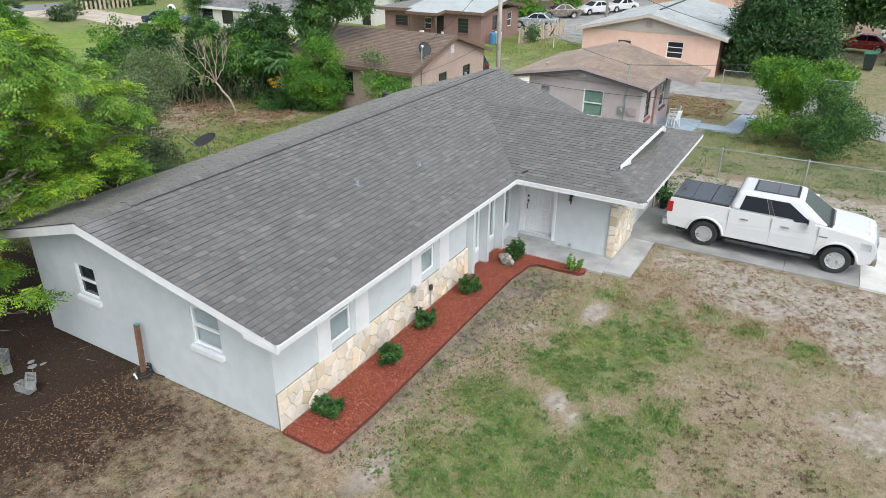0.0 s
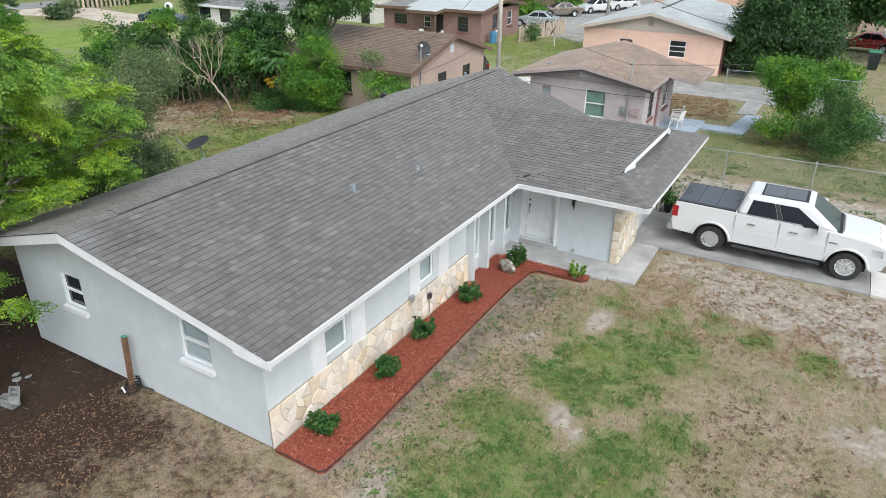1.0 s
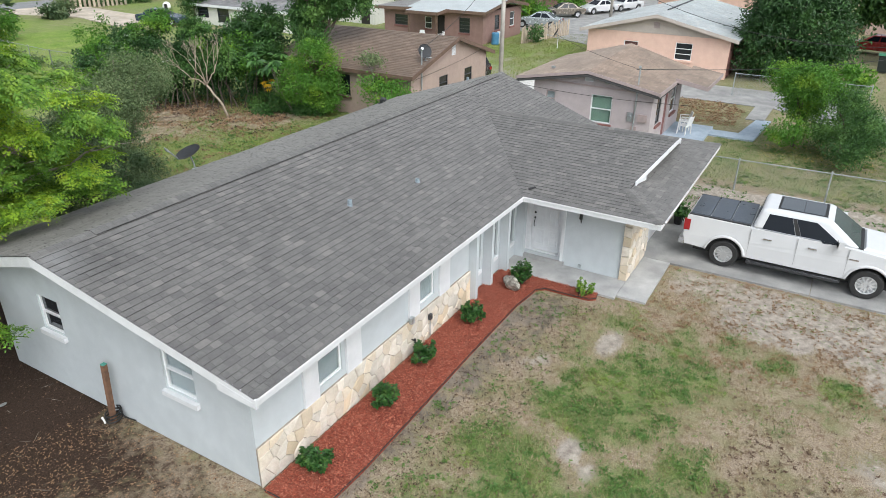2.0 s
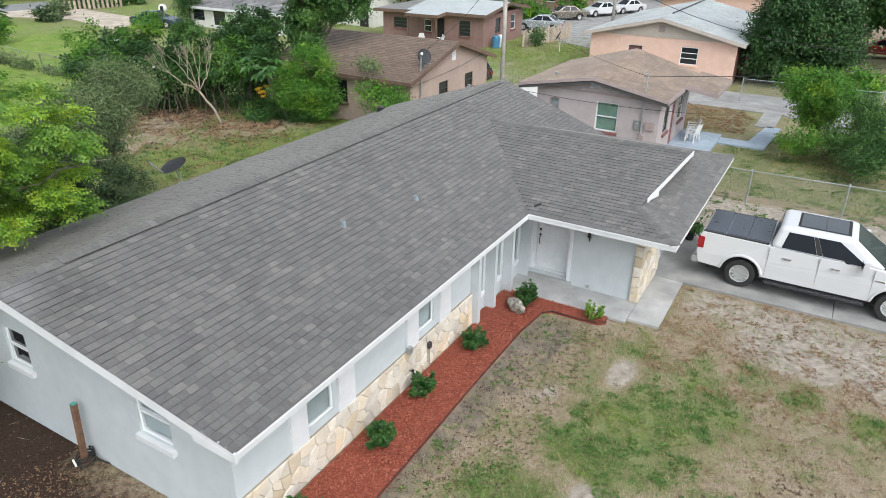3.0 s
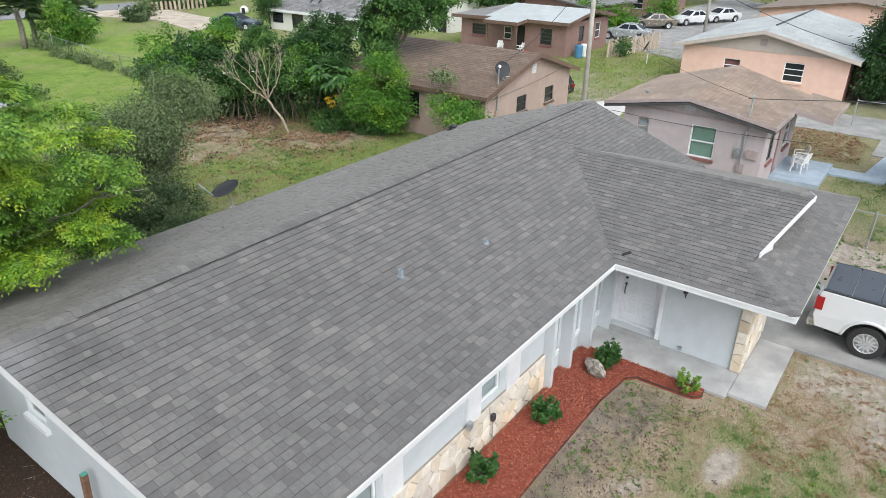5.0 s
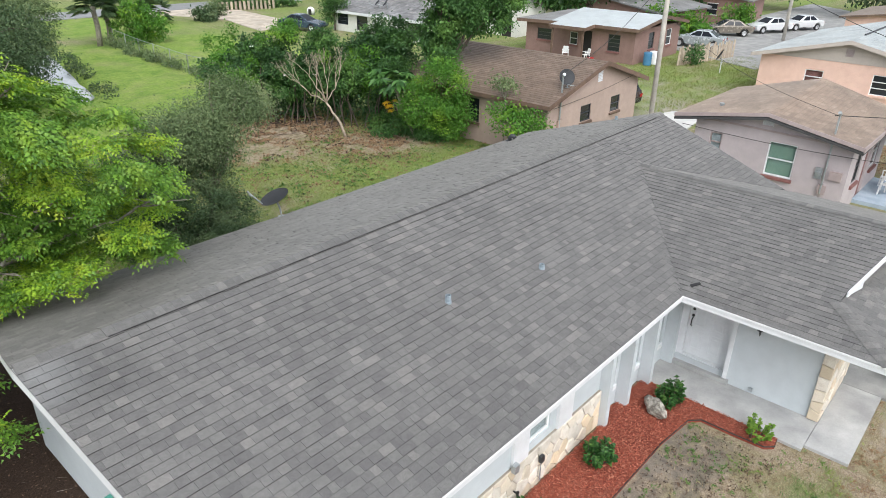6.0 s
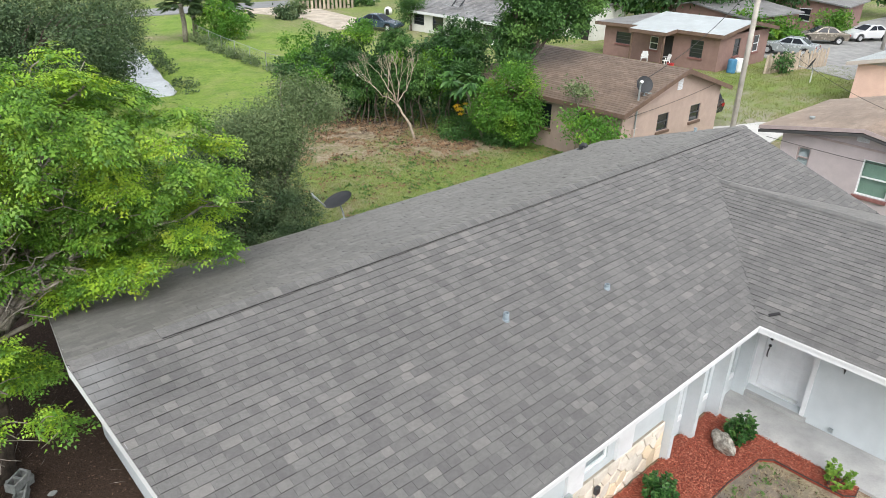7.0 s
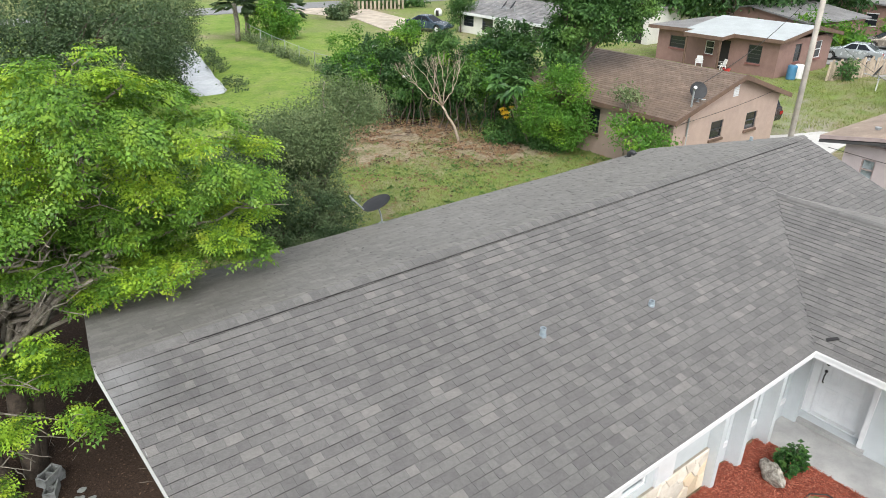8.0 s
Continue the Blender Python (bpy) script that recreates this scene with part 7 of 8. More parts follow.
for i, (x, y, mt, lb) in enumerate(((BX + .6, 18.6, "blue_plastic", "large blue plastic barrel beside the brown house"), (BX + 1.4, 18.5, "white_plastic", "white plastic barrel beside the brown house"))):
    bar_ = thing("barrel", lb, "barrel")
    part("body", Shape().lathe([(.28, 0), (.31, .08), (.31, .88), (.27, .95), (.1, .97)], 18, ((x, y, -.03), (0, 0, 1))), M[mt], bar_)
for i in range(26):
    tt = i / 25
    x, y = 50.5 + tt * 6.5, 16.9 - tt * 1.6
    if i == 0:
        wf = thing("wooden_fence", "leaning fence of bleached wooden slats", "fence")
    h = 1.3 + .15 * math.sin(i * 2.1)
    part("slat", Shape(pose(x, y, -.05, 2 * math.sin(i), 3 * math.cos(i * 1.7), -14)).box(-.11, .11, -.012, .012, 0, h), M["fence_wood"], wf)
simple_foliage("vine", [(51.8, 16.3, .7, .9, .5, .7)], 500, .22, M["thicket_leaf"], wf, 91, .3, 6, .2, label="green vine over the slats")
yard_dish = satellite_dish("satellite_dish", (49.5, 13.4, .7), (-.3, .8, .5), 1.1, "satellite dish on a short post in the grass")
part("post", Shape().tube([(49.5, 13.4, -.1), (49.5, 13.4, .72)], .04, 8), M["white_plastic"], yard_dish)

# salmon house
pk = thing("neighbour_house", "salmon stucco house with pale grey shingle roof", "house")
KX, K0, K1, KR, KRZ = 44.2, -0.6, 8.9, 4.2, 3.75
kp, L = face_wall(pk, (KX, K1), (KX, K0), 2.5, M["salmon_wall"], [(2.6, 3.6, 1.1, 1.9), (6.1, 7.2, .95, 2.05)], "salmon stucco gable wall")
window(pk, kp, 2.6, 3.6, 1.1, 1.9, M["white_vinyl"], M["maroon"], None, .1)
window(pk, kp, 6.1, 7.2, .95, 2.05, M["white_vinyl"], None, M["salmon_wall"], .1, 2)
kr, L = face_wall(pk, (KX + .18, K0), (KX + 14, K0), 2.5, M["maroon"], [(1.5, 2.5, 0, 2.1)], "dark maroon side wall")
part("doorway", Shape().box(KX + 1.68, KX + 2.68, K0 + .19, K0 + .23, 0, 2.1), M["dark_inside"], pk)
face_wall(pk, (KX + 14, K0 + .18), (KX + 14, K1), 2.5, M["salmon_wall"], [], "salmon back wall")
face_wall(pk, (KX + 14, K1), (KX + .18, K1), 2.5, M["salmon_wall"], [], "salmon side wall")
g = Shape()
g.hull([(KX - .03, K1, 2.5), (KX - .03, K0, 2.5), (KX - .03, KR, KRZ - .12)], [(KX + .18, K1, 2.5), (KX + .18, K0, 2.5), (KX + .18, KR, KRZ - .12)])
part("gable", g, M["beige_gable"], pk, "beige board gable")
louver(pk, kp, K1 - KR - .2, K1 - KR + .2, 2.85, 3.25, M["mauve_trim"], -.06)
xa, xb = KX - .45, KX + 14.4
strip_roof("roof_slope", (xa, K0 - .55, 2.52), (xb, K0 - .55, 2.52), (xb, KR, KRZ), (xa, KR, KRZ), M["grey_roof"], pk, "pale grey shingles")
strip_roof("roof_slope", (xb, K1 + .5, 2.52), (xa, K1 + .5, 2.52), (xa, KR, KRZ), (xb, KR, KRZ), M["grey_roof"], pk, "pale grey shingles")
board(pk, (xa, K0 - .55, 2.52), (xa, KR, KRZ), M["beige_gable"], .2)
board(pk, (xa, K1 + .5, 2.52), (xa, KR, KRZ), M["beige_gable"], .2)
part("ridge_strip", Shape().tube([(xa + 3, KR, KRZ + .03), (xb, KR, KRZ + .03)], .06, 6), M["dark_trim"], pk, "dark ridge strip")

# white house by the field
wh = thing("neighbour_house", "cream-white house with dark weathered roof", "house")
W0, W1, WXW = (44.0, 49.2), (44.0, 36.4), 1.8
WINS = [(.7, 2.2, .6, 1.55), (3.4, 4.9, .3, 1.55), (10.0, 11.6, .35, 1.55)]
wp, L = face_wall(wh, W0, W1, WXW, M["white_wall"], WINS, "cream-white long wall", .18, -.6)
for (a, b, c, d), bars_ in zip(WINS, (2, 1, 1)):
    window(wh, wp, a, b, c, d, M["dark_trim"], None, None, .1, bars_)
for u in (6.2, 8.4):
    part("air_conditioner", Shape().hull([wp(u, -.3, 1.0), wp(u + .6, -.3, 1.0), wp(u + .6, -.003, 1.0), wp(u, -.003, 1.0)], [wp(u, -.3, 1.4), wp(u + .6, -.3, 1.4), wp(u + .6, -.003, 1.4), wp(u, -.003, 1.4)]), M["trim"], wh, "white window air conditioner")
face_wall(wh, (52.0, 49.2), (44.18, 49.2), WXW, M["white_wall"], [], "cream-white end wall", .18, -.6)
E0, E1 = Vector((43.6, 49.7, 1.85)), Vector((43.6, 35.9, 1.85))
off = Vector((5.0, 0, 1.15))
strip_roof("roof_slope", E0, E1, E1 + off, E0 + off, M["dark_roof"], wh, "dark weathered roof", .3)
board(wh, E0, E1, M["trim"], .2)
d2 = satellite_dish("satellite_dish", tuple(E0.lerp(E1, .42) + off * .3), (-.6, .5, .6), 1.2, "dark satellite dish on the white house roof")
satellite_dish("satellite_dish", tuple(E0.lerp(E1, .49) + off * .32), (-.6, .5, .6), 1.2, "second dark satellite dish on the white house roof")
annex = thing("annex", "cream-white annex with a dark doorway", "building")
part("wall", Shape().box(53.5, 58, 34.2, 40, -.3, 2.9), M["white_wall"], annex)
# black plate on the closed wall, painting the dark of a doorway
part("doorway", Shape().box(53.46, 53.497, 34.8, 35.8, -.1, 2.1), M["dark_inside"], annex)
part("roof", Shape().slab([(53.2, 33.9, 3.0), (58.3, 33.9, 3.0), (58.3, 40.3, 3.0), (53.2, 40.3, 3.0)], .12), M["dark_roof"], annex)


def plain_house(name, m, lx, ly, h, rise, wall, roofm, label, wins=()):
    t = thing(name, label, "house")
    part("wall", Shape().box(-lx / 2, lx / 2, -ly / 2, ly / 2, -.2, h), wall, t)
    part("gable", Shape().hull([(-lx / 2, -ly / 2, h), (-lx / 2, ly / 2, h), (-lx / 2, 0, h + rise * .93)], [(lx / 2, -ly / 2, h), (lx / 2, ly / 2, h), (lx / 2, 0, h + rise * .93)]), wall, t)
    for s_ in (-1, 1):
        part("roof_slope", Shape().slab([(-lx / 2 - .4, s_ * (ly / 2 + .5), h - .05), (lx / 2 + .4, s_ * (ly / 2 + .5), h - .05), (lx / 2 + .4, 0, h + rise), (-lx / 2 - .4, 0, h + rise)][::s_], .14), roofm, t)
    for (a, b, c, d, fx) in wins:
        if fx:
            part("window", Shape().box(-lx / 2 - .03, -lx / 2 - .004, a, b, c, d), M["glass"], t)
            part("window_frame", Shape().box(-lx / 2 - .06, -lx / 2 - .004, a - .08, b + .08, c - .08, c - .003).box(-lx / 2 - .06, -lx / 2 - .004, a - .08, b + .08, d + .003, d + .08).box(-lx / 2 - .05, -lx / 2 - .031, a, b, (c + d) / 2 - .03, (c + d) / 2 + .03), M["trim"], t)
        else:
            part("window", Shape().box(a, b, -ly / 2 - .03, -ly / 2 - .004, c, d), M["glass"], t)
            part("window_frame", Shape().box(a - .08, b + .08, -ly / 2 - .06, -ly / 2 - .004, c - .08, c - .003).box(a - .08, b + .08, -ly / 2 - .06, -ly / 2 - .004, d + .003, d + .08), M["trim"], t)
    t.matrix_world = m
    return t


plain_house("far_house", pose(66.5, 29, 0, 0, 0, -5), 9, 10, 2.5, .8, M["brown_wall"], M["dark_roof"], "brown house with a weathered grey roof beyond the yard", ((-3, -2, .9, 2, 1), (1, 2, .9, 2, 1)))
plain_house("far_house", pose(82, 31, 0, 0, 0, 8), 9, 16, 2.6, 1.0, M["brown_wall"], M["dark_roof"], "long low brown house with a dark roof", ((-5, -4, .9, 2, 1), (-1, 0, .9, 2, 1), (3, 4, .9, 2, 1)))
plain_house("far_house", pose(75, 2.5, 0, 0, 0, 0), 11, 15, 2.7, 1.0, M["salmon_wall"], M["brown_roof"], "salmon house with white-framed windows", ((-5, -3.6, .8, 2.1, 1), (.6, 2.4, .8, 2.1, 1), (4, 5, 0, 2.1, 1)))
plain_house("far_house", pose(63, 47, 0, 0, 0, 20), 8, 10, 2.6, 1.0, M["white_wall"], M["dark_roof"], "pale house behind dark trees", ())
plain_house("far_house", pose(78, -16, 0, 0, 0, 0), 9, 14, 2.6, 1.0, M["peach_wall"], M["brown_roof"], "peach house across the street", ((-4, -3, .8, 2.1, 1), (2, 3, .8, 2.1, 1)))


# ---- parked cars ----
def car(m, paint, label, L=4.5, H=1.42, name="car", suv=False):
    t = thing(name, label, "car", "parked cars")
    hl, W, R = L / 2, .88, .32 if not suv else .37
    RW, FW = -hl + .85, hl - .88
    deck = .98 if not suv else 1.1
    out = arch_profile([(hl - .25, .28), (hl - .04, .42), (hl, .62), (hl - .12, .74), (hl - 1.15, deck - .06), (-hl + .7, deck), (-hl + .08, deck - .05), (-hl, .7), (-hl + .06, .35)], [(RW, R, R + .07), (FW, R, R + .07)], .26)
    side_body("body", out, W, paint, t, "", .06, .16)
    top = (-hl + 1.35, hl - 2.15) if not suv else (-hl + .45, hl - 1.95)
    bot = (-hl + .55, hl - 1.25) if not suv else (-hl + .12, hl - 1.15)
    lo = [(bot[0], -.8, deck - .04), (bot[1], -.8, deck - .06), (bot[1], .8, deck - .06), (bot[0], .8, deck - .04)]
    hi = [(top[0], -.58, H), (top[1], -.58, H), (top[1], .58, H), (top[0], .58, H)]
    cb = part("cabin", Shape().hull(lo, hi), paint, t)
    md = cb.modifiers.new("edge", 'BEVEL')
    md.width, md.segments = .06, 3
    Lo, Hi = [Vector(p) for p in lo], [Vector(p) for p in hi]
    on = lambda i, j, u, v: Lo[i].lerp(Lo[j], u).lerp(Hi[i].lerp(Hi[j], u), v)
    for i, j, f in ((0, 1, 1), (3, 2, -1)):
        for u0, u1 in ((.12, .48), (.52, .88)):
            q = [on(i, j, u0, .12), on(i, j, u1, .12), on(i, j, u1, .86), on(i, j, u0, .86)]
            pane_on("side_window", *(q if f > 0 else q[::-1]), .006, M["car_glass"], t)
    pane_on("windscreen", on(1, 2, .07, .08), on(1, 2, .93, .08), on(1, 2, .9, .9), on(1, 2, .1, .9), .006, M["car_glass"], t)
    pane_on("rear_window", on(3, 0, .07, .1), on(3, 0, .93, .1), on(3, 0, .9, .9), on(3, 0, .1, .9), .006, M["car_glass"], t)
    for s_ in (-1, 1):
        wheel(t, RW, s_ * .76, R, .2, s_, 6)
        wheel(t, FW, s_ * .76, R, .2, s_, 6)
        part("tail_light", Shape().box(-hl - .005, -hl + .16, s_ * .7 - .14, s_ * .7 + .14, .68, .86).bevel(.02), M["red_lens"], t, "red tail light")
        part("headlight", Shape().box(hl - .26, hl - .05, s_ * .68 - .15, s_ * .68 + .15, .6, .72).bevel(.02), M["clear_lens"], t, "clear headlight")
    t.matrix_world = m
    return t


car(pose(41.4, 50.6, .02, 0, 0, -70), M["paint_blue"], "dark blue sedan parked on the sandy drive")
car(pose(60.6, 19.6, .04, 0, 0, 100), M["paint_silver"], "silver sedan parked by the slat fence")
car(pose(69.8, 20.6, .04, 0, 0, 128), M["paint_tan"], "bronze sedan parked in the street")
car(pose(75.0, 18.4, .04, 0, 0, 150), M["car_white"], "white sedan parked in the street", 4.4)
car(pose(79.6, 16.7, .04, 0, 0, 150), M["car_white"], "second white sedan parked in the street", 4.4)
car(pose(33.7, 14.3, .04, 0, 0, 90), M["paint_black"], "black off-road car beside the peach house", 4.1, 1.75, "car", True)
car(pose(62.0, -9.5, .04, 0, 0, 80), M["paint_red"], "dark red car under the trees", 4.5)
car(pose(70.5, -13.5, .04, 0, 0, 95), M["car_white"], "pale pickup-like car across the street", 5.0, 1.7, "car", True)

# bin
bin_ = thing("wheelie_bin", "dark green wheeled rubbish bin with green lid", "rubbish bin")
part("body", Shape().hull([(52.4, -10.3, .05), (53.0, -10.3, .05), (53.0, -9.7, .05), (52.4, -9.7, .05)], [(52.3, -10.4, 1.15), (53.1, -10.4, 1.15), (53.1, -9.6, 1.15), (52.3, -9.6, 1.15)]).bevel(.03), M["bin_green"], bin_)
part("lid", Shape().hull([(52.25, -10.45, 1.155), (53.15, -10.45, 1.155), (53.15, -9.55, 1.155), (52.25, -9.55, 1.155)], [(52.3, -10.4, 1.26), (53.1, -10.4, 1.26), (53.1, -9.6, 1.26), (52.3, -9.6, 1.26)]), M["lid_green"], bin_)

# utility pole and cables
pole = thing("utility_pole", "grey weathered wooden utility pole", "utility pole")
part("shaft", Shape().tube([(32.6, 10.7, -.2), (32.66, 10.75, 5), (32.72, 10.8, 10.5)], [.135, .125, .11], 12), M["pole_wood"], pole, smooth=True)
part("bracket", Shape().tube([(32.7, 10.78, 8.6), (32.3, 10.6, 8.9)], .04, 6).lathe([(.1, 0), (.1, .3), (.05, .34)], 10, ((32.3, 10.6, 8.7), (0, 0, 1))), M["galv"], pole)
pole2 = thing("utility_pole", "grey utility pole by the street", "utility pole")
part("shaft", Shape().tube([(70.5, 15.4, -.2), (70.5, 15.4, 9.5)], [.16, .12], 10), M["pole_wood"], pole2, smooth=True)


def cable(a, b, sag, label, r_=.014):
    a, b = Vector(a), Vector(b)
    pts = [a.lerp(b, k / 20) - Vector((0, 0, sag * math.sin(math.pi * k / 20))) for k in range(21)]
    tagged(part("cable", Shape().tube(pts, r_, 5), M["wire"]), label, "cable", "overhead cables")


cable((32.66, 10.75, 5.3), (PX - .2, .25, 3.6), .5, "thin black service cable to the mauve house", .008)
cable((32.7, 10.75, 7.4), (HX0 + .4, HY0 - .2, 3.5), .5, "thin black service cable to the peach house")
cable((32.7, 10.75, 8.4), (46, 27, 7.4), .5, "black cable from the pole over the brown house")
cable((32.7, 10.75, 9.4), (38, -18, 5.2), 3.4, "black cable across the salmon house")
cable((PX - .15, .25, 3.55), (38, -16, 5.0), .7, "black cable running past the citrus trees")
cable((PX - .3, 5.6, 2.3), (24.0, -2, 2.3), .12, "slack cable along the mauve gable", .01)
cable((HX0 + .2, HY0 - .15, 2.15), (HX1, HY0 - .15, 2.75), .1, "slack cable along the peach gable", .01)


# ---- trees and thickets ----
# large feathery tree over the back corner of the roof
ash = thing("tree", "large tree with bright green feathery leaves and pale limbs", "tree")
LOBES = [(-1.6, 8.6, 5.2, 2.3, 2.0, 1.5), (.7, 7.8, 5.7, 1.8, 1.5, 1.3), (.5, 6.6, 6.5, 1.1, 1.0, .9), (2.4, 7.3, 5.2, 1.2, 1.2, 1.0), (2.5, 7.3, 3.9, 1.0, .8, .75), (-3.8, 8.6, 5.2, 1.9, 1.9, 1.5),
         (-2.6, 7.2, 5.4, 1.4, 1.3, 1.0), (-.7, 7.2, 5.0, 1.2, 1.0, .7), (-.5, 10.4, 4.6, 2.3, 1.9, 1.6), (-4.5, 10.8, 4.6, 2.3, 2.2, 1.7), (1.8, 9.6, 4.2, 1.4, 1.3, 1.2), (.9, 7.5, 4.3, 1.0, .8, .6),
         (1.0, 6.9, 3.95, 1.2, .6, .5), (-.7, 7.0, 4.5, .9, .7, .5), (-2.2, 7.2, 4.5, 1.0, .9, .6)]
rg = random.Random(21)
trunk_s = Shape()
s = Shape()
roots = [((-1.35, 7.4, -.1), (-1.25, 8.2, 1.9)), ((-1.75, 7.1, -.1), (-2.3, 8.1, 1.7)), ((-1.3, 7.45, -.1), (-.7, 8.9, 1.8))]
tips = []
for i, (a, b) in enumerate(roots):
    limb(trunk_s, a, b, .19, .13, rg, .08, 6, 9)
    for lb in LOBES[i::3]:
        for k in range(3):
            an = rg.uniform(0, math.tau)
            e_ = Vector((lb[0] + math.cos(an) * lb[3] * .75, lb[1] + math.sin(an) * lb[4] * .75, lb[2] + lb[5] * rg.uniform(-.3, .75)))
            pts = limb(s, b, e_, .07, .016, rg, .3, 7, 7)
            tips.append(e_)
            for j in (3, 4, 5, 6):
                q = pts[j]
                e2 = q + Vector((rg.uniform(-1, 1), rg.uniform(-1, 1), rg.uniform(-.2, .8))) * 1.1
                p2 = limb(s, q, e2, .022, .007, rg, .3, 4, 5)
                tips.append(e2)
                e3 = p2[2] + Vector((rg.uniform(-1, 1), rg.uniform(-1, 1), rg.uniform(-.2, .6))) * .6
                limb(s, p2[2], e3, .01, .004, rg, .3, 3, 4)
                tips.append(e3)
# low boughs that reach out over the roof and along the gable wall
low_clumps = [(-1.6, 6.2, 1.8, .3), (-2.1, 6.0, 1.0, .34), (-1.45, 6.0, 1.9, .26), (-2.6, 5.9, .8, .36), (-.62, 5.95, 1.75, .2), (-.28, 5.75, 1.62, .2), (-.4, 7.4, 1.75, .26), (-.6, 7.5, 2.2, .28), (-1.85, 6.0, .55, .22), (-.5, 6.1, 1.7, .2), (-.8, 6.4, 3.0, .28)]
for path in (((-.7, 8.9, 1.9), (.8, 8.2, 3.6), (3.0, 6.95, 3.4)), ((-1.2, 8.2, 1.9), (-.2, 7.2, 3.3), (1.3, 6.4, 3.62)), ((-2.3, 8.1, 1.7), (-1.9, 7.2, 2.5), (-.95, 6.3, 2.3)),
             ((-2.3, 8.1, 1.7), (-2.2, 7.0, 1.6), (-1.3, 6.3, 1.0)), ((-1.2, 8.2, 1.9), (-1.0, 7.4, 3.0), (-.25, 6.6, 3.55)), ((-2.3, 8.1, 1.7), (-1.9, 7.2, 1.9), (-.35, 5.75, 1.6)), ((-2.3, 8.1, 1.7), (-2.5, 7.0, 1.6), (-2.2, 6.0, 1.2)), ((-2.3, 8.1, 1.7), (-2.0, 6.6, 1.6), (-.7, 6.0, 1.4)), ((-2.3, 8.1, 1.7), (-1.6, 7.8, 2.0), (-.45, 7.4, 1.8)), ((-2.3, 8.1, 1.7), (-2.3, 6.6, 1.1), (-1.4, 6.0, 1.1))):
    a, b, c = map(Vector, path)
    pts = [((1 - t) ** 2) * a + 2 * t * (1 - t) * b + t * t * c + Vector((0, 0, .06 * math.sin(9 * t))) for t in [k / 9 for k in range(10)]]
    s.tube(pts, [(.055 if c.x > .5 or c.z > 3 else .028) * (1 - .09 * k) for k in range(10)], 7)
    for j in range(4, 10):
        e2 = pts[j] + Vector((rg.uniform(-.5, .5), rg.uniform(-.5, .5), rg.uniform(-.1, .3)))
        limb(s, pts[j], e2, .012, .004, rg, .3, 3, 4)
    if c.y > 6.65 or c.x > .5:
        low_clumps += [(p.x, p.y, p.z + .12, .3 + .04 * i) for i, p in enumerate(pts[5:])]
part("trunk", trunk_s, M["bark_brown_shade"], ash, "brown forked trunk, darkened for the crown's shade", smooth=True)
part("limb", s, M["bark"], ash, "pale grey limbs and twigs", smooth=True)
r = np.random.RandomState(4)
# tiers of flat clumps round the crown, their tops in fresh yellow-green
C, O = crown_points(r, LOBES, 2600, .72)
ok = (O[:, 2] > -.3) | (r.uniform(size=len(C)) < .3)
C, O = C[ok], O[ok]
T = np.array([tuple(p) for p in tips])
T = T[r.uniform(size=len(T)) < .16]
C = np.concatenate([C, T, np.array([c[:3] for c in low_clumps])])
O = np.concatenate([O, np.tile((0, 0, 1.0), (len(T) + len(low_clumps), 1))])
R = np.concatenate([r.uniform(.24, .52, len(C) - len(low_clumps)), np.array([c[3] for c in low_clumps])])
gone = (C[:, 0] > -.9) & (C[:, 1] < 8.8) & (C[:, 2] < RZ + .3 - .31 * np.abs(C[:, 1] - RY)) | (C[:, 0] > 3.6)
gone[-len(low_clumps):] = False
C, O, R = C[~gone], O[~gone], R[~gone]
# keep the clumps apart, so that dark gaps stay between the tiers
apart = []
for i in list(range(len(C) - len(low_clumps), len(C))) + list(range(len(C) - len(low_clumps))):
    if i >= len(C) - len(low_clumps) or all(((C[i] - C[j]) ** 2 * np.array([1, 1, 2.2])).sum() > (.96 * (R[i] + R[j])) ** 2 for j in apart):
        apart.append(i)
C, O, R = C[apart], O[apart], R[apart]
fresh = r.uniform(size=len(C)) < .28 + .5 * np.clip((O[:, 2] - .1), 0, 1) * (value_noise(C[:, 0] * .8, C[:, 1] * .8 + C[:, 2], 1.0, 9) > .4)
k = np.repeat(np.arange(len(C)), np.maximum(14, (1250 * R * R).astype(int)))
n = len(k)
N = unit(O[k] * .45 + np.array([0, 0, 1.0]))
A = unit(np.cross(N, np.array([.3, .9, .1])))
B = np.cross(N, A)
q, an = np.sqrt(r.uniform(0, 1, n)), r.uniform(0, math.tau, n)
ragged = .75 + .5 * value_noise(np.cos(an) * 2 + k * 3.7, np.sin(an) * 2 + k * 1.9, 1.3, 13)
radial = A * np.cos(an)[:, None] + B * np.sin(an)[:, None]
P = C[k] + radial * (q * R[k] * ragged)[:, None] + N * (.08 - .3 * q * q * R[k] + r.normal(size=n) * .07)[:, None]
turn = r.uniform(0, math.tau, n)
D = unit(radial * .45 + A * np.cos(turn)[:, None] + B * np.sin(turn)[:, None] + N * r.uniform(-.35, .4, n)[:, None])
young = fresh[k] & (r.uniform(size=n) < .75)
clear = ~((P[:, 0] > -.6) & (P[:, 1] < 8.6) & (P[:, 2] < RZ + .12 - .3 * np.abs(P[:, 1] - RY)) & ((P[:, 0] > -.05) | (P[:, 2] > 2.2)))
pinnate_at("crown", P[~young & clear], D[~young & clear], N[~young & clear], .225, M["ash_leaf"], ash, 5, 3, "feathery green leaves in tiers")
pinnate_at("new_growth", P[young & clear], D[young & clear], N[young & clear], .20, M["young_leaf"], ash, 6, 3, "yellow-green new leaves")
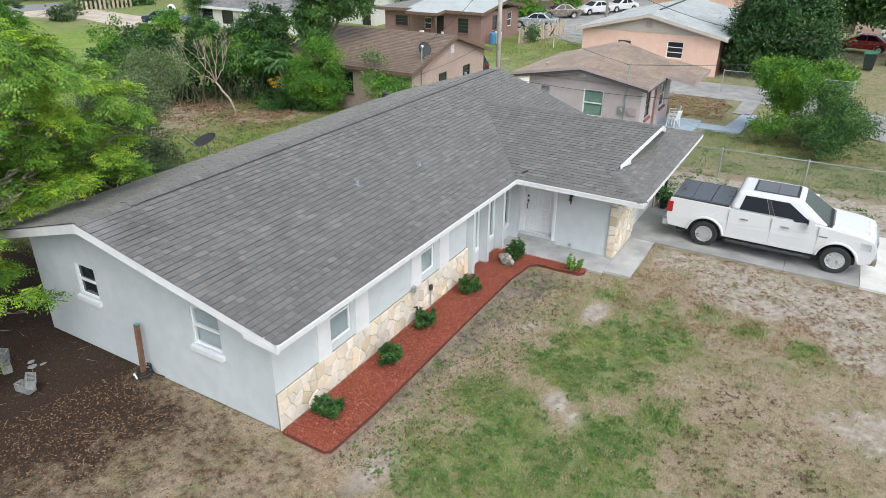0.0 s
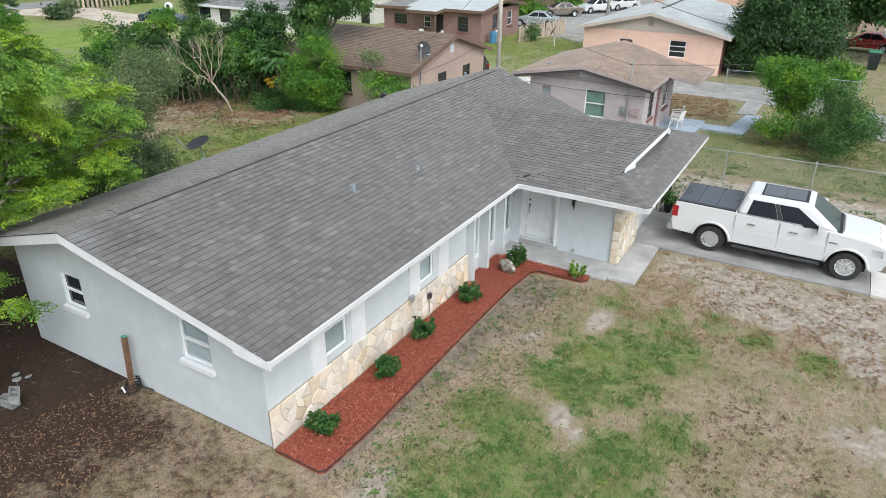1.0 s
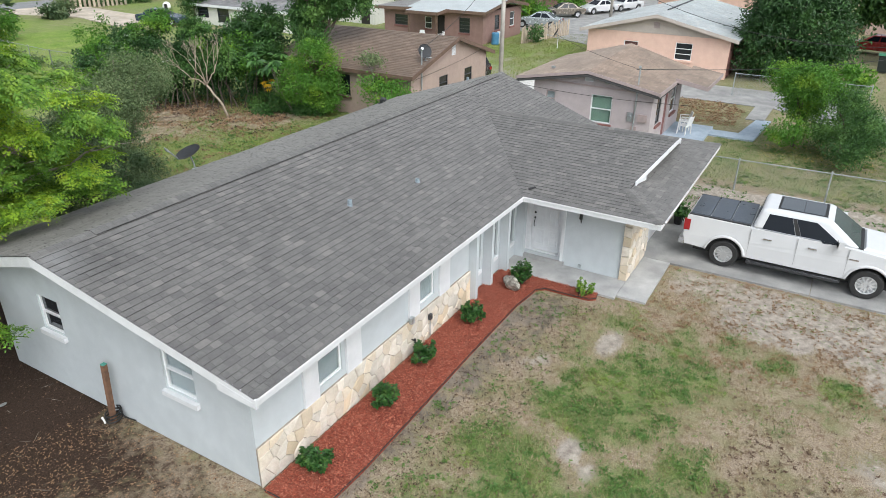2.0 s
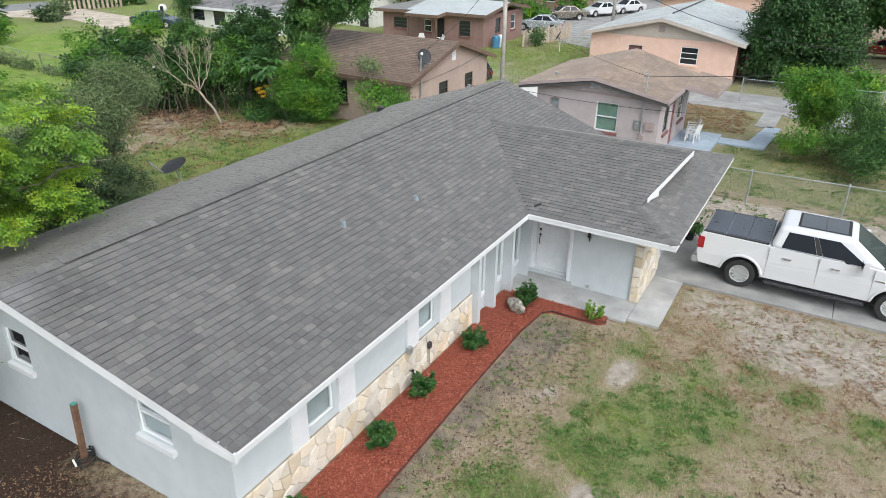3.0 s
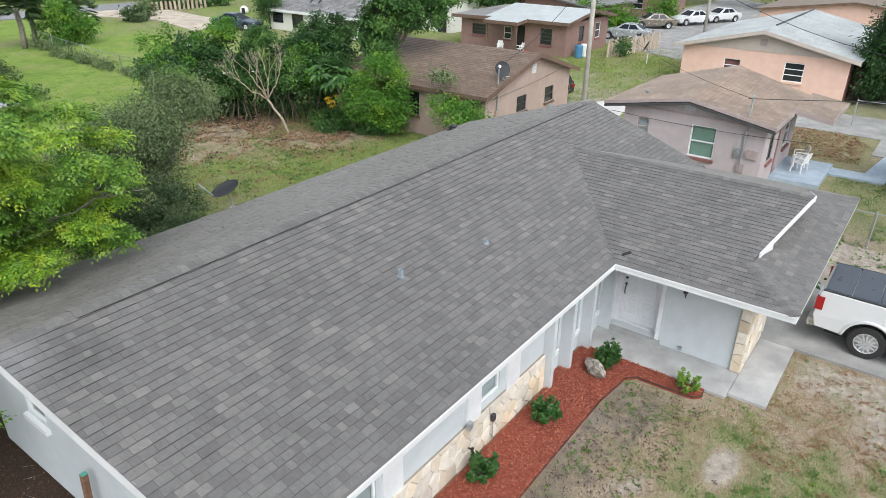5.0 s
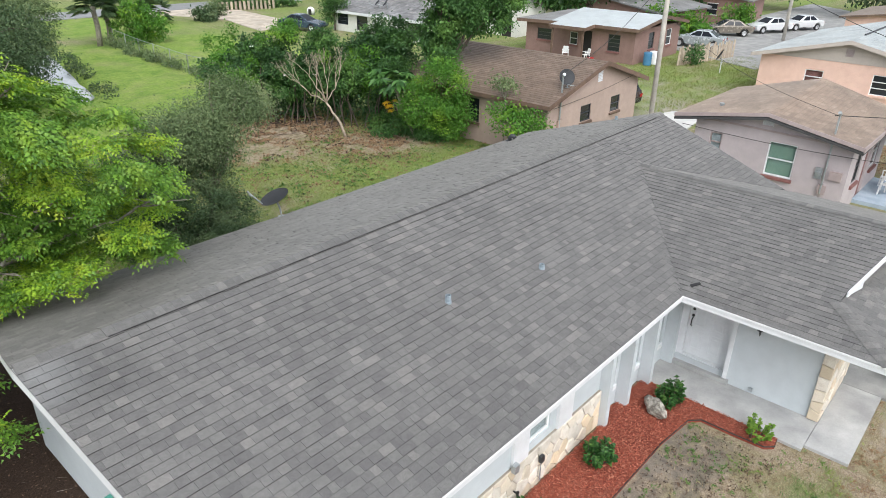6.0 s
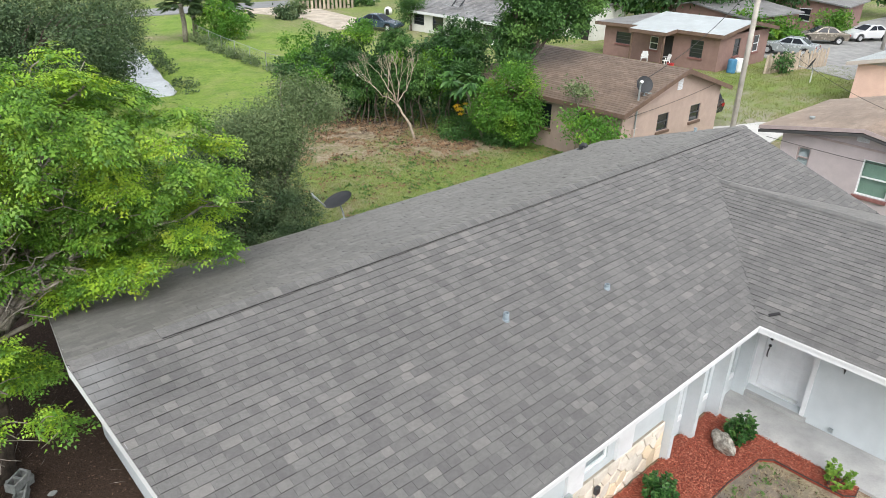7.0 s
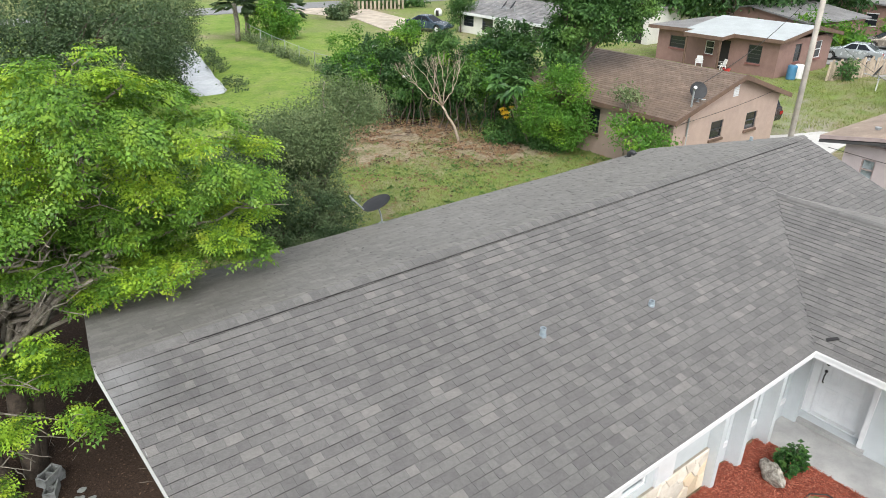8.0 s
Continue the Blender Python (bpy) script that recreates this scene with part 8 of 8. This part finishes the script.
# sparse leaves deep in the crown
C, O = crown_points(r, LOBES, 1600, .3)
ok = ~((C[:, 0] > -.9) & (C[:, 1] < 8.9)) & (C[:, 0] < 3.2)
pinnate_at("inner_leaves", C[ok], unit(O[ok] + r.normal(size=O[ok].shape) * .6), O[ok], .27, M["ash_leaf"], ash, 7, 4, "shaded inner leaves")

# dark and silvery oaks behind the roof
tree("tree", (6.0, 11.9, 0), [(6.0, 11.7, 2.0, 1.8, 1.7, 1.7), (4.9, 11.3, 2.9, 1.2, 1.2, 1.1), (6.9, 11.3, 1.5, 1.1, 1.05, 1.2), (5.6, 12.6, 3.0, 1.3, 1.3, 1.0)], 66000, .066, M["oak_leaf"], M["bark_dark"],
     "small dense dark grey-green oak behind the roof", 31, .14, .8, shell=.45, spread=.13, cluster=48)
tree("tree", (7.0, 12.1, 0), [(6.4, 11.3, 4.2, 1.1, 1.0, .6), (7.6, 11.9, 4.4, 1.0, .9, .6), (8.7, 12.4, 4.5, .7, .7, .45), (8.2, 12.3, 5.0, .6, .6, .4), (5.6, 11.0, 4.4, .8, .8, .5), (7.2, 12.2, 3.5, 1.0, 1.0, .7), (9.2, 12.8, 4.1, .5, .5, .3)], 40000, .066, M["oak_grey"], M["bark"],
     "silvery green oak rising above the dark one", 32, .12, 1.9, shell=.15, spread=.3, cluster=44)
tree("tree", (4.5, 33, 0), [(3.0, 31, 3.0, 3.2, 3.2, 2.6), (7.0, 33, 3.4, 3.0, 3.0, 2.6), (-1.5, 31, 3.2, 3.2, 3.2, 2.6), (10.0, 35.5, 3.0, 2.6, 2.6, 2.2), (5.0, 36, 3.8, 3.0, 3.0, 2.6)], 60000, .15, M["oak_leaf"], M["bark_dark"],
     "broad dark oak beside the canal", 33, .22, 1.4, shell=.5, spread=.35, cluster=36, limbs=12)
tree("tree", (-5.0, 27, 0), [(-5, 26, 3.2, 3.2, 3.2, 2.8), (-9, 25, 3.2, 3.2, 3.2, 2.8), (-7, 31, 3.8, 3.4, 3.4, 3.0)], 32000, .15, M["oak_leaf"], M["bark_dark"],
     "broad dark oak behind the feathery tree", 34, .2, 1.4, shell=.5, spread=.35, cluster=36)
tree("tree", (12.5, 42, 0), [(11.5, 41, 3.6, 2.8, 2.8, 2.8), (9.0, 42, 4.2, 2.6, 2.6, 3.0), (14.2, 43.5, 3.2, 2.0, 2.0, 2.2)], 44000, .15, M["oak_grey"], M["bark"],
     "silvery oak on the canal bank", 35, .2, 1.4, shell=.5, spread=.35, cluster=36)

# thicket along the back of the yard
thk = thing("thicket", "dense dark green thicket of shrubs and vines", "thicket")
th = random.Random(77)
growth = {"hedge_leaves": [], "dark_leaves": [], "bright_leaves": []}
for k in range(58):
    u = th.random()
    back_ = th.uniform(-.4, 2.6)
    x, y = 16.4 + 6.2 * u + back_ * .65, 26.4 - 7.0 * u + back_ * .6
    h_ = th.uniform(1.2, 1.9) + th.uniform(.7, 3.4) * (.35 + .28 * back_)
    rr = th.uniform(.45, 1.0)
    growth[th.choice(("hedge_leaves", "hedge_leaves", "dark_leaves", "dark_leaves", "bright_leaves"))].append((x, y, min(h_, 4.1), rr * 1.1, rr, rr * th.uniform(.6, 1.0)))
for nm_, n_, sz_, mt_ in (("hedge_leaves", 34000, .14, "thicket_leaf"), ("dark_leaves", 28000, .16, "mango_leaf"), ("bright_leaves", 12000, .13, "citrus_leaf")):
    simple_foliage(nm_, growth[nm_], n_, sz_, M[mt_], thk, 51 + len(nm_), .4, 80, .19)
simple_foliage("inner_leaves", [(17.6, 26.2, 1.5, 1.4, 1.2, 1.5), (19.6, 24.8, 1.6, 1.3, 1.3, 1.6), (21.4, 22.8, 1.7, 1.3, 1.3, 1.7), (22.4, 20.8, 1.7, 1.2, 1.2, 1.7)], 12000, .2, M["mango_leaf"], thk, 53, .1, 20, .3)
simple_foliage("ground_cover", [(21.0, 18.6, .35, 1.0, 1.3, .5), (21.7, 16.6, .4, .8, 1.2, .5)], 6000, .13, M["thicket_leaf"], thk, 52, .3, 30, .18)
for k in range(26):
    x, y = 17.2 + k * .19, 26.0 - k * .3
    st = Shape()
    limb(st, (x, y, -.05), (x + rg.uniform(-.6, .6), y + rg.uniform(-.6, .6), rg.uniform(1.5, 3.2)), .04, .012, rg, .3, 5, 5)
    part("stem", st, M["bark_dark"], thk)
s = np.random.RandomState(3)
Pf = np.array([(l[0] - l[3] * .55, l[1] - l[4] * .6, l[2] + l[5] * .62) for l in growth["hedge_leaves"][:12] if l[0] < 20.5])
V = []
for p in Pf:
    for k in range(6):
        a = s.uniform(0, math.tau)
        q = p + np.array([math.cos(a) * .12, math.sin(a) * .12, s.uniform(-.04, .06)])
        V += [q + (-.05, -.05, 0), q + (.05, -.05, 0.01), q + (.05, .05, 0), q + (-.05, .05, .01)]
bulk("flowers", V, np.arange(len(V)).reshape(-1, 4), M["white_plastic"], thk, "flat white flower heads")["kind"] = "stuff"

tree("tree", (23.6, 17.9, 0), [(23.95, 17.55, 6.2, 0.97, 0.97, 1.56), (24.85, 16.85, 5.6, 0.97, 0.97, 1.01), (23.75, 17.95, 4.4, 0.97, 0.97, 1.29), (23.95, 17.65, 8.2, 0.88, 0.88, 1.38), (25.15, 16.95, 7.0, 0.79, 0.79, 0.92), (25.35, 16.15, 5.3, 0.88, 0.79, 0.83), (25.95, 15.65, 6.2, 0.7, 0.7, 0.64)], 34000, .15, M["thicket_leaf"], M["bark_dark"],
     "tall leafy tree rising from the thicket", 36, .17, 3.0, shell=.4, spread=.24, cluster=90)
tree("tree", (21.5, 15.9, 0), [(21.4, 15.8, 2.5, 1.15, 1.15, 1.4), (21.0, 16.6, 1.7, 1.0, 1.0, 1.3), (21.6, 15.2, 1.4, .8, .8, 1.1)], 18000, .11, M["citrus_leaf"], M["bark_dark"],
     "bright leafy bush at the corner of the peach house", 37, .1, .8, shell=.4, spread=.2, cluster=36)

# papaya with yellowing leaves
pap = thing("papaya_tree", "papaya plant with fingered leaves, some yellow", "papaya tree")
part("trunk", Shape().tube([(21.2, 17.2, -.1), (20.9, 17.7, 1.2), (20.7, 18.2, 2.6)], [.1, .08, .06], 8), M["bark"], pap, smooth=True)


def palmate(center, d, R, mat, parent, seed, name="leaf", fingers=9):
    r = np.random.RandomState(seed)
    c = np.array(center) + np.array(d) * R * .9
    a = np.linspace(-2.4, 2.4, fingers) + r.uniform(-.1, .1, fingers)
    dd = np.array(d) * 1.0
    dd[2] = -.25
    dd /= np.linalg.norm(dd)
    sd = np.cross(dd, (0, 0, 1.0))
    sd /= np.linalg.norm(sd)
    D = np.cos(a)[:, None] * dd + np.sin(a)[:, None] * sd
    D[:, 2] -= .25
    D = unit(D)
    U = np.tile((0, 0, 1.0), (fingers, 1)) + r.normal(size=(fingers, 3)) * .2
    L = R * r.uniform(.55, .8, fingers)
    return leaf_quads(np.tile(c, (fingers, 1)), D, U, L, L * .2)


for nm, mt, cnt, zc, sd in (("leaves", "thicket_leaf", 26, 2.7, 1), ("yellow_leaves", "yellow_leaf", 5, 1.75, 2)):
    r = np.random.RandomState(sd)
    V = []
    for k in range(cnt):
        a = r.uniform(0, math.tau) if nm == "leaves" else r.uniform(2.6, 4.6)
        V.append(palmate((20.7, 18.2, zc + r.uniform(-.5, .4)), (math.cos(a), math.sin(a), r.uniform(-.2, .4)), r.uniform(.6, .95) * (.45 if "yellow" in nm else 1), None, None, 100 + k + sd * 50))
    V = np.concatenate(V)
    bulk(nm, V, np.arange(len(V)).reshape(-1, 4), M[mt], pap, "hanging yellow leaves" if "yellow" in nm else "")

# bare tree
bare = thing("bare_tree", "leafless pale tree with fine spreading branches", "tree")
s = Shape()
rg = random.Random(8)


def grow(p, d, L, r_, depth):
    q = p + d * L
    limb(s, p, q, r_, r_ * .72, rg, .14, 4, 4 if depth < 3 else 6)
    if depth == 0:
        return
    for k in range(2 if depth > 1 else 3):
        nd = (d + Vector((rg.uniform(-1, 1), rg.uniform(-1, 1), rg.uniform(-.1, .75))) * .5).normalized()
        grow(q, nd, L * rg.uniform(.6, .85), r_ * .66, depth - 1)


limb(s, (18.95, 19.65, -.1), (18.4, 20.3, 1.6), .07, .05, rg, .1)
for d in ((-.85, .5, .55), (-.3, .5, .85), (.35, -.45, .8), (-.35, -.1, .9), (.1, -.1, 1.0)):
    grow(Vector((18.4, 20.3, 1.6)), Vector(d).normalized(), .78, .03, 6)
part("trunk", s, M["bark_pale"], bare, smooth=True)

# sapling by the peach house and a small palm-like plant at its wall
tree("sapling", (21.6, 11.6, 0), [(21.5, 11.6, 1.6, 1.0, 1.0, .6), (21.3, 12.3, 2.0, .6, .6, .5), (22.0, 11.0, 1.8, .6, .6, .4)], 2600, .13, M["citrus_leaf"], M["bark"], "thin sapling with light green leaves", 38, .04, .8, "sapling", 5, shell=.2, spread=.2, cluster=24)
tree("sapling", (22.2, 12.8, 0), [(22.1, 12.8, 3.1, .6, .6, .3)], 500, .13, M["oak_grey"], M["bark"], "spindly sapling beside the peach wall", 39, .03, 2.2, "sapling", 5, shell=.1, spread=.2, cluster=24)


def spiky(name, base, h, R, n, mat, label, seed, width=.03, droop=.3, category="palm"):
    t = thing(name, label, category)
    r = np.random.RandomState(seed)
    b = np.array(base, float)
    part("stem", Shape().tube([tuple(b - (0, 0, .1)), tuple(b + (0, 0, h))], [.09, .07], 8), M["bark_dark"], t)
    a = r.uniform(0, math.tau, n)
    e = r.uniform(-.2, 1.2, n)
    D = np.stack([np.cos(a) * np.cos(e), np.sin(a) * np.cos(e), np.sin(e)], -1)
    L = R * r.uniform(.7, 1.1, n)
    V = leaf_quads(np.tile(b + (0, 0, h), (n, 1)), unit(D), np.tile((0, 0, 1.0), (n, 1)) + r.normal(size=(n, 3)) * .1, L, L * width, .1)
    bulk("fronds", V, np.arange(4 * n).reshape(-1, 4), mat, t)
    return t


spiky("yucca", (27.6, 10.6, 0), .3, .6, 70, M["thicket_leaf"], "spiky yucca against the peach wall", 3, .05)


def fan_palm(base, h, R, n, label, seed, skirt=True):
    t = thing("palm", label, "palm")
    r = np.random.RandomState(seed)
    b = np.array(base, float)
    part("trunk", Shape().tube([tuple(b - (0, 0, .1)), tuple(b + (.1, 0, h * .5)), tuple(b + (0, .1, h))], [.22, .2, .18], 10), M["bark"], t, smooth=True)
    for nm, mt, e0, e1, cnt in (("fronds", "oak_leaf", -.3, 1.2, n), ("dead_fronds", "dry_leaf", -1.4, -.6, n // 4 if skirt else 0)):
        V = []
        for k in range(cnt):
            a, e = r.uniform(0, math.tau), r.uniform(e0, e1)
            d = np.array([math.cos(a) * math.cos(e), math.sin(a) * math.cos(e), math.sin(e)])
            c = b + (0, 0, h) + d * R * .5
            f = np.linspace(-1.1, 1.1, 14)
            sd = np.cross(d, (0, 0, 1.0))
            sd /= np.linalg.norm(sd) + 1e-6
            D = unit(np.cos(f)[:, None] * d + np.sin(f)[:, None] * sd - np.array([0, 0, .25]))
            V.append(leaf_quads(np.tile(c, (14, 1)), D, np.tile(np.cross(sd, d), (14, 1)), np.full(14, R * .55), np.full(14, R * .045)))
        if V:
            V = np.concatenate(V)
            bulk(nm, V, np.arange(len(V)).reshape(-1, 4), M[mt], t)
    return t


fan_palm((23.2, 53.5, 0), 3.0, 2.0, 40, "fan palm with drooping grey-green fronds", 5, False)
fan_palm((24.6, 54.6, 0), 2.6, 1.8, 36, "shorter fan palm beside the fence end", 6, False)
fan_palm((33.6, 64.0, 0), 1.0, 2.0, 34, "low fan palm in the grass", 7, False)
tree("tree", (26.0, 53.2, 0), [(26.0, 53.0, 1.8, 1.6, 1.6, 1.7), (27.2, 52.6, 1.3, 1.2, 1.2, 1.2)], 5000, .22, M["citrus_leaf"], M["bark_dark"], "light green bush at the fence end", 41, .08, .5, shell=.3, spread=.3)
tree("shrub", (38.6, 63.0, 0), [(38.2, 62.6, .5, 1.2, 1.0, .6)], 1200, .3, M["oak_leaf"], M["bark_dark"], "low leafy weeds in the field", 42, .03, .2, "shrub", 3, shell=.2, spread=.3)
tree("shrub", (41.5, 65.5, 0), [(41.5, 65.5, .7, 1.0, .9, .8)], 1200, .25, M["oak_grey"], M["bark_dark"], "ragged bush by the sandy drive", 43, .03, .2, "shrub", 3, shell=.2, spread=.3)
tree("tree", (43.6, 48.5, 0), [(43.6, 48.3, 2.6, 1.0, 1.0, .9), (43.2, 48.8, 1.6, .8, .8, .8)], 2600, .2, M["thicket_leaf"], M["bark_dark"], "small dark tree at the white house corner", 44, .09, 1.2, limbs=4, shell=.2, spread=.3)

# citrus trees in the side yard
def crown_lobes(x, y, reach, z0, z1, n, seed, r0=.45, r1=.85):
    """Many small lobes that make an uneven crown."""
    q = random.Random(seed)
    out = []
    for k in range(n):
        a, d, f = q.uniform(0, math.tau), reach * math.sqrt(q.random()), q.random()
        rr = q.uniform(r0, r1)
        out.append((x + math.cos(a) * d * (1.1 - .6 * f), y + math.sin(a) * d * (1.1 - .6 * f), z0 + (z1 - z0) * f, rr, rr, rr * q.uniform(.6, .9)))
    return out


tree("tree", (28.8, -6.1, 0), crown_lobes(28.8, -6.0, 1.7, .9, 3.3, 17, 5), 20000, .11, M["citrus_leaf"], M["bark_dark"], "bright green citrus tree in the side yard", 45, .09, .8, shell=.4, spread=.2, cluster=30)
tree("tree", (27.6, -8.0, 0), crown_lobes(27.5, -8.3, 2.1, .8, 2.7, 17, 9, .4, .8), 22000, .09, M["thicket_leaf"], M["bark_dark"], "feathery dark green tree beside the citrus", 46, .08, .7, shell=.35, spread=.25, cluster=30)
tree("tree", (46.9, -4.2, 0), [(46.8, -4.0, 2.9, 2.8, 2.8, 2.7), (45.8, -2.9, 2.3, 1.9, 1.9, 2.0), (47.8, -5.6, 2.5, 2.1, 2.1, 2.2), (46.6, -3.8, 4.6, 2.1, 2.1, 1.5), (47.4, -5.0, 4.2, 1.6, 1.6, 1.2)], 34000, .26, M["mango_leaf"], M["bark_dark"], "massive dark green mango tree by the salmon house", 47, .3, 1.6, shell=.6, spread=.4, cluster=36, width=.2)
tree("tree", (56.0, -11.5, 0), [(56.0, -10.5, 4.8, 2.6, 2.6, 1.8), (59.0, -13.5, 5.0, 2.8, 2.8, 2.0), (57, -8.5, 4.4, 1.8, 1.8, 1.4)], 12000, .34, M["thicket_leaf"], M["bark_dark"], "spreading tree beside the street", 48, .25, 2.0, shell=.5, spread=.5, cluster=30)
tree("shrub", (41.0, -7.5, 0), [(41.0, -7.8, 1.0, 1.4, 1.2, 1.0)], 3000, .2, M["citrus_leaf"], M["bark_dark"], "round green shrub by the fence", 49, .05, .3, "shrub", 4, shell=.3, spread=.25)
# trees behind the brown house and along the far streets
for i, (x, y, z, R, mt) in enumerate(((58, 36, 5.5, 4.2, "thicket_leaf"), (62, 31.5, 6.0, 4.2, "mango_leaf"), (66, 37, 6.5, 5, "thicket_leaf"), (57, 42, 5, 4, "oak_leaf"), (72, 30, 6.5, 5, "mango_leaf"), (80, 42, 6, 6, "thicket_leaf"),
                                      (54, 48, 4.5, 3.5, "oak_leaf"), (96, 28, 6, 6, "thicket_leaf"), (100, 12, 6, 6, "oak_leaf"), (50, 84, 4.5, 4.5, "oak_leaf"), (64, 62, 5, 5, "thicket_leaf"))):
    tree("tree", (x, y, 0), [(x, y, z, R, R, R * .75), (x + R * .6, y - R * .5, z * .8, R * .7, R * .7, R * .6), (x - R * .6, y + R * .4, z * .85, R * .7, R * .7, R * .6)], 5200, .5, M[mt], M["bark_dark"],
         "broad shade tree beyond the houses", 70 + i, .35, 2.5, shell=.5, spread=.6, cluster=24)
for i, (x, y, R, h) in enumerate(((74, 21.5, 1.6, 1.3), (66.5, 22.6, 1.5, 1.4), (62.5, 24.4, 1.8, 1.6))):
    tree("shrub", (x, y, 0), [(x, y, h, R, R, h * .9)], 1800, .3, M["citrus_leaf"], M["bark_dark"], "round yellow-green shrub beside the street", 85 + i, .06, .4, "shrub", 4, shell=.3, spread=.35)
# hedge and pickets by the road
hd = thing("hedge", "dark hedge behind grey pickets beside the road", "hedge")
simple_foliage("leaves", [(46 + k * 1.6, 70.5 - k * .35, .8, 1.1, .7, .7) for k in range(6)], 3600, .3, M["thicket_leaf"], hd, 95, .3, 8, .25)
for k in range(14):
    part("picket", Shape().box(44.6 + k * .5, 44.9 + k * .5, 69.6 - k * .1, 69.64 - k * .1, -.05, .95), M["fence_wood"], hd)
kennel = thing("kennel", "small white domed dog kennel", "kennel")
part("shell", Shape().lathe([(.45, 0), (.45, .4), (.36, .62), (.18, .76), (.02, .8)], 16, ((50.5, 60.5, 0), (0, 0, 1))), M["white_plastic"], kennel, smooth=True)
# black plate that paints the dark inside of the kennel
part("opening", Shape().box(50.0, 50.12, 59.9, 60.3, .02, .6), M["dark_inside"], kennel)

# ---- the surroundings take their place on the plan ----
bpy.context.view_layer.update()
FLAT = ("water", "road", "road_side", "road_right", "driveway", "walkway", "walkway_side", "road_front", "dark_yard_litter", "yard_litter")
for ob in [o for o in bpy.data.objects if o.parent is None and o.type in ('MESH', 'EMPTY') and (o not in HERE or o.name in FLAT)]:
    boxes = [o.matrix_world @ Vector(c) for o in ([ob] + list(ob.children)) if o.type == 'MESH' for c in o.bound_box]
    cx, cy = (min(p[i] for p in boxes) * .5 + max(p[i] for p in boxes) * .5 for i in (0, 1))
    dx, dy = plan_shift(cx, cy)
    ob.matrix_world = pose(float(dx), float(dy), 0) @ ob.matrix_world

# ---- roof pieces ----
place_shingles()
place_caps()
